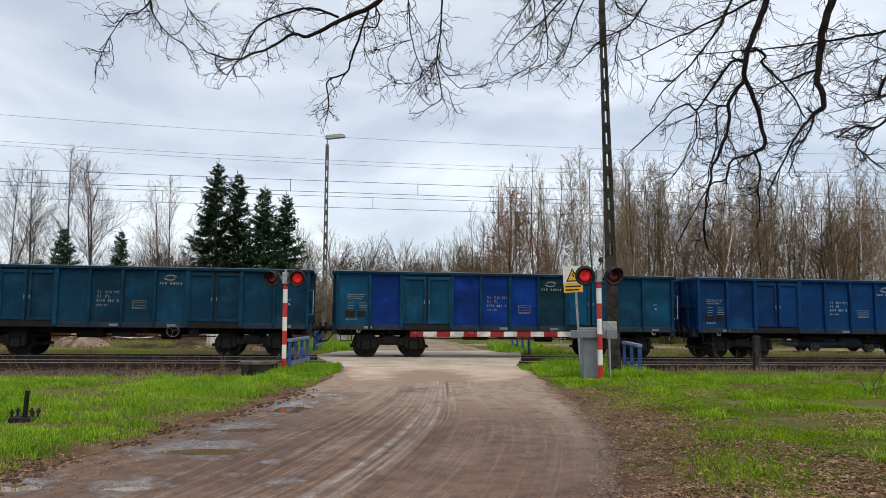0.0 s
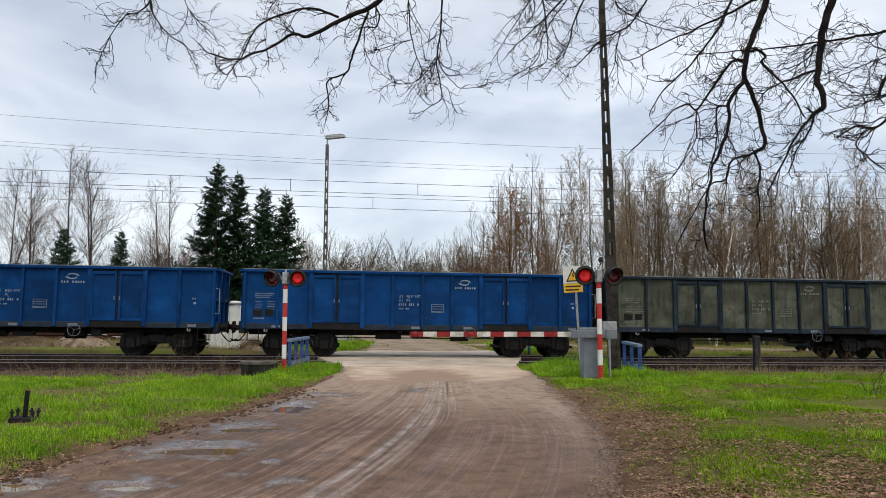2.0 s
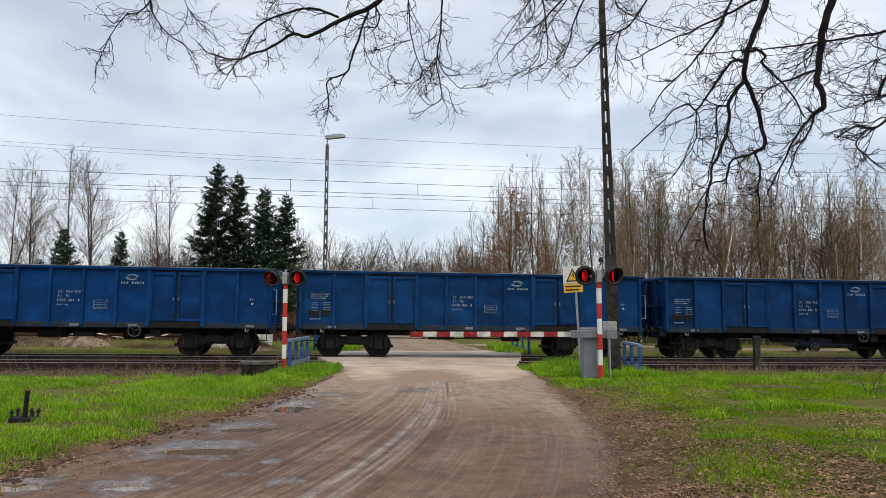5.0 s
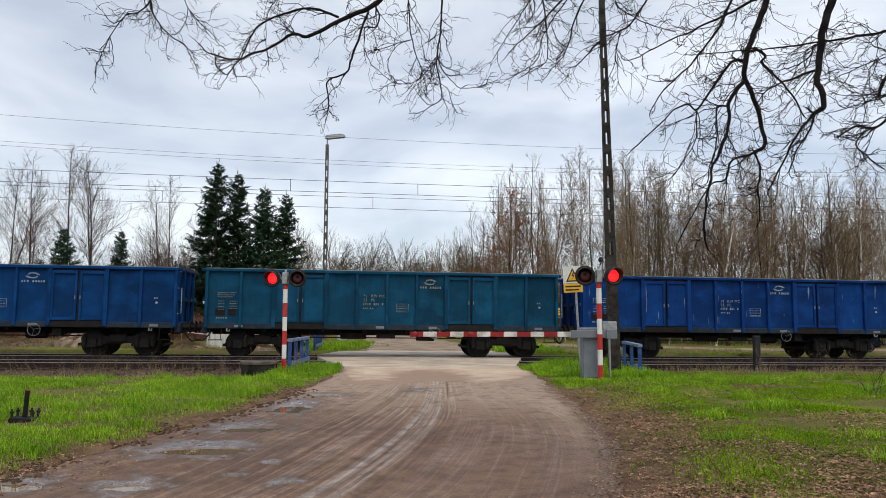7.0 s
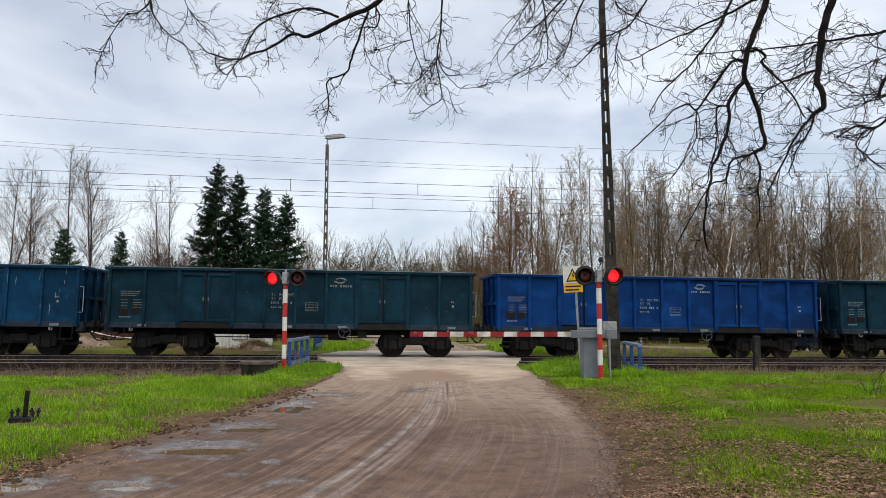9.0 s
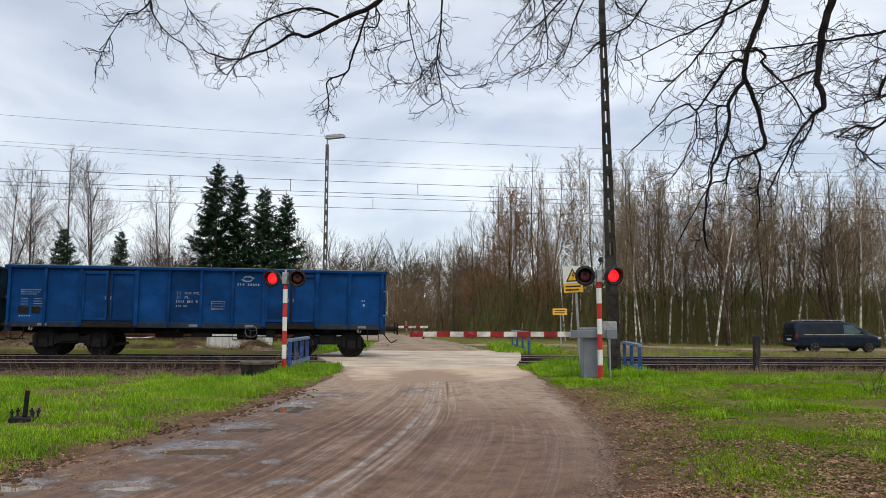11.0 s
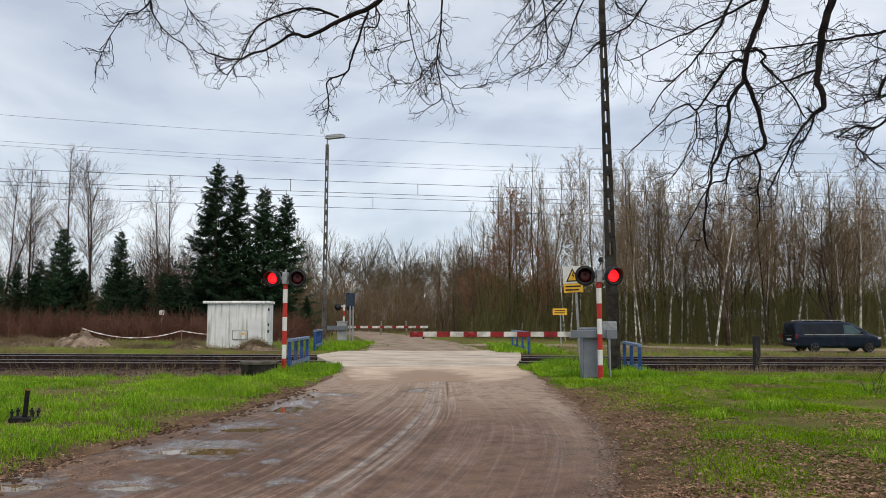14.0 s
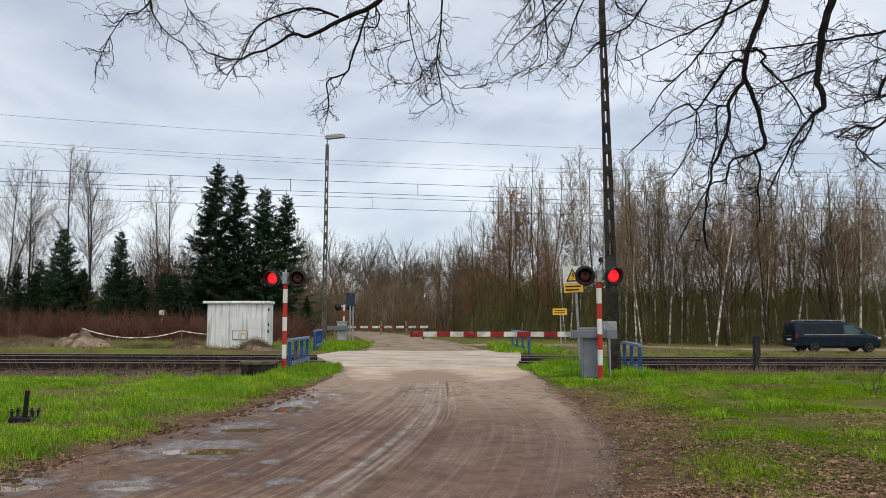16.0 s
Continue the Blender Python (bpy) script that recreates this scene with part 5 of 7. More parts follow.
def spruce_tree(seed, h=12.0, spread=0.19, thick=1.0):
    """A spruce: whorls of drooping boughs with upturned tips, hung with needle sprays, and a bare leading shoot."""
    rng = random.Random(seed)
    trunk, crown = Mesh(), Mesh()
    trunk.tube([(0, 0, -0.3), (0, 0, h * 0.9), (0, 0, h)], [h * 0.013, 0.03, 0.010], 6)
    z = 0.25
    while z < h * 0.965:
        f = 1 - z / h
        for i in range(7 if f > 0.12 else 5):
            a = rng.uniform(0, 6.283)
            ln = (h * spread * f ** 0.80 + 0.08) * rng.choice((1.0, 1.0, 0.75, 0.5)) * rng.uniform(0.7, 1.2)
            p, pts = Vector((0, 0, z + rng.uniform(-.12, .12))), []
            droop = rng.uniform(0.0, 0.35) * (0.2 + 1.3 * f) - 0.30 * smooth_step(0.25, 0.0, f)
            for k in range(5):
                s = k / 4
                pts.append(p + Vector((math.cos(a) * ln * s, math.sin(a) * ln * s, ln * (-droop * s + 0.30 * s * s))))
            crown.tube(pts, [0.020, 0.016, 0.012, 0.009, 0.006], 3, cap=False)
            for k in range(int((9 + ln * 17) * thick)):
                q, e = along(pts, rng.uniform(0.05, 1.0) ** 0.75)
                out = (e * rng.uniform(0.3, 1.0) + Vector((-math.sin(a), math.cos(a), 0)) * rng.choice((-1, 1)) * rng.uniform(0.1, 1.0) + Vector((0, 0, rng.uniform(-0.8, 0.25)))).normalized()
                w = rng.uniform(0.18, 0.52) * (0.35 + 0.65 * min(1.0, ln))
                b = out.cross(Vector((rng.gauss(0, 0.4), rng.gauss(0, 0.4), 1))).normalized() * rng.uniform(0.025, 0.06)
                mid, tip = q + out * w * 0.45, q + out * w - Vector((0, 0, 0.06 * rng.random()))
                crown.add([q, mid + b, tip, mid - b], [(0, 1, 2), (0, 2, 3)])
        z += 0.15 + 0.13 * f
    twig(crown, (0, 0, h * 0.95), (rng.gauss(0, 0.05), rng.gauss(0, 0.05), 1), h * 0.07, 0.024, 0.012, rng, 2, 4, 0.03)
    for k in range(5):
        a = k * 1.257 + rng.random()
        twig(crown, (0, 0, h * (0.955 + 0.008 * k)), (math.cos(a), math.sin(a), 0.7), rng.uniform(0.18, 0.34), 0.018, 0.008, rng, 2, 3, 0.1, 0.2)
    return trunk, crown


def tree_thing(name, made, bark, twigs, label, category, group, h, leaf=None):
    t = thing(name, Matrix(), label, category, group)
    part("trunk", made[0], bark, t)
    part("crown", made[1], twigs, t)
    if leaf:
        part("dry_leaves", leaf, DRYLEAF, t, "dry brown leaves kept on the twigs")
    t["h"] = h
    return t


def dry_leaves(crown, n, seed, size=0.09):
    rng = random.Random(seed)
    ms = Mesh()
    for _ in range(n):
        p = Vector(rng.choice(crown.v))
        a, b = aside(Vector((0, 0, 1)), 1.2, rng) * size, aside(Vector((1, 0, 0)), 1.3, rng) * size * 0.6
        ms.add([p, p + a * 0.5 + b, p + a, p + a * 0.5 - b], [(0, 1, 2, 3)])
    return ms


def planted(ob, x, y, h, turn=0.0, lean=0.0):
    h *= 1.06 if y > 93 else 1.0
    return pose(x, y, land(x, y), 0, lean, turn) @ Matrix.Diagonal((h / ob["h"],) * 3 + (1,))


def protos(makers):
    return [tree_thing(*a) for a in makers]


# copies keep a scale of their own: reset before copying
def copy_scaled(ob, m):
    c = copy_thing(ob, Matrix())
    c.matrix_basis = m
    return c


PLANTED = set()


def plant_all(proto, spots, seed, lean=1.2):
    rng = random.Random(seed)
    for i, (x, y, h) in enumerate(spots):
        ob = proto[i % len(proto)]
        m = planted(ob, x, y, h, rng.uniform(0, 360), rng.gauss(0, lean))
        if ob.name in PLANTED:
            copy_scaled(ob, m)
        else:
            PLANTED.add(ob.name)
            ob.matrix_basis = m


ALDER_L = protos([("bare_alder", upright_tree(11 + i, 15, 0.16, 0.34, 50, 0.12, fork=i == 1, girth=0.0074, fine=0.62), BARK_ALDER, TWIG_ALDER, "tall slim bare alder in the scrub behind the railway", "tree", "alders behind the railway", 15.0) for i in range(3)])
plant_all(ALDER_L, [(-42.5, 66, 15.2), (-38.2, 64, 15.0), (-33.9, 60, 15.3), (-29.8, 58, 15.4), (-28.9, 60, 15.6),
                    (-23.9, 62, 13.3), (-22.4, 60, 13.3), (-20.6, 66, 11.6), (-26.2, 66, 10.5), (-40.5, 72, 13.5)], 3)
SPRUCE = protos([("spruce", spruce_tree(31 + i, 12, (0.25, 0.23, 0.265)[i], 1.7), BARK, NEEDLE, "dark green spruce with drooping boughs", "spruce", "spruces behind the railway", 12.0) for i in range(3)])
plant_all(SPRUCE, [(-16.2, 52, 12.6), (-14.9, 54, 12.4), (-13.0, 53, 11.0), (-11.9, 55, 10.9), (-21.9, 50, 7.4), (-28.8, 56, 8.2), (-33.7, 58, 5.8), (-37.2, 60, 6.4), (-33.0, 62, 5.9),
                   (-29.4, 60, 5.4), (-23.2, 52, 4.0), (-21.2, 56, 4.2), (-19.6, 58, 4.4), (-18.4, 56, 6.4), (-26.4, 58, 4.6), (-31.2, 56, 4.8), (-35.6, 57, 4.5), (-40.2, 62, 6.0), (-10.6, 57, 3.2), (-25.2, 60, 5.2)], 5)
THUJA = protos([("broad_conifer", spruce_tree(41, 8, 0.42, 1.5), BARK, NEEDLE, "broad dark evergreen behind the brambles", "conifer", "broad evergreens", 8.0)])
plant_all(THUJA, [(-34.6, 56.5, 5.2), (-31.0, 57.5, 4.6), (-28.0, 57, 5.0), (-37.8, 58, 5.4), (-24.6, 57, 4.2), (-41.0, 60, 5.6), (-33.0, 60, 6.0), (-25.4, 57, 4.9), (-23.0, 56, 4.5), (-21.0, 57.5, 4.7), (-18.9, 57, 4.3), (-19.9, 54, 4.5), (-17.4, 54.5, 4.2), (-22.2, 58, 4.9), (-29.6, 58, 5.0), (-36.2, 59, 5.6)], 6)
FAR = protos([("bare_tree", spreading_tree(51 + i, 15), BARK, TWIG_FAR, "distant bare broad-crowned tree beyond the fields", "tree", "distant bare trees", 15.0) for i in range(3)])
rngf = random.Random(8)
plant_all(FAR, [(-21.2, 110, 18.6), (-18.9, 120, 16.5), (-15.9, 115, 17.6), (-13.0, 120, 17.8), (-11.4, 130, 15.5), (-8.1, 125, 16.5), (-6.0, 120, 17.1), (-3.1, 118, 15.7), (-0.9, 112, 15.4), (1.7, 105, 15.1), (4.0, 95, 15.8),
                (-25.4, 140, 19.2), (-14.5, 140, 17.8), (-10.5, 145, 17.1), (-4.8, 140, 16.6), (0.6, 130, 16.6), (5.5, 110, 15.4), (3.0, 84, 12.1)]
          + [(rngf.uniform(-30, 24), rngf.uniform(95, 150), rngf.uniform(8, 12)) for _ in range(8)], 9)
made = upright_tree(71, 13, 0.2, 0.32, 46, 0.12, fork=True)
BROWN = [tree_thing("leafy_hornbeam", made, BARK, TWIG_RED, "young tree with dry russet leaves still on", "tree", "", 13.0, dry_leaves(made[1], 2600, 5, 0.12))]
plant_all(BROWN, [(5.4, 60, 12.6), (4.4, 61, 8.0), (7.4, 58, 7.5), (2.6, 63, 6.0)], 2)
WOOD = protos([("bare_alder", upright_tree(81 + i, 15, 0.26, 0.25, 36, 0.19, fork=i % 2 == 1, girth=0.0066, fine=0.60), BARK, TWIG_RED if i % 2 else TWIG, "slim bare tree at the edge of the wood", "tree", "bare trees of the wood", 15.0) for i in range(4)])
BIRCHES = protos([("birch", upright_tree(95 + i, 15, 0.33, 0.21, 64, 0.16, 0.26, girth=0.0062, fine=1.0), BIRCH, TWIG_RED, "bare birch with white peeling bark", "birch", "birches of the wood", 15.0) for i in range(2)])
plant_all(WOOD, [(4.4, 75, 15.7), (7.6, 72, 16.4), (8.3, 66, 17.0), (10.1, 68, 15.2), (13.7, 66, 16.8), (17.8, 64, 17.0), (18.8, 62, 15.0), (9.2, 60, 10.6), (11.6, 62, 11.2), (2.5, 66, 12.3), (6.2, 68, 16.2), (8.9, 63, 14.6), (1.2, 76, 11.2), (0.0, 82, 10.6), (7.8, 74, 16.8), (10.6, 72, 17.4), (5.0, 65, 14.8), (7.9, 60, 14.0)], 12)
plant_all(BIRCHES, [(12.5, 68, 18.6), (16.9, 67, 18.4), (14.6, 69, 17.6), (13.3, 71, 18.2), (17.6, 70, 18.0), (9.4, 57, 10.9), (10.0, 58, 11.5)], 13, 3.0)
rngw = random.Random(21)
spots_w, spots_b = [], []
for i in range(36):
    y = rngw.uniform(54, 84)
    x = rngw.uniform(0.235, 0.66) * y
    spots_w.append((x, y, rngw.uniform(13.0, 16.5) + (y - 60) * 0.10))
for i in range(40):
    y = rngw.uniform(53, 70)
    spots_b.append((rngw.uniform(0.23, 0.64) * y, y, rngw.uniform(10.5, 16.0)))
for i in range(13):
    y = rngw.uniform(60, 84)
    spots_w.append((rngw.uniform(0.34, 0.66) * y, y, rngw.uniform(13.0, 16.0) + (y - 60) * 0.10))
plant_all(WOOD, spots_w, 14, 2.0)
plant_all(BIRCHES, spots_b, 15, 4.0)

# one broad oak at the wood's edge
OAKS = [tree_thing("bare_oak", spreading_tree(66, 13, (6, 5, 4, 4, 3)), BARK_ALDER, TWIG_ALDER, "bare spreading oak at the wood's edge", "tree", "", 13.0)]
plant_all(OAKS, [(21.6, 56.0, 14.5), (30.5, 58.0, 14.5), (3.0, 72, 11.5)], 4)


# ---- brush and brambles ----


def brush(name, n, where, h0, h1, material, label, seed, shoots=3, r=0.012, arch=0.3):
    rng = random.Random(seed)
    ms = Mesh()
    for _ in range(n):
        x, y = where(rng)
        p = Vector((x, y, land(x, y) - 0.1))
        ln = rng.uniform(h0, h1)
        st = twig(ms, p, (rng.gauss(0, arch), rng.gauss(0, arch), 1), ln, r, r * 0.4, rng, 2, 3, arch * 0.6)
        for _ in range(shoots):
            q, e = along(st, rng.uniform(0.25, 1))
            twig(ms, q, aside(e, 0.6, rng), ln * rng.uniform(0.2, 0.5), r * 0.6, r * 0.4, rng, 1, 3, 0.2, 0.15)
    return solid(name, ms, material, label, "undergrowth", kind="stuff")


brush("bramble_thicket", 5200, lambda g: (g.uniform(-42, -8.6), g.uniform(43, 49)), 0.8, 1.9, BRAMBLE, "red-brown bramble thicket behind the railway", 1, 4, 0.014, 0.45)
brush("wood_undergrowth", 5200, lambda g: ((lambda y: (g.uniform(0.03, 0.66) * y, y))(g.uniform(55, 84))), 0.5, 2.8, THICKET, "bare brown undergrowth in the wood", 2, 4, 0.014, 0.22)
# far scrub: the lighter twig colour stands in for distance haze
brush("far_scrub", 3600, lambda g: (g.uniform(-22, 14), g.uniform(74, 108)), 1.2, 6.4, TWIG_RED, "brown scrub beyond the bend of the road", 3, 5, 0.02, 0.2)
brush("deep_wood_scrub", 8600, lambda g: ((lambda y: (g.uniform(0.02, 0.72) * y, y))(g.uniform(84, 118))), 1.6, 7.2, THICKET, "olive brown thicket deep in the wood", 6, 6, 0.022, 0.16)
brush("young_growth", 2700, lambda g: ((lambda y: (g.uniform(0.05, 0.68) * y, y))(g.uniform(58, 96))), 2.0, 6.0, THICKET, "thin olive saplings crowding the wood", 12, 5, 0.024, 0.07)
brush("alder_scrub", 1100, lambda g: (g.uniform(-27, -17), g.uniform(60, 70)), 2.5, 7.0, TWIG_ALDER, "bare alder scrub between the conifers", 14, 6, 0.02, 0.14)
brush("left_scrub", 2400, lambda g: (g.uniform(-44, -9), g.uniform(56, 72)), 1.4, 4.2, TWIG, "bare scrub between alders and spruces", 4, 5, 0.014, 0.2)

# ---- the old oak whose boughs hang over the road ----
# each: distance, thickness at both ends, course across and up
LIMBS_WEST = [
    (8.0, 0.03, 0.005, [(-0.60, 5.39), (-0.79, 5.13), (-1.14, 4.96), (-1.49, 4.76), (-1.68, 4.78), (-2.06, 4.59), (-2.43, 4.49), (-2.76, 4.68)]),
    (8.1, 0.013, 0.004, [(-1.20, 5.04), (-1.54, 5.14), (-1.99, 5.00), (-2.18, 4.84), (-2.27, 4.60), (-2.45, 4.36), (-2.56, 4.45)]),
    (8.0, 0.012, 0.005, [(-0.85, 5.06), (-1.01, 4.57), (-1.08, 4.35), (-1.29, 4.22), (-1.27, 3.98), (-1.29, 3.89)]),
    (8.2, 0.01, 0.004, [(-0.79, 5.23), (-0.74, 5.09), (-0.78, 4.97), (-0.89, 4.97), (-0.92, 4.81), (-0.90, 4.62)]),
    (8.0, 0.009, 0.003, [(-3.34, 5.29), (-3.24, 4.96), (-3.05, 4.76), (-2.91, 4.67), (-2.76, 4.40)]),
    (8.1, 0.009, 0.003, [(-3.31, 5.28), (-3.48, 5.08), (-3.63, 5.06), (-3.79, 4.82), (-3.93, 4.49)]),
    (8.2, 0.005, 0.003, [(-3.04, 5.34), (-2.87, 5.08), (-2.62, 4.82)]),
    (8.2, 0.006, 0.003, [(-1.87, 5.38), (-2.04, 5.05), (-2.01, 4.49)]),
]
LIMBS_MIDDLE = [
    (8.2, 0.011, 0.003, [(-0.01, 5.45), (-0.04, 4.88), (-0.08, 4.51), (-0.01, 4.14), (-0.15, 4.04), (-0.30, 4.18)]),
    (8.2, 0.006, 0.003, [(-0.07, 4.66), (-0.01, 4.46), (0.20, 4.24), (0.52, 4.27)]),
    (8.4, 0.008, 0.003, [(-0.42, 5.48), (-0.37, 4.87), (-0.27, 4.58), (-0.19, 4.27)]),
    (8.4, 0.005, 0.003, [(-0.09, 4.68), (-0.28, 4.41), (-0.56, 4.36), (-0.77, 4.52)]),
    (8.4, 0.004, 0.003, [(-0.37, 4.87), (-0.63, 4.82), (-0.83, 4.75)]),
    (8.0, 0.013, 0.003, [(1.46, 5.33), (1.19, 5.01), (0.96, 4.80), (0.67, 4.48)]),
    (8.1, 0.009, 0.003, [(1.13, 5.34), (1.17, 4.97), (1.18, 4.54), (1.01, 4.39)]),
    (8.2, 0.008, 0.003, [(1.09, 5.39), (0.86, 5.05), (0.57, 4.56)]),
    (8.0, 0.007, 0.003, [(1.40, 5.19), (1.13, 4.78), (1.05, 4.48), (0.73, 4.27)]),
    (8.0, 0.011, 0.003, [(1.65, 5.33), (1.47, 4.90), (1.37, 4.56), (1.15, 4.33)]),
    (7.8, 0.011, 0.003, [(2.33, 5.27), (2.05, 4.81), (1.74, 4.65), (1.46, 4.37), (1.24, 4.35)]),
    (7.8, 0.005, 0.003, [(1.95, 4.76), (1.87, 4.40), (1.76, 4.05)]),
    (7.9, 0.007, 0.003, [(1.90, 5.28), (1.97, 5.05), (2.30, 4.85), (2.58, 4.79)]),
]
LIMBS_EAST = [
    (7.0, 0.031, 0.013, [(3.17, 4.92), (3.19, 4.66), (3.05, 4.39), (2.95, 4.00), (3.05, 3.68), (3.13, 3.31), (3.03, 3.19)]),
    (7.0, 0.011, 0.005, [(3.03, 3.19), (2.81, 3.13), (2.72, 2.95), (2.55, 2.85), (2.28, 2.38)]),
    (7.0, 0.01, 0.005, [(3.03, 3.19), (3.07, 3.03), (3.04, 2.85), (3.05, 2.55)]),
    (7.0, 0.014, 0.006, [(3.05, 4.26), (3.16, 4.18), (3.14, 4.08), (3.32, 3.89), (3.53, 3.56)]),
    (7.1, 0.015, 0.005, [(3.03, 4.16), (2.89, 4.16), (2.71, 3.94), (2.51, 3.68), (2.35, 3.69), (1.87, 3.27)]),
    (7.1, 0.006, 0.003, [(2.51, 3.68), (2.47, 3.33), (2.26, 3.00)]),
    (6.9, 0.019, 0.006, [(2.91, 3.90), (2.76, 3.68), (2.72, 3.40), (2.56, 2.99), (2.48, 2.51), (2.50, 2.26)]),
    (6.9, 0.009, 0.004, [(2.74, 3.63), (2.63, 3.62), (2.62, 3.30), (2.51, 2.88)]),
]
LIMBS_FAR_EAST = [
    (6.6, 0.034, 0.016, [(3.71, 4.73), (3.54, 4.29), (3.47, 3.83), (3.49, 3.56), (3.42, 3.48)]),
    (6.6, 0.014, 0.005, [(3.42, 3.48), (3.30, 3.37), (3.10, 3.04), (2.97, 2.76)]),
    (6.6, 0.01, 0.004, [(3.40, 3.45), (3.38, 3.35), (3.25, 3.16), (3.15, 2.93)]),
    (6.7, 0.013, 0.004, [(3.54, 3.94), (3.26, 3.84), (3.07, 3.76), (2.94, 3.64)]),
    (6.8, 0.013, 0.003, [(4.36, 4.36), (3.87, 4.28), (3.43, 4.21), (2.78, 4.14), (2.31, 4.12)]),
    (6.7, 0.008, 0.003, [(3.56, 4.16), (3.47, 4.15), (3.44, 4.05), (3.20, 3.88)]),
    (7.3, 0.015, 0.004, [(3.43, 4.98), (2.89, 4.71), (2.50, 4.52), (1.94, 4.25)]),
    (7.2, 0.012, 0.004, [(2.96, 4.86), (2.71, 4.42), (2.46, 4.12), (2.19, 3.86), (2.07, 3.63)]),
    (6.4, 0.022, 0.008, [(4.14, 4.00), (3.95, 3.74), (3.87, 3.57)]),
    (6.4, 0.013, 0.006, [(4.12, 3.58), (3.89, 3.32), (3.67, 3.30), (3.50, 3.19)]),
    (6.4, 0.008, 0.004, [(3.89, 3.32), (3.77, 3.27), (3.69, 3.13), (3.91, 2.91)]),
    (6.6, 0.006, 0.003, [(4.27, 4.08), (3.90, 3.94), (3.50, 3.75)]),
    (6.6, 0.006, 0.003, [(4.25, 3.70), (3.88, 3.58), (3.56, 3.49)]),
]
BOUGHS = LIMBS_WEST + LIMBS_MIDDLE + LIMBS_EAST + LIMBS_FAR_EAST


def build_oak():
    rng = random.Random(77)
    oak = thing("overhanging_oak", pose(7.6, -2.5, 0), "old bare oak with crooked boughs over the road", "tree")
    o = Vector((7.6, -2.5, 0))
    trunk = Mesh().tube([Vector(p) for p in ((0, 0, -0.3), (0.05, 0, 0.6), (0, 0.1, 2.2), (-0.1, 0.2, 4.2), (0.0, 0.3, 6.4), (0.1, 0.4, 8.5))], [0.62, 0.45, 0.40, 0.36, 0.30, 0.22], 14)
    part("trunk", trunk, BARK_DARK, oak)
    twigs = Mesh()
    for k, (y, r0, r1, flat) in enumerate(BOUGHS):
        line = [Vector((x, y + 0.04 * noise.noise(Vector((x * 2, k, 0))), z)) for x, z in flat]
        main = r0 >= 0.018
        bough = Mesh()
        fine = [Vector(p) for p in bend([tuple(p) for p in line], 6)]
        fine = [p + (0.012 + r0 * 0.6) * noise.noise_vector(p * 6.5) + 0.006 * noise.noise_vector(p * 19.0) for p in fine]
        n = len(fine)
        r0, r1 = r0 * 1.2, r1 * 1.25
        rr = [r0 + (r1 - r0) * (i / (n - 1)) ** 0.7 for i in range(n)]
        if fine[0].z > 1.62 + 0.449 * y or fine[0].x > 4.05:      # leads up and back to the trunk, above the view
            root = o + Vector((0.0, 0.3, 6.2 + 0.3 * (k % 5)))
            up = fine[0] + Vector((0.3, -0.3, 1.2))
            lead = [root, root.lerp(up, 0.5) + Vector((0, 0, 0.7)), up]
            back = [Vector(p) for p in bend([tuple(p) for p in lead] + [tuple(fine[0])], 6)][:-1]
            fine, rr = back + fine, [r0 + (0.09 if main else 0.02) * (1 - i / len(back)) ** 1.5 for i in range(len(back))] + rr
        bough.tube([p - o for p in fine], rr, 9 if main else 6)
        part("bough", bough, BARK_DARK, oak, smooth=True)
        shoots = fine[-n:]
        length = sum((shoots[i + 1] - shoots[i]).length for i in range(n - 1))

        def shoot(p, d, ln, r, level):
            pts = twig(twigs, p - o, d, ln, r, max(0.0016, r * 0.45), rng, 7 if level == 0 else 4, 4 if level == 0 else 3, 0.30, 0.0)
            if level == 2:
                return
            for _ in range(rng.randint(2, 4) if level == 0 else rng.randint(1, 2)):
                q, e = along(pts, rng.uniform(0.2, 1.0))
                shoot(q + o, aside(e, rng.uniform(0.5, 1.1), rng), ln * rng.uniform(0.3, 0.65), max(0.0022, r * 0.65), level + 1)
        for i in range(int(5 + length * 9)):
            t = rng.uniform(0.0, 0.97) ** 1.25
            p, d = along(shoots, t)
            side = aside(d, rng.uniform(0.35, 0.95), rng)
            side.y *= 0.6
            shoot(p, side + Vector((-0.12, 0, -0.05)), rng.uniform(0.15, 0.66) * (1.1 - 0.65 * t), rng.uniform(0.0034, 0.0058), 0)
        shoot(shoots[-1], shoots[-1] - shoots[-2], 0.12, r1 * 0.8, 1)
    tagged(part("twig_crown", twigs, BARK_DARK, oak), kind="stuff")


build_oak()

# ---- far side of the crossing ----

PALEBOX = surface("pale_grey_cabinet_paint", (0.30, 0.32, 0.33), (0.42, 0.44, 0.45), 3, 0.5, bump=0.1)


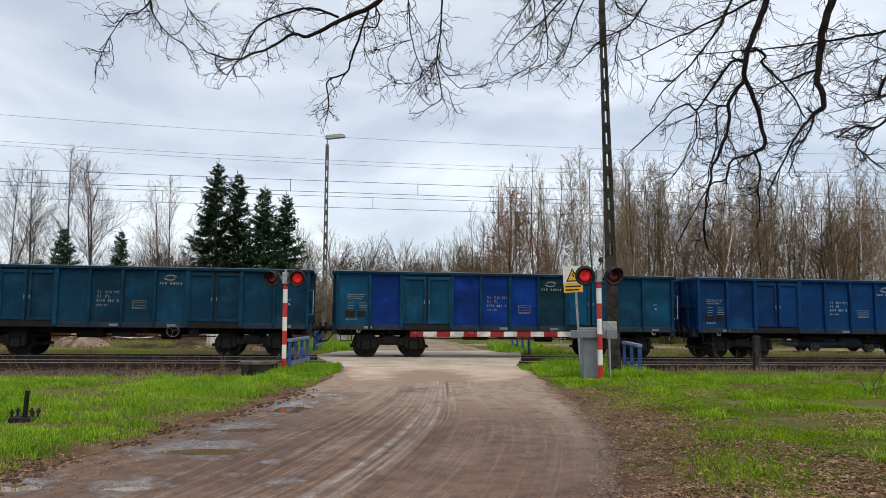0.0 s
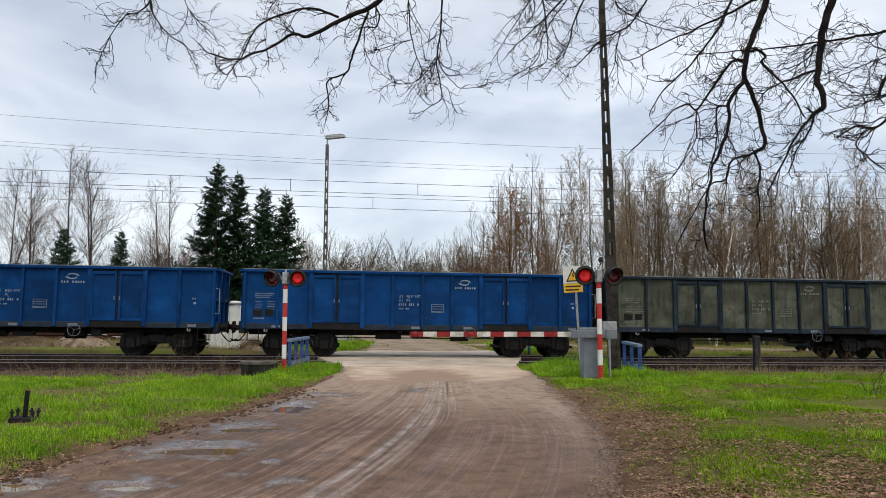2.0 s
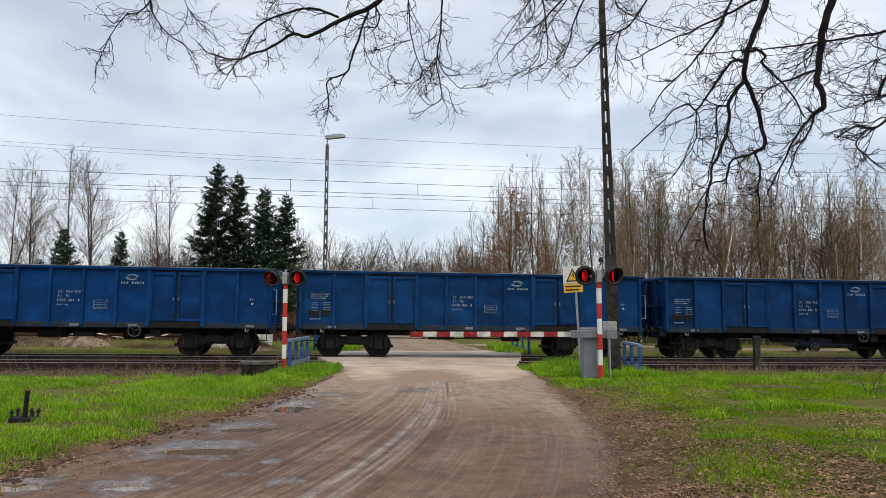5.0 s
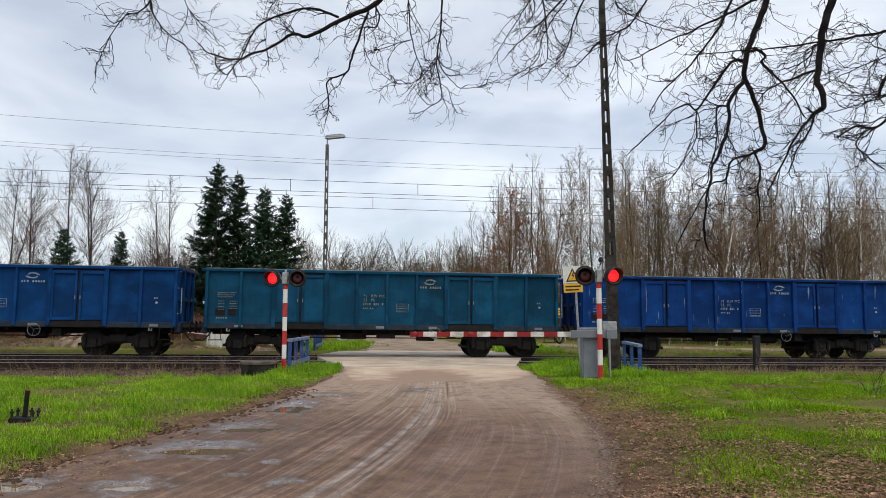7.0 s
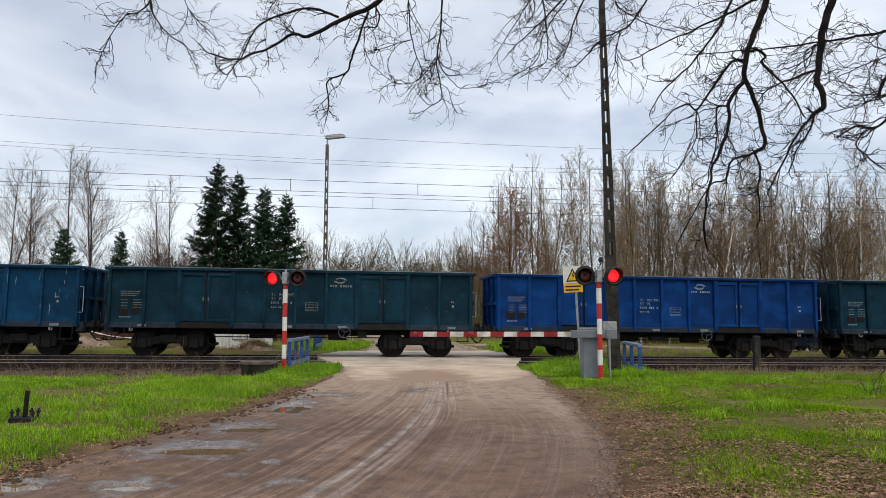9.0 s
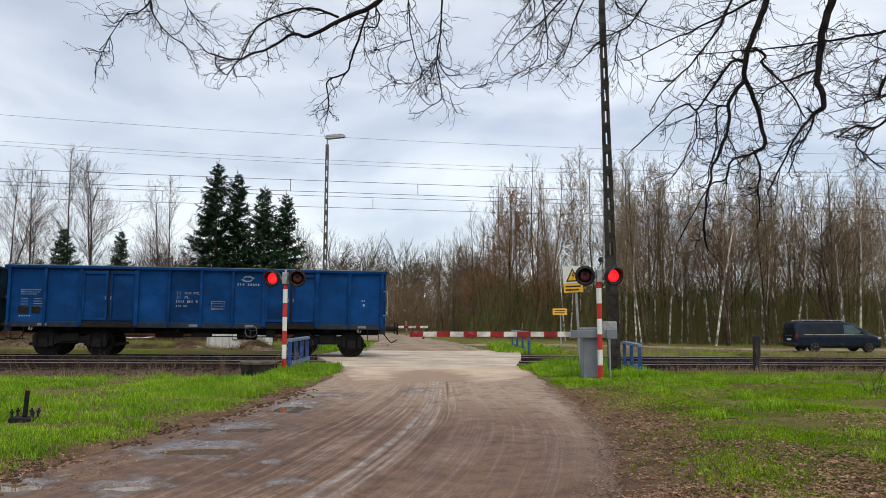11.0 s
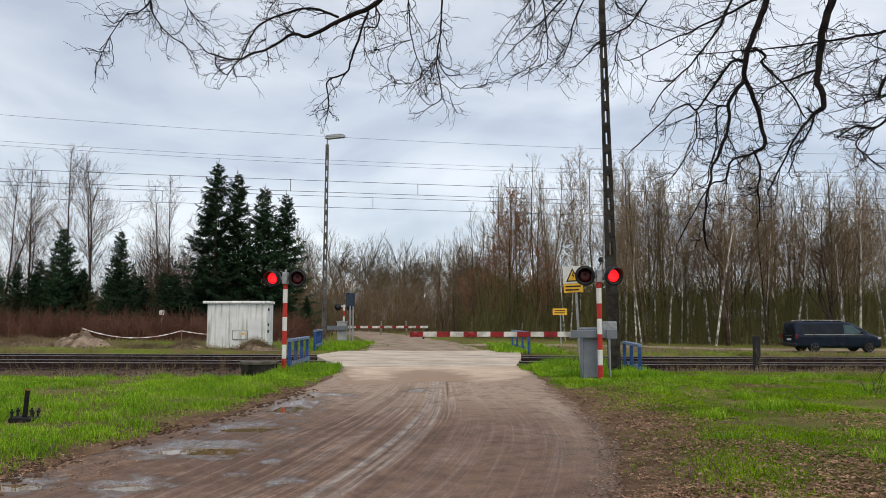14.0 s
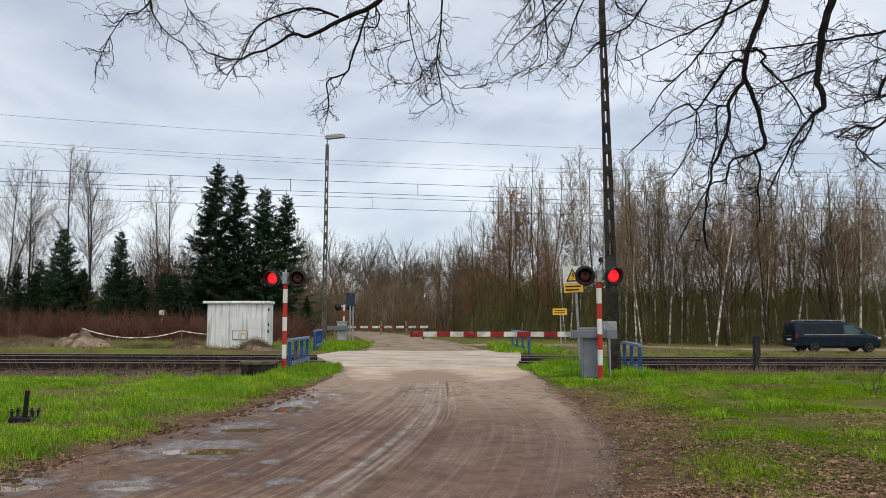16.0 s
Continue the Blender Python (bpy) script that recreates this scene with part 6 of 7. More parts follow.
def build_far_barrier():
    b = thing("far_crossing_barrier", pose(-6.68, 49.0, 0.18, 0, 0, 180), "lowered far barrier with pale grey cabinet", "level crossing barrier", "crossing barriers")
    part("cabinet", Mesh().box(-0.30, 0.32, -0.25, 0.25, -0.2, 1.22, 0.02), PALEBOX, b, "pale grey steel drive cabinet")
    part("cabinet_lid", Mesh().box(-0.34, 0.36, -0.29, 0.29, 1.22, 1.29, 0.02), PALEBOX, b)
    arm = part("arm", Mesh().box(-0.45, 0.95, 0.30, 0.42, 0.70, 0.98, 0.02), GREYBOX, b, "grey arm bracket")
    x = -0.45
    for i in range(13):
        w = 0.50 if i % 2 == 0 else 0.29
        part("arm_band", Mesh().box(x - w, x, 0.33, 0.39, 0.82, 0.97, 0.006), ARM_WHITE if i % 2 == 0 else ARM_RED, arm, "white band" if i % 2 == 0 else "dark red band")
        x -= w
    return b


build_far_barrier()
fs = thing("far_crossing_signal", pose(-6.75, 50.2, 0.18, 0, 0, 180), "red and white far crossing signal seen from behind", "crossing signal", "crossing signals")
for i in range(6):
    part("post_band", Mesh().ring([(0.07, i * 0.4 - (0.2 if i == 0 else 0)), (0.07, (i + 1) * 0.4)], 14), RED if i % 2 == 0 else WHITE, fs, "red band" if i % 2 == 0 else "white band")
part("bracket", Mesh().box(-0.36, 0.36, -0.06, 0.06, 2.25, 2.33, 0.01), WHITE, fs)
for s in (-1, 1):
    part("lamp_unit", Mesh().ring([(0.0, 0.22), (0.10, 0.20), (0.19, 0.14), (0.26, 0.0), (0.26, -0.06), (0.2, -0.28), (0.18, -0.28), (0.18, -0.05), (0.0, -0.04)], 22, "y", (s * 0.40, 0, 2.25)), BLACK, fs, "black round lamp housing", smooth=True)
NAVY = surface("dark_sign_back", (0.02, 0.03, 0.05), (0.035, 0.05, 0.075), 4, 0.5)
bs = thing("signal_board", pose(-6.05, 48.0, 0.15), "dark blue board on a grey steel post", "sign")
part("post", Mesh().ring([(0.05, -0.2), (0.05, 3.2)], 10), STEEL, bs)
part("board", Mesh().box(-0.28, 0.3, -0.05, -0.01, 2.28, 3.16, 0.01), NAVY, bs)
part("second_post", Mesh().box(0.14, 0.22, 0.1, 0.18, -0.2, 2.45), STEEL, bs)

FENCE_W = surface("pale_fence_post", (0.16, 0.145, 0.12), (0.28, 0.26, 0.22), 4, 0.85)
fp = thing("fence_post", pose(-8.5, 62, land(-8.5, 62)), "pale wooden fence post by the road", "fence post", "fence posts by the road")
part("stake", Mesh().box(-0.06, 0.06, -0.06, 0.06, -0.3, 1.25, 0.02), FENCE_W, fp)
for x, y in ((-5.2, 61.5), (-3.0, 61), (2.4, 60.5), (6.4, 60)):
    copy_thing(fp, pose(x, y, land(x, y), 0, 3 * math.sin(x * 7), 0))
stick = thing("leaning_stake", pose(-1.42, 52, land(-1.4, 52), 0, 22, 0), "dark leaning stake beside the far barrier", "stake")
part("stake", Mesh().box(-0.07, 0.07, -0.07, 0.07, -0.2, 1.0, 0.02), POLE, stick)

# ---- relay hut ----


def plaster_material():
    m = surface("stained_white_plaster", (0.66, 0.68, 0.67), (0.84, 0.85, 0.85), 1.7, 0.9, bump=0.3, fine=30, spread=0.35)
    n, l = m.node_tree.nodes, m.node_tree.links
    tc, mp, ns, rp, mx = n.new("ShaderNodeTexCoord"), n.new("ShaderNodeMapping"), n.new("ShaderNodeTexNoise"), n.new("ShaderNodeValToRGB"), n.new("ShaderNodeMix")
    mp.inputs["Scale"].default_value = (4.6, 4.6, 0.35)
    ns.inputs["Scale"].default_value, ns.inputs["Detail"].default_value = 1.6, 8.0
    rp.color_ramp.elements[0].position, rp.color_ramp.elements[1].position = 0.50, 0.68
    rp.color_ramp.elements[1].color = (0.6, 0.6, 0.6, 1)
    mx.data_type = "RGBA"
    mx.inputs[7].default_value = (0.22, 0.25, 0.17, 1)
    p = n["Principled BSDF"]
    src = p.inputs["Base Color"].links[0].from_socket
    l.new(tc.outputs["Object"], mp.inputs["Vector"])
    l.new(mp.outputs[0], ns.inputs["Vector"])
    l.new(ns.outputs["Fac"], rp.inputs["Fac"])
    l.new(rp.outputs["Color"], mx.inputs[0])
    l.new(src, mx.inputs[6])
    l.new(mx.outputs[2], p.inputs["Base Color"])
    return m


PLASTER = plaster_material()
hut = thing("relay_hut", pose(-9.48, 34.0, 0.22, 0, 0, 1), "small white plastered relay hut with green stains", "hut")
part("wall", Mesh().box(-1.38, 1.38, 0.0, 1.25, -0.3, 2.08, 0.02), PLASTER, hut)
part("roof_slab", Mesh().box(-1.58, 1.44, -0.12, 1.35, 2.08, 2.21, 0.03), PLASTER, hut, "pale flat concrete roof slab")
part("hatch_frame", Mesh().box(-0.22, 0.52, -0.03, 0.0, 0.42, 0.86, 0.008), CONCRETE, hut, "grey metal hatch")
part("hatch", Mesh().box(-0.17, 0.47, -0.045, -0.031, 0.47, 0.82, 0.006), PLASTER, hut)
part("hatch_label", Mesh().box(0.24, 0.36, -0.052, -0.046, 0.66, 0.76), YELLOW, hut, "small yellow label")
for z in (0.75, 1.05, 1.75):
    part("hinge", Mesh().box(1.38, 1.43, 0.06, 0.2, z, z + 0.14, 0.006), BLACK, hut, "black door hinge")
solid("cable_pit", Mesh().box(-0.45, 0.5, -0.4, 0.4, -0.25, 0.12, 0.03), CONCRETE, "low concrete cable pit beside the track", "cable pit", pose(-7.7, 32.6, 0.10))

# ---- concrete well near the signal ----
well = thing("concrete_well", pose(-4.92, 19.9, 0.1), "round dark concrete well with a worn lid", "well")
DARKCON = surface("mossy_dark_concrete", (0.014, 0.013, 0.011), (0.04, 0.037, 0.031), 4, 0.95, bump=0.5)
LID = surface("worn_concrete_lid", (0.075, 0.066, 0.054), (0.15, 0.132, 0.11), 4, 0.9, bump=0.4)
part("ring", Mesh().ring([(0.46, -0.3), (0.47, 0.0), (0.465, 0.30)], 30), DARKCON, well, smooth=False)
part("lid", Mesh().ring([(0.40, 0.30), (0.50, 0.31), (0.505, 0.37), (0.48, 0.385), (0.0, 0.39)], 30), LID, well, "weathered grey-brown concrete lid")

# ---- sawn-off post base with bolts, in the grass ----
pb = thing("old_post_base", pose(-6.02, 10.75, turf_height(-6.02, 10.75) + 0.01, 0, 3, 8), "rusty black steel post stub on a bolted plate", "post base")
part("plate", Mesh().box(-0.17, 0.17, -0.14, 0.14, -0.08, 0.05, 0.015), GRIME, pb)
part("stub", Mesh().ring([(0.035, 0.05), (0.032, 0.43)], 10), GRIME, pb)
part("stub_end", Mesh().ring([(0.032, 0.43), (0.03, 0.445)], 10), surface("fresh_rust", (0.25, 0.10, 0.04), (0.32, 0.15, 0.07), 20, 0.9), pb, "rusty sawn end")
for x, y in ((-0.14, -0.1), (0.14, -0.1), (-0.14, 0.1), (0.14, 0.1), (0.04, 0.12)):
    part("bolt", Mesh().ring([(0.018, 0.05), (0.018, 0.11), (0.032, 0.111), (0.032, 0.14), (0.014, 0.141), (0.014, 0.17)], 6), BLACK, pb, m=pose(x, y, 0))

# ---- marker post by the right-hand track ----
mp_ = thing("marker_post", pose(9.98, 23.6, land(9.98, 23.6) - 0.02, 0, 1, 6), "short black trackside marker post", "marker post")
part("stake", Mesh().box(-0.095, 0.095, -0.09, 0.09, -0.3, 1.06, 0.02), BLACK, mp_)

# ---- warning tape and heaps of earth behind the far track ----
TAPE = surface("red_white_tape", (0.62, 0.45, 0.42), (0.8, 0.78, 0.75), 3.0, 0.6, spread=0.1, bump=0)
tp = thing("warning_tape", pose(0, 0, 0), "sagging red and white warning tape", "warning tape")
for a, b, sag in (((-18.2, 37.2, 1.15), (-13.1, 37.0, 1.02), 0.42), ((-13.1, 37.0, 1.02), (-10.6, 35.6, 0.86), 0.06)):
    ms = Mesh()
    A, B = Vector(a), Vector(b)
    vs, fs_ = [], []
    for i in range(25):
        t = i / 24
        p = A.lerp(B, t) - Vector((0, 0, sag * 4 * t * (1 - t)))
        w = 0.03 * (0.7 + 0.3 * math.sin(i * 1.7))
        vs += [p + Vector((0, 0.012, w)), p - Vector((0, 0.0, w)), p + Vector((0, 0.016, w)), p + Vector((0, 0.004, -w))]
    for i in range(24):
        j = i * 4
        fs_ += [(j, j + 1, j + 5, j + 4), (j + 2, j + 6, j + 7, j + 3)]
    part("tape_length", ms.add(vs, fs_), TAPE, tp)
for x, y, h in ((-18.2, 37.2, 1.2), (-13.1, 37.0, 1.05)):
    part("stake", Mesh().tube([(x, y, 0), (x + 0.03, y, h)], 0.025, 6), STRAW, tp)
SOIL = surface("dug_sandy_earth", (0.115, 0.083, 0.060), (0.33, 0.25, 0.185), 2.4, 0.95, bump=0.8, fine=18)


def heap(x, y, rx, ry, h, seed, label):
    vs, fs_ = [], []
    nr, na = 9, 26
    for i in range(nr + 1):
        for k in range(na):
            a, r = 2 * math.pi * k / na, i / nr
            w = 1 + 0.3 * noise.noise(Vector((math.cos(a) * 1.4, math.sin(a) * 1.4, seed)))
            px, py = rx * r * w * math.cos(a), ry * r * w * math.sin(a)
            z = h * (1 - r ** 1.3) + 0.65 * h * noise.noise(Vector((px * 2.2, py * 2.2, seed * 3))) * (1 - r) + 0.12 * noise.noise(Vector((px * 9, py * 9, seed))) - 0.08 * r
            vs.append((px, py, z))
    for i in range(nr):
        for k in range(na):
            fs_.append((i * na + k, i * na + (k + 1) % na, (i + 1) * na + (k + 1) % na, (i + 1) * na + k))
    g = Mesh()
    g.v, g.f = vs, fs_
    solid("earth_mound", g, SOIL, label, "earth heap", pose(x, y, land(x, y)), "earth heaps", smooth=True)


heap(-16.9, 34.6, 1.7, 0.9, 0.66, 1, "heap of sandy earth beside the railway")
heap(-19.2, 34.2, 1.5, 0.8, 0.32, 2, "low grassy heap of earth beside the railway")
heap(-21.2, 34.6, 1.6, 0.9, 0.40, 5, "low straw-covered heap of earth")
heap(-8.4, 33.1, 1.0, 0.45, 0.36, 3, "heap of dug earth against the hut")
heap(-11.6, 33.6, 0.9, 0.6, 0.30, 4, "small earth heap beside the hut")

# clods and old straw over the heaps
rk = random.Random(23)
vs, fs_ = [], []
HEAPS = ((-16.9, 34.5, 1.6, 0.7, 0.58), (-19.2, 34.1, 1.5, 0.6, 0.28), (-21.2, 34.5, 1.6, 0.7, 0.36), (-8.4, 33.1, 1.1, 0.4, 0.32), (-11.6, 33.6, 1.0, 0.5, 0.26), (-13.6, 33.8, 1.2, 0.5, 0.0))
for _ in range(2600):
    hx, hy, rx, ry, hh = rk.choice(HEAPS)
    a, r = rk.uniform(0, 6.283), min(1.2, abs(rk.gauss(0, 0.55)))
    x, y = hx + rx * r * math.cos(a), hy + ry * r * math.sin(a)
    s = rk.uniform(0.02, 0.085)
    o = Vector((x, y, land(x, y) + max(0.0, hh * (1 - r ** 1.3)) * rk.uniform(0.75, 1.1)))
    k = len(vs)
    vs += [tuple(o + Vector((rk.uniform(-1, 1), rk.uniform(-1, 1), rk.uniform(-0.5, 0.9))) * s) for _ in range(4)]
    fs_ += [(k, k + 1, k + 2), (k, k + 3, k + 1), (k + 1, k + 3, k + 2), (k, k + 2, k + 3)]
me = bpy.data.meshes.new("earth_clods")
me.from_pydata(vs, [], fs_)
me.materials.append(SOIL)
tagged(new("earth_clods", me), "loose clods of dug earth", "earth", kind="stuff")
ms = Mesh()
for _ in range(5200):
    hx, hy, rx, ry, hh = rk.choice(HEAPS[1:6])
    a, r = rk.uniform(0, 6.283), min(1.3, abs(rk.gauss(0, 0.6)))
    x, y = hx + rx * r * math.cos(a), hy + ry * r * math.sin(a)
    twig(ms, (x, y, land(x, y) + max(0.0, hh * (1 - r ** 1.3))), (rk.gauss(0, 1), rk.gauss(0, 0.6), 0.55), rk.uniform(0.15, 0.42), 0.007, 0.003, rk, 2, 3, 0.3, -0.15)
solid("heap_straw", ms, STRAW, "matted dry straw over the earth heaps", "dry grass", kind="stuff")

sg = thing("small_white_sign", pose(-18.1, 47.5, 0.3), "small white number-less plate on a post", "sign")
part("post", Mesh().ring([(0.03, -0.2), (0.03, 1.6)], 8), STEEL, sg)
part("plate", Mesh().box(-0.16, 0.16, -0.05, -0.035, 1.55, 1.85, 0.004), WHITE, sg)

# ---- buildings seen through the trees ----
ROOFM = surface("grey_metal_roof", (0.15, 0.16, 0.17), (0.24, 0.25, 0.26), 1.5, 0.6)
BOARDS = surface("brown_board_wall", (0.05, 0.035, 0.028), (0.09, 0.06, 0.045), 2, 0.9)


def build_house(x, y, w, d, h, rise, wall, roof, name, label, windows):
    z = land(x, y)
    b = thing(name, pose(x, y, z), label, "building")
    part("wall", Mesh().box(-w / 2, w / 2, 0, d, -0.4, h), wall, b)
    part("roof", Mesh().prism([(-w / 2 - 0.3, h), (w / 2 + 0.3, h), (w / 2 + 0.3, h + 0.12), (-w / 2 - 0.3, h + 0.12)], -0.3, d + 0.3).add(
        [(-w / 2 - 0.3, -0.3, h + 0.12), (w / 2 + 0.3, -0.3, h + 0.12), (w / 2 + 0.3, d / 2, h + rise), (-w / 2 - 0.3, d / 2, h + rise), (-w / 2 - 0.3, d + 0.3, h + 0.12), (w / 2 + 0.3, d + 0.3, h + 0.12)],
        [(0, 1, 2, 3), (3, 2, 5, 4), (0, 3, 4), (1, 5, 2)]), roof, b)
    for i in range(windows):
        wx = -w / 2 + w * (i + 0.5) / windows
        wn_ = part("window", Mesh().box(wx - 0.5, wx + 0.5, -0.06, 0.0, 0.9, h - 0.4), WHITE, b)
        part("pane", Mesh().box(wx - 0.42, wx + 0.42, -0.075, -0.062, 1.0, h - 0.5), BLACK, wn_)


build_house(-42.5, 78, 8, 6, 2.6, 1.2, WHITE, ROOFM, "bungalow", "white bungalow hidden behind the conifers", 3)
build_house(32.0, 78, 5.5, 4, 2.0, 1.1, BOARDS, ROOFM, "shed", "dark shed with a grey roof in the wood", 1)
build_house(21.0, 79, 2.6, 3, 1.9, 0.5, WHITE, ROOFM, "garden_shed", "small pale shed among the trees", 1)

# ---- parked van ----
VANPAINT = surface("dark_blue_grey_car_paint", (0.005, 0.010, 0.022), (0.008, 0.015, 0.032), 3, 0.16, bump=0, spec=0.3)
ALLOY = surface("brake_dusted_alloy", (0.045, 0.046, 0.048), (0.085, 0.086, 0.090), 6, 0.5, metal=0.4, bump=0)
GLASS = surface("tinted_car_glass", (0.008, 0.011, 0.014), (0.012, 0.016, 0.02), 2, 0.05, bump=0)
GLASS_F = surface("front_door_glass", (0.05, 0.08, 0.09), (0.07, 0.11, 0.12), 2, 0.08, bump=0)
CHROME = surface("bright_trim", (0.6, 0.6, 0.6), (0.7, 0.7, 0.7), 5, 0.2, metal=1.0, bump=0)
TYRE = surface("tyre_rubber", (0.012, 0.012, 0.012), (0.02, 0.02, 0.02), 8, 0.9)
TAIL = surface("red_tail_lamp", (0.16, 0.008, 0.008), (0.24, 0.014, 0.014), 6, 0.2, bump=0)


def build_van(m):
    v = thing("parked_van", m, "dark blue-grey passenger van parked on the lane", "van")
    rows = []     # x, half width low, half width high, bottom, belt, roof
    prof = [(-2.57, 0.86, 0.74, 0.42, 1.02, 1.55), (-2.50, 0.94, 0.80, 0.33, 1.05, 1.77), (-2.30, 0.96, 0.82, 0.30, 1.06, 1.855), (-1.0, 0.965, 0.82, 0.28, 1.06, 1.89), (0.2, 0.965, 0.82, 0.28, 1.05, 1.87),
            (0.85, 0.965, 0.80, 0.28, 1.04, 1.775), (1.40, 0.96, 0.78, 0.28, 1.03, 1.46), (1.85, 0.955, 0.80, 0.28, 1.02, 1.18), (2.2, 0.93, 0.80, 0.28, 0.95, 1.06), (2.48, 0.84, 0.74, 0.30, 0.78, 0.92), (2.58, 0.70, 0.62, 0.36, 0.62, 0.72)]
    body = Mesh()
    k = 10
    for x, w0, w1, b, belt, roof in prof:
        ring = [(w0 * 0.9, b), (w0, b + 0.14), (w0, belt - 0.12), (w0 - 0.015, belt), (w1, roof - 0.12), (w1 - 0.12, roof)]
        ring = [(-a, c) for a, c in ring] + [(a, c) for a, c in ring[::-1]]
        k = len(ring)
        body.v += [(x, a, c) for a, c in ring]
    for i in range(len(prof) - 1):
        for j in range(k):
            body.f.append((i * k + j, i * k + (j + 1) % k, (i + 1) * k + (j + 1) % k, (i + 1) * k + j))
    body.f += [tuple(range(k)), tuple(range((len(prof) - 1) * k, len(prof) * k))[::-1]]
    part("body", body, VANPAINT, v, smooth=False)
    for s in (-1, 1):
        def pane(x0, x1, x2, x3, z0, z1, name, mat):
            # a slanted pane just outside the upper side
            def y(z):
                return s * (0.955 + (0.82 - 0.955) * (z - 1.06) / (1.76 - 1.06) + 0.012)
            o = [(x0, y(z0), z0), (x1, y(z0), z0), (x2, y(z1), z1), (x3, y(z1), z1)]
            part(name, Mesh().add(o + [(a, b - s * 0.02, c) for a, b, c in o], [(0, 1, 2, 3), (7, 6, 5, 4), (0, 4, 5, 1), (1, 5, 6, 2), (2, 6, 7, 3), (3, 7, 4, 0)]), mat, v)
        pane(-2.25, -1.15, -1.15, -2.2, 1.12, 1.68, "side_window", GLASS)
        pane(-1.10, 0.22, 0.18, -1.10, 1.12, 1.70, "side_window", GLASS)
        pane(0.30, 1.40, 0.80, 0.30, 1.12, 1.66, "front_door_window", GLASS_F)
        part("trim_strip", Mesh().box(-2.1, 1.4, s * 0.968 - 0.008, s * 0.968 + 0.008, 1.05, 1.085), CHROME, v, "bright window trim")
        part("roof_rail", Mesh().tube([(-2.1, s * 0.70, 1.88), (-1.9, s * 0.72, 1.93), (0.25, s * 0.72, 1.925), (0.45, s * 0.70, 1.86)], 0.022, 6), STEEL, v, "grey roof rail")
        part("mirror", Mesh().box(1.18, 1.34, s * 1.14 - 0.1, s * 1.14 + 0.1, 1.08, 1.28, 0.03), VANPAINT, v)
        part("tail_lamp", Mesh().box(-2.60, -2.47, s * 0.89 - 0.05, s * 0.89 + 0.058, 0.82, 1.10, 0.02), TAIL, v, "red tail lamp")
        part("headlamp", Mesh().box(2.28, 2.52, s * 0.76 - 0.13, s * 0.76 + 0.08, 0.78, 0.94, 0.03), CHROME, v, "clear headlamp")
        for x in (-1.5, 1.72):
            wh = part("wheel", Mesh().ring([(0.0, s * 0.74), (0.30, s * 0.72), (0.345, s * 0.76), (0.345, s * 0.93), (0.31, s * 0.965), (0.235, s * 0.96)], 24, "y"), TYRE, v, m=pose(x, 0, 0.345))
            rim = Mesh().ring([(0.22, s * 0.93), (0.235, s * 0.967), (0.20, s * 0.965), (0.19, s * 0.94)], 24, "y")
            for q in range(5):
                t = q * 2 * math.pi / 5
                rim.tube([(0.03 * math.cos(t), s * 0.955, 0.03 * math.sin(t)), (0.21 * math.cos(t), s * 0.96, 0.21 * math.sin(t))], 0.028, 5)
            part("rim", rim, ALLOY, wh, "dark dusty alloy rim")
    part("rear_window", Mesh().add([(-2.585, -0.72, 1.12), (-2.585, 0.72, 1.12), (-2.555, 0.66, 1.62), (-2.555, -0.66, 1.62), (-2.54, -0.72, 1.12), (-2.54, 0.72, 1.12), (-2.50, 0.66, 1.62), (-2.50, -0.66, 1.62)],
                                   [(0, 1, 2, 3), (7, 6, 5, 4), (0, 4, 5, 1), (1, 5, 6, 2), (2, 6, 7, 3), (3, 7, 4, 0)]), GLASS, v)
    part("rear_trim", Mesh().box(-2.61, -2.58, -0.45, 0.45, 0.98, 1.02), CHROME, v, "bright tailgate strip")
    part("rear_plate", Mesh().box(-2.60, -2.57, -0.26, 0.26, 0.72, 0.83), WHITE, v, "blank white plate")
    part("windscreen", Mesh().add([(1.84, -0.76, 1.20), (1.84, 0.76, 1.20), (0.90, 0.70, 1.77), (0.90, -0.70, 1.77), (1.80, -0.76, 1.16), (1.80, 0.76, 1.16), (0.86, 0.70, 1.73), (0.86, -0.70, 1.73)],
                                  [(0, 1, 2, 3), (7, 6, 5, 4), (0, 4, 5, 1), (1, 5, 6, 2), (2, 6, 7, 3), (3, 7, 4, 0)]), GLASS_F, v)
    part("bumper", Mesh().box(-2.63, -2.48, -0.9, 0.9, 0.36, 0.58, 0.04), BLACK, v)
    return v


VAN_AT = (23.75, 45.2)
build_van(pose(VAN_AT[0], VAN_AT[1], land(*VAN_AT) + 0.02, 0, 0, -1))

# ---- puddles ----


def water_material():
    m, n, l, p = nodes_of("muddy_puddle_water")
    p.inputs["Base Color"].default_value = (0.20, 0.135, 0.065, 1)
    p.inputs["Roughness"].default_value = 0.015
    p.inputs["IOR"].default_value = 1.4
    ns, bp, tc = n.new("ShaderNodeTexNoise"), n.new("ShaderNodeBump"), n.new("ShaderNodeTexCoord")
    ns.inputs["Scale"].default_value = 9.0
    bp.inputs["Strength"].default_value, bp.inputs["Distance"].default_value = 0.02, 0.01
    l.new(tc.outputs["Object"], ns.inputs["Vector"])
    l.new(ns.outputs["Fac"], bp.inputs["Height"])
    l.new(bp.outputs["Normal"], p.inputs["Normal"])
    return m


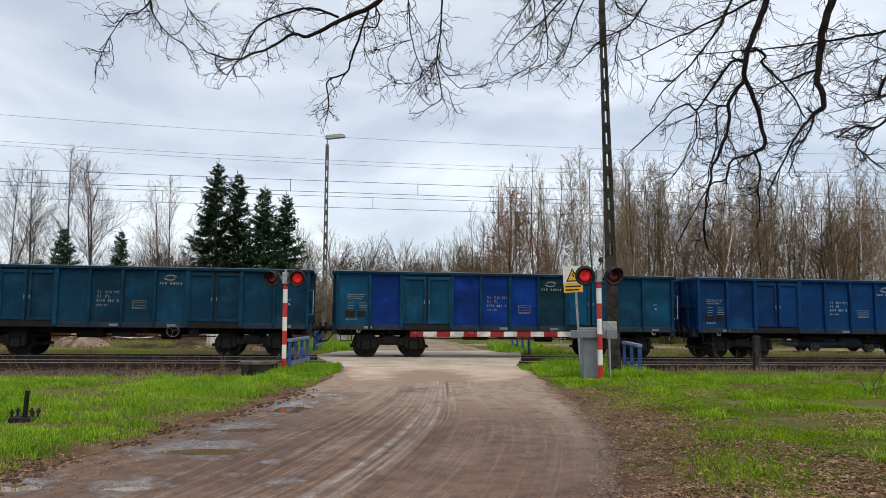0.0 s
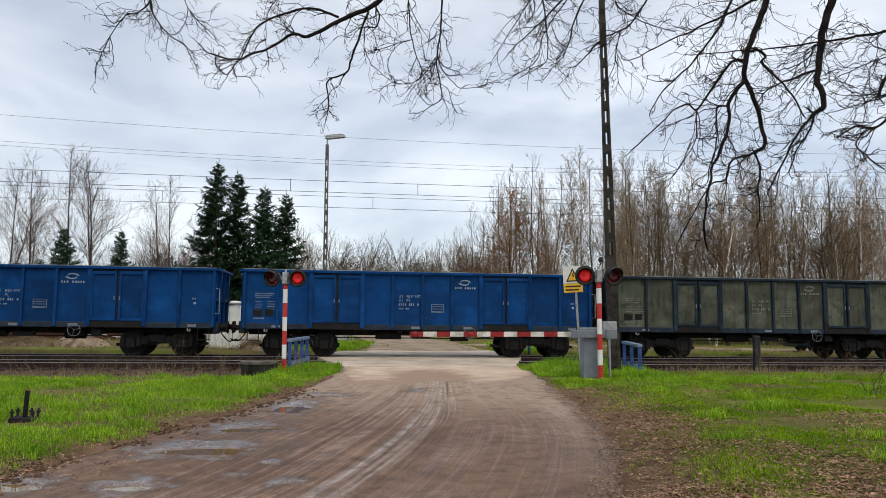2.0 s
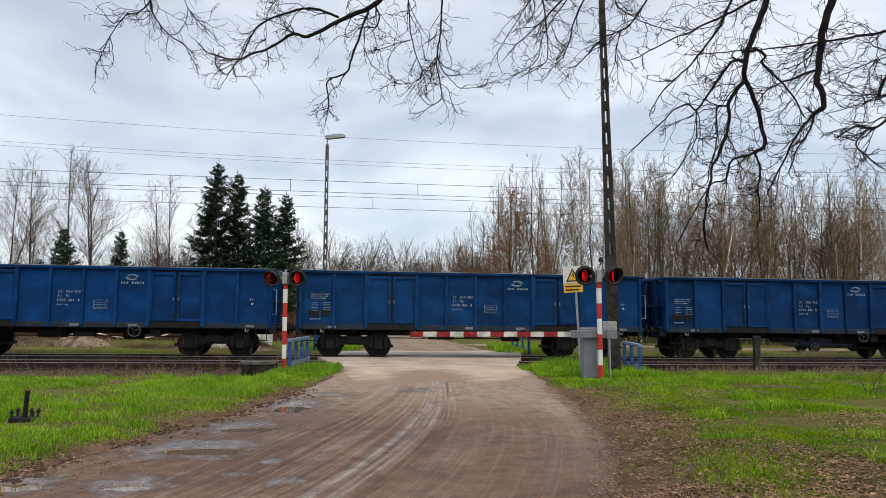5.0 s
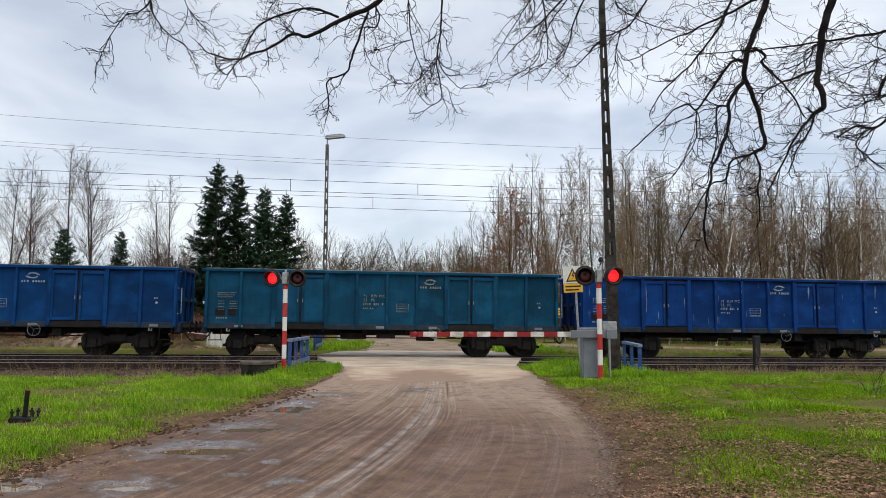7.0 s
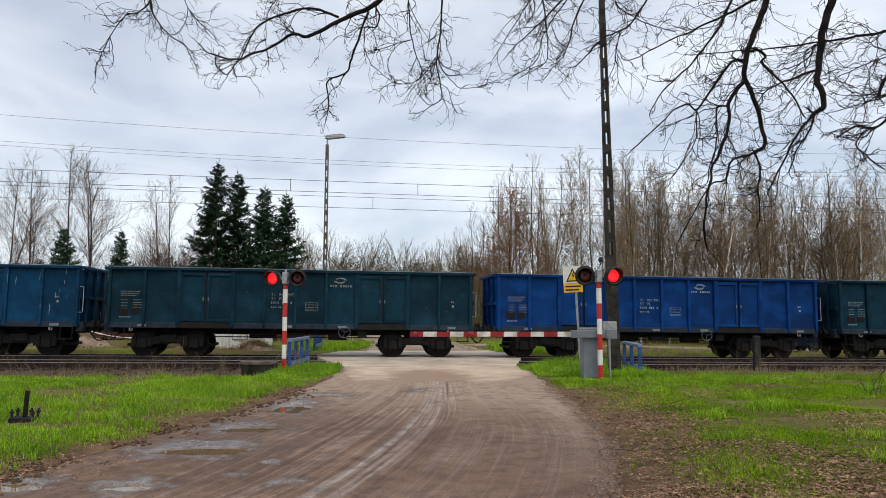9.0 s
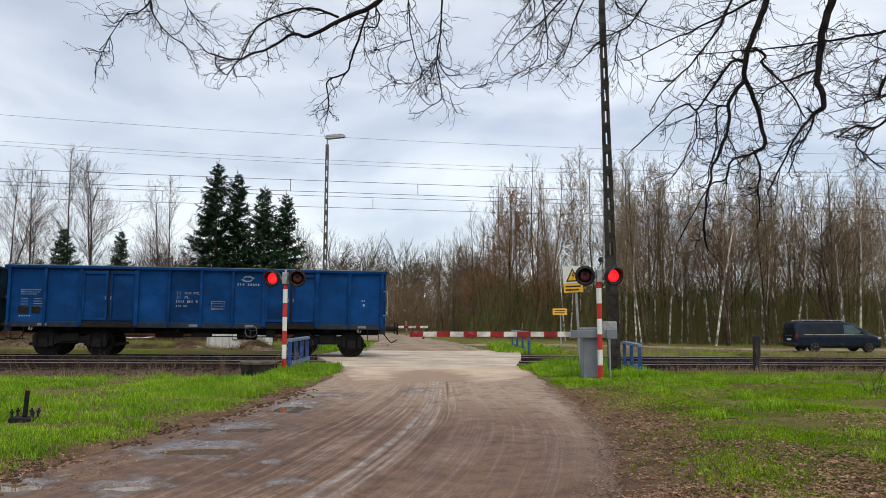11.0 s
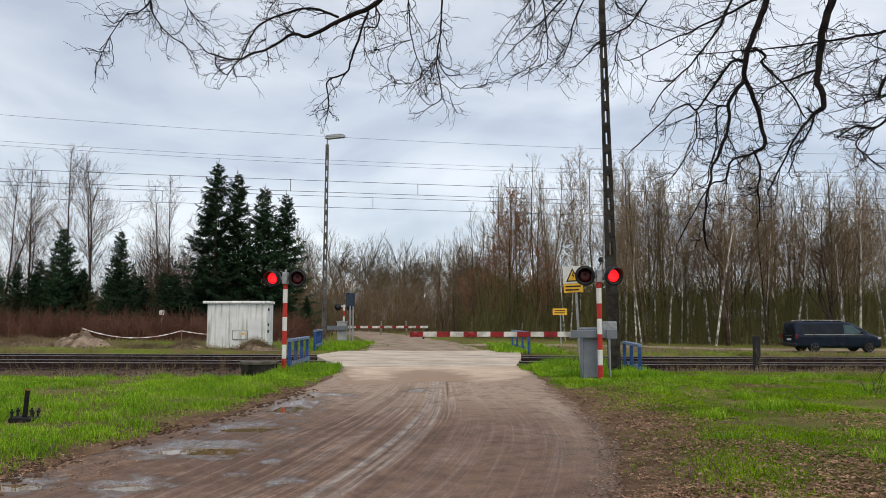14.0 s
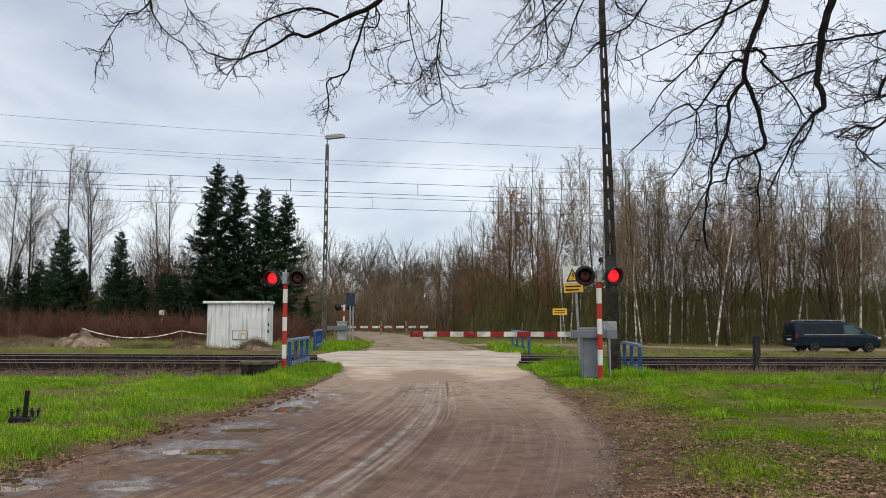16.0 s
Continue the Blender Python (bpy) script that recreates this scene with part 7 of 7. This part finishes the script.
WATER = water_material()
for i, (x, y, rx, ry, deep) in enumerate(HOLLOWS):
    ms = Mesh()
    n = 32
    z = land(x, y) - 0.004 - deep * 0.20
    pts = []
    for k in range(n):
        a = 2 * math.pi * k / n
        pts.append((x + 1.6 * rx * math.cos(a), y + 1.6 * ry * math.sin(a), z))
    ms.add(pts + [(a, b, c - 0.02) for a, b, c in pts], [tuple(range(n)), tuple(range(n, 2 * n))[::-1]] + [(k, k + n, (k + 1) % n + n, (k + 1) % n) for k in range(n)])
    solid("puddle", ms, WATER, "shallow brown puddle in the road's wet side", "puddle", group="puddles on the road")

# ---- grass and leaf litter ----
BLADE = surface("fresh_grass_blade", (0.112, 0.262, 0.010), (0.37, 0.57, 0.036), 1.3, 0.6, bump=0, spread=0.5, spec=0.12)
BLADE_DULL = surface("dull_spring_grass", (0.086, 0.198, 0.003), (0.29, 0.455, 0.010), 1.0, 0.7, bump=0, spread=0.5, spec=0.12)
LITTER = surface("fallen_leaf", (0.12, 0.058, 0.032), (0.50, 0.315, 0.205), 7.0, 0.85, bump=0, spread=0.5)


def differ(m, low, high):
    """Every blade or leaf has a tone of its own."""
    n, l = m.node_tree.nodes, m.node_tree.links
    p = n["Principled BSDF"]
    src = p.inputs["Base Color"].links[0].from_socket
    geo, mr, hv = n.new("ShaderNodeNewGeometry"), n.new("ShaderNodeMapRange"), n.new("ShaderNodeHueSaturation")
    mr.inputs["To Min"].default_value, mr.inputs["To Max"].default_value = low, high
    l.new(geo.outputs["Random Per Island"], mr.inputs["Value"])
    l.new(mr.outputs["Result"], hv.inputs["Value"])
    l.new(src, hv.inputs["Color"])
    l.new(hv.outputs["Color"], p.inputs["Base Color"])


def let_light_through(m, share):
    """Thin blades pass part of the light."""
    n, l = m.node_tree.nodes, m.node_tree.links
    p, out = n["Principled BSDF"], n["Material Output"]
    tr, mx = n.new("ShaderNodeBsdfTranslucent"), n.new("ShaderNodeMixShader")
    mx.inputs[0].default_value = share
    l.new(p.inputs["Base Color"].links[0].from_socket, tr.inputs["Color"])
    l.new(p.outputs[0], mx.inputs[1])
    l.new(tr.outputs[0], mx.inputs[2])
    l.new(mx.outputs[0], out.inputs["Surface"])


for blade in (BLADE, BLADE_DULL, LITTER):
    differ(blade, 0.45, 1.5)
for blade in (BLADE, BLADE_DULL, STRAW):
    let_light_through(blade, 0.4)


def bulk(name, vs, fs_, material, label, category):
    me = bpy.data.meshes.new(name)
    me.from_pydata(vs, [], fs_)
    me.materials.append(material)
    return tagged(new(name, me), label, category, kind="stuff")


def clear_of(x, y):
    """Off the road and the track bed."""
    return (x < road_left(y) - 0.02 or x > road_right(y) + 0.02 or y > 36) and not (-7.1 if x < -3.3 else -6.1) < across(x, y) < 4.6


def sward(name, n, where, h0, h1, width, material, label, seed, per=5, keep=lambda x, y: 1.0, lean=0.6):
    rng = random.Random(seed)
    vs, fs_ = [], []
    while n > 0:
        n -= 1
        x, y = where(rng)
        if not clear_of(x, y) or rng.random() > keep(x, y):
            continue
        z = turf_height(x, y) - 0.015
        tall = rng.uniform(0.6, 1.0) * (h0 + (h1 - h0) * max(0.0, min(1.0, 0.5 + 0.9 * noise.noise(Vector((x * 0.9, y * 0.9, seed))))))
        for _ in range(per):
            a, ln = rng.uniform(0, 6.283), tall * rng.uniform(0.5, 1.15)
            bx, by = x + rng.gauss(0, 0.035), y + rng.gauss(0, 0.035)
            o = lean * ln * rng.uniform(0.3, 1.6)
            dx, dy = math.cos(a), math.sin(a)
            wx, wy = -dy * width * 0.5, dx * width * 0.5
            k = len(vs)
            vs += [(bx - wx, by - wy, z), (bx + wx, by + wy, z), (bx + dx * o * 0.4 + wx * 0.8, by + dy * o * 0.4 + wy * 0.8, z + ln * 0.6),
                   (bx + dx * o * 0.4 - wx * 0.8, by + dy * o * 0.4 - wy * 0.8, z + ln * 0.6), (bx + dx * o, by + dy * o, z + ln * 0.95)]
            fs_ += [(k, k + 1, k + 2, k + 3), (k + 3, k + 2, k + 4)]
    return bulk(name, vs, fs_, material, label, "grass")


def patchy(x, y):
    return max(0.0, min(1.0, 0.54 + 1.7 * noise.noise(Vector((x * 0.6, y * 0.6, 5)))))


def patchy_right(x, y):
    bare = smooth_step(9.5, 6.5, y + 0.25 * abs(x - 4.5)) * 0.75
    edge = smooth_step(0.15, 1.5, x - road_right(y)) if y < 16 else 1.0
    return max(0.16, min(1.0, 0.70 + 0.3 * smooth_step(9.0, 12.0, y) + 1.5 * noise.noise(Vector((x * 0.6, y * 0.6, 9))) - 0.7 * bare)) * edge


def patchy_left(x, y):
    edge = smooth_step(0.0, 0.7, road_left(y) - x)
    return patchy(x, y) * (0.25 + 0.75 * edge) + 0.10


sward("grass_verge_left", 50000, lambda g: ((lambda y: (-g.uniform(2.6, 3.2 + 0.62 * y), y))(6.0 + 16 * g.random() ** 1.055)), 0.03, 0.15, 0.008, BLADE, "fresh green grass verge beside the road", 1, 5, patchy_left)
sward("left_tufts", 9000, lambda g: ((lambda y: (-g.uniform(2.8, 3.2 + 0.62 * y), y))(6.5 + 15 * g.random())), 0.12, 0.26, 0.009, BLADE, "taller bright tufts in the verge", 22, 6, lambda x, y: smooth_step(0.18, 0.42, noise.noise(Vector((x * 1.1, y * 0.8, 31)))) * smooth_step(0.2, 0.8, road_left(y) - x), 0.7)
sward("grass_verge_right", 66000, lambda g: ((lambda y: (g.uniform(1.6, 3.4 + 0.62 * y), y))(6.0 + 16 * g.random() ** 1.05)), 0.02, 0.10, 0.009, BLADE_DULL, "short patchy grass with moss on the right verge", 2, 5, patchy_right)
def shoulder(name, side, x0, x1, q0, q1, label):
    """A low grassy bank beside the deck, before the rails."""
    g, n, k = Mesh(), 14, 9
    for j in range(n + 1):
        for i in range(k):
            q = q0 + (q1 - q0) * j / n
            x = x0 + (x1 - x0) * i / (k - 1) * (1 - 0.4 * j / n)
            o = on_track(0, q)
            y = o.y + (x - o.x) * math.tan(math.radians(THETA)) * SLANT
            rim = min(1.0, 3 * min(i / (k - 1) + 0.2, 1 - i / (k - 1), 1 - j / n + 0.05))
            g.v.append((x, y, land(x, y) + 0.03 * noise.noise(Vector((x * 2, y * 2, 1))) - 0.3 * (1 - rim)))
    for j in range(n):
        for i in range(k - 1):
            a = j * k + i
            g.f.append((a, a + 1, a + k + 1, a + k) if side > 0 else (a, a + k, a + k + 1, a + 1))
    solid(name, g, TURF, label, "ground", kind="structure", smooth=True)


p_a, p_b = on_track(0, 0), on_track(1, 0)
SLANT = 1.0 if p_b.y > p_a.y else -1.0
shoulder("ground_bank_left", -1, -2.95, -5.2, -7.4, -4.9, "grassy bank before the rails")
shoulder("ground_bank_right", 1, 2.25, 5.6, -6.4, -4.9, "grassy bank before the rails on the dry side")
rb = random.Random(31)
vs, fs_ = [], []
for _ in range(7000):
    s = rb.choice((-1, 1))
    q = rb.uniform(-7.4 if s < 0 else -6.4, -5.1)
    x = -2.95 - 1.9 * rb.random() if s < 0 else 2.3 + 3.0 * rb.random()
    o = on_track(0, q)
    y = o.y + (x - o.x) * math.tan(math.radians(THETA)) * SLANT
    z, ln, a = land(x, y) - 0.02, rb.uniform(0.10, 0.20) + (0.30 * smooth_step(2.4, 3.4, x) * rb.random() if s > 0 else 0.05), rb.uniform(0, 6.283)
    dx, dy = math.cos(a), math.sin(a)
    f, w = ln * rb.uniform(0.1, 0.5), 0.005
    k = len(vs)
    vs += [(x - dy * w, y + dx * w, z), (x + dy * w, y - dx * w, z), (x + dx * f * 0.4 + dy * w * 0.8, y + dy * f * 0.4 - dx * w * 0.8, z + ln * 0.6), (x + dx * f * 0.4 - dy * w * 0.8, y + dy * f * 0.4 + dx * w * 0.8, z + ln * 0.6), (x + dx * f, y + dy * f, z + ln)]
    fs_ += [(k, k + 1, k + 2, k + 3), (k + 3, k + 2, k + 4)]
bulk("bank_grass", vs, fs_, BLADE, "long green grass on the banks beside the deck", "grass")
sward("grass_tufts", 5200, lambda g: (g.choice((-1, 1)) * (2.7 + 3.5 * g.random() ** 1.6), g.uniform(15.5, 21.6)), 0.05, 0.19, 0.009, BLADE, "longer green grass along the crossing", 3, 5)
sward("old_grass", 6000, lambda g: ((lambda y: (-g.uniform(2.8, 3.2 + 0.62 * y), y))(6.0 + 15 * g.random() ** 1.2)), 0.04, 0.14, 0.006, STRAW, "last year's dry grass between the green", 9, 3, lambda x, y: 1.0 - 0.7 * patchy(x, y), 0.6)
sward("edge_weeds", 3200, lambda g: ((lambda y: (road_right(y) + 0.9 + g.gauss(0, 0.5), y))(6.0 + 11 * g.random())), 0.03, 0.09, 0.008, BLADE_DULL, "sparse weeds along the road's edge", 10, 4)
def clumps(g):
    """Places gathered in scattered clumps."""
    c = random.Random(g.randrange(90) + 400)
    y = 7.5 + 12 * c.random()
    if c.random() < 0.6:
        x = road_left(y) - 0.35 - 5.0 * c.random()
    else:
        x = road_right(y) + 1.2 + 6.0 * c.random()
    return x + g.gauss(0, 0.13), y + g.gauss(0, 0.13)


sward("grass_clumps", 5200, clumps, 0.10, 0.24, 0.009, BLADE, "taller clumps of lush grass in the verge", 12, 5)
sward("corner_grass", 5200, lambda g: (g.uniform(2.5, 5.8), g.uniform(18.9, 22.6)), 0.08, 0.34, 0.009, BLADE, "lush grass at the crossing's corner", 4, 6)
sward("far_field_grass", 9000, lambda g: (g.uniform(-26, 34), g.uniform(32.5, 44)), 0.06, 0.18, 0.02, BLADE_DULL, "thin grass on the far side of the tracks", 5, 4, lambda x, y: max(0.0, 0.4 + 1.2 * noise.noise(Vector((x * 0.25, y * 0.5, 8)))))
sward("far_corner_grass", 3000, lambda g: (g.uniform(-8.5, -4.0) if g.random() < 0.55 else g.uniform(2.4, 5.5), g.uniform(33.0, 44)), 0.15, 0.35, 0.02, BLADE, "lush green grass at the far corners", 6, 5)
sward("dry_grass", 3000, lambda g: ((lambda s, q: (on_track(s, q).x, on_track(s, q).y))(g.uniform(-19, 20), g.uniform(-7.5, -6.0))), 0.10, 0.36, 0.006, STRAW, "dry straw grass along the ballast", 7, 3, lambda x, y: 1.0 if abs(x) > 3.2 else 0.0, 0.5)
sward("dry_grass_far", 12000, lambda g: (g.uniform(-26, 36), g.uniform(32.6, 44)), 0.15, 0.45, 0.014, STRAW, "pale dry grass behind the far track", 8, 4, lambda x, y: max(0.0, 0.3 - 1.2 * noise.noise(Vector((x * 0.25, y * 0.5, 8)))) * (0.0 if -6 < x < 5 else 1.0), 0.6)


def litter(name, n, where, size, seed, keep, label):
    rng = random.Random(seed)
    vs, fs_ = [], []
    for _ in range(n):
        x, y = where(rng)
        if rng.random() > keep(x, y):
            continue
        on_road = road_left(y) < x < road_right(y)
        z = (road_z(x, y) if on_road else turf_height(x, y)) + rng.uniform(0.004, 0.03)
        a, s = rng.uniform(0, 6.283), size * rng.uniform(0.5, 1.2)
        dx, dy = math.cos(a) * s, math.sin(a) * s
        k = len(vs)
        t = rng.uniform(-0.5, 0.9) * s
        vs += [(x - dx, y - dy, z), (x + dy * 0.45, y - dx * 0.45, z + t * 0.5), (x + dx, y + dy, z + abs(t) * 0.5), (x - dy * 0.45, y + dx * 0.45, z + rng.uniform(0, 0.6) * s)]
        fs_ += [(k, k + 1, k + 2), (k, k + 2, k + 3)]
    return bulk(name, vs, fs_, LITTER, label, "leaf litter")


litter("leaf_litter", 90000, lambda g: ((lambda y: (g.uniform(1.4, 3.2 + 0.62 * y), y))(6.0 + 13 * g.random() ** 1.5)), 0.024, 1,
       lambda x, y: max(0.0, min(1.0, 0.20 - 1.3 * noise.noise(Vector((x * 0.6, y * 0.6, 9))) - 0.25 * smooth_step(9.5, 13.0, y) + 0.75 * smooth_step(10.5, 7.0, y + 0.45 * abs(x - 3.2)))) * smooth_step(-0.35, 0.6, x - road_right(y)), "brown fallen oak leaves on the verge")
litter("dry_edge_leaves", 17000, lambda g: ((lambda y: (road_right(y) + 0.75 + g.gauss(0, 0.55), y))(6.0 + 10 * g.random() ** 1.3)), 0.021, 5, lambda x, y: 0.9 if x > road_right(y) - 0.35 else 0.12, "dry leaves along the road's edge")
litter("verge_leaves", 5200, lambda g: ((lambda y: (road_left(y) - abs(g.gauss(0, 0.5)) + 0.15, y))(g.uniform(6.2, 16))), 0.021, 2, lambda x, y: 0.8, "fallen leaves along the road's edge")
litter("grass_leaves", 24000, lambda g: ((lambda y: (-g.uniform(3.2, 0.62 * y + 3), y))(g.uniform(7, 19))), 0.022, 3, lambda x, y: max(0.0, 0.15 - 1.5 * noise.noise(Vector((x * 0.6, y * 0.6, 5)))), "fallen leaves between the grass")

# crumbs of mud thrown up along the ruts and round the puddles
MUD = surface("dark_wet_mud_crumb", (0.10, 0.060, 0.040), (0.20, 0.128, 0.088), 9, 0.6, bump=0.3, spec=0.4)
rm = random.Random(14)
vs, fs_ = [], []
for i in range(3000):
    if i % 16 == 0:
        hx, hy, rx, ry, deep = HOLLOWS[rm.randrange(5)]
        a = rm.uniform(0, 6.283)
        k = rm.uniform(0.95, 1.7)
        x, y = hx + rx * 1.15 * k * math.cos(a), hy + ry * 1.25 * k * math.sin(a)
    else:
        y = 5.6 + 10.5 * rm.random() ** 1.3
        u = rm.choice((0.27, 0.33, 0.52, 0.57, 0.60, 0.40)) + rm.gauss(0, 0.03)
        if noise.noise(Vector((u * 30, y * 0.8, 3))) < -0.05:
            continue
        x = road_left(y) + u * (road_right(y) - road_left(y))
    s = rm.uniform(0.005, 0.014)
    o = Vector((x, y, road_z(x, y) + s * 0.2))
    st = rm.uniform(1.0, 2.4)
    c = [o + Vector((rm.uniform(-1, 1) * s, rm.uniform(-1, 1) * s * st, rm.uniform(-0.4, 0.7) * s)) for _ in range(4)]
    k = len(vs)
    vs += [tuple(v) for v in c]
    fs_ += [(k, k + 1, k + 2), (k, k + 3, k + 1), (k + 1, k + 3, k + 2), (k, k + 2, k + 3)]
bulk("mud_crumbs", vs, fs_, MUD, "crumbs of dark mud along the ruts", "mud")

# clods of churned earth pressed up along the wet margin
vs, fs_ = [], []
for _ in range(2600):
    y = 5.8 + 9.5 * rm.random() ** 1.2
    x = road_left(y) + rm.gauss(-0.12, 0.26)
    if noise.noise(Vector((x * 1.4, y * 1.4, 6))) < -0.12:
        continue
    s = rm.uniform(0.010, 0.036)
    o = Vector((x, y, (road_z(x, y) if x > road_left(y) else turf_height(x, y)) + s * 0.25))
    k = len(vs)
    a0 = rm.uniform(0, 6.283)
    for q in range(5):
        a = a0 + q * 1.2566
        e = s * rm.uniform(0.7, 1.3)
        vs.append((o.x + e * 1.3 * math.cos(a), o.y + e * math.sin(a), o.z - s * 0.4))
    for q in range(3):
        a = a0 + q * 2.094
        e = s * rm.uniform(0.35, 0.7)
        vs.append((o.x + e * 1.3 * math.cos(a), o.y + e * math.sin(a), o.z + s * rm.uniform(0.25, 0.6)))
    fs_ += [(k, k + 1, k + 5), (k + 1, k + 2, k + 6), (k + 1, k + 6, k + 5), (k + 2, k + 3, k + 6), (k + 3, k + 7, k + 6), (k + 3, k + 4, k + 7), (k + 4, k, k + 7), (k, k + 5, k + 7), (k + 5, k + 6, k + 7)]
CLOD = surface("dark_churned_earth", (0.045, 0.026, 0.015), (0.115, 0.070, 0.042), 9, 0.8, bump=0.4, spec=0.25)
bulk("earth_clods", vs, fs_, CLOD, "dark clods of churned earth along the verge", "earth clods")

# a few tall dead stalks before the tracks, fallen twigs on the verge
brush("dead_stalks", 420, lambda g: ((lambda s, q: (on_track(s, q).x, on_track(s, q).y))(g.choice((g.uniform(-17, -4.5), g.uniform(5.5, 20))), g.uniform(-7.6, -6.2))), 0.3, 0.9, TWIG_RED, "thin dead stalks along the ballast", 11, 3, 0.005, 0.3)
rt = random.Random(4)
ms = Mesh()
for _ in range(70):
    y = rt.uniform(6.6, 17)
    x = rt.uniform(road_right(y) + 0.1, road_right(y) + 5)
    twig(ms, (x, y, turf_height(x, y) + 0.02), (rt.gauss(0, 1), rt.gauss(0, 1), 0.05), rt.uniform(0.15, 0.7), 0.006, 0.002, rt, 4, 4, 0.2, -0.02)
solid("fallen_twig", ms, BARK, "fallen dead twigs on the verge", "twigs", kind="stuff")
shrub = Mesh()
rs = random.Random(9)
for _ in range(9):
    st = twig(shrub, (8.15 + rs.gauss(0, 0.08), 14.2 + rs.gauss(0, 0.08), 0.0), (rs.gauss(0, .35), rs.gauss(0, .3), 1), rs.uniform(0.6, 1.0), 0.006, 0.003, rs, 4, 4, 0.15)
    for _ in range(4):
        q, e = along(st, rs.uniform(0.3, 1))
        twig(shrub, q, aside(e, 0.7, rs), rs.uniform(0.1, 0.3), 0.003, 0.002, rs, 2, 3, 0.2)
solid("bare_shrub", shrub, BARK, "small bare shrub on the verge", "shrub")


def motions():
    steps = [i * 2.0 for i in range(9)]
    for k, w in enumerate(WAGONS):
        walk(w, [(t, track_pose(wagon_s(k, t), 1.5)) for t in steps])
        # the wheels roll while the wagon passes
        t0 = max(0.0, (-3.476 + PITCH_S * (k - 3) - 26) / SPEED + 1.5)
        t1 = min(16.0, (-3.476 + PITCH_S * (k - 3) + 26) / SPEED + 1.5)
        times = [i / FPS for i in range(round(t0 * FPS), round(t1 * FPS) + 1)] if t1 > t0 else []
        times = sorted({0.0, 16.0, *times})
        turn = [-86.0 * FPS * (min(max(t, t0), t1) - t0) for t in times]   # a shade under a quarter turn a row
        for o in w.children_recursive:
            if base_name(o) == "wheelset":
                x = o.location.x
                walk(o, [(t, pose(x, 0, 0.455) @ pose(0, 0, 0, 0, a, 0)) for t, a in zip(times, turn)])
    # the lamps blink in turn: each lamp's two-faced element flips over
    for el, early in ELEMENTS:
        rows, n, angle = [], 0, 0.0
        lit0 = not early
        angle = 0.0 if lit0 else 180.0
        rows.append((0.0, pose(0, 0, 0, 0, 0, angle)))
        flips = []
        for i in range(17):
            flips += [0.18 + 0.96 * i, 0.66 + 0.96 * i]
        for f in flips:
            if f + 0.1 >= 16.0:
                break
            for j in range(4):
                rows.append((f + j / FPS, pose(0, 0, 0, 0, 0, angle + 60.0 * j)))
            angle += 180.0
        rows.append((16.0, pose(0, 0, 0, 0, 0, angle)))
        walk(el, rows)


motions()
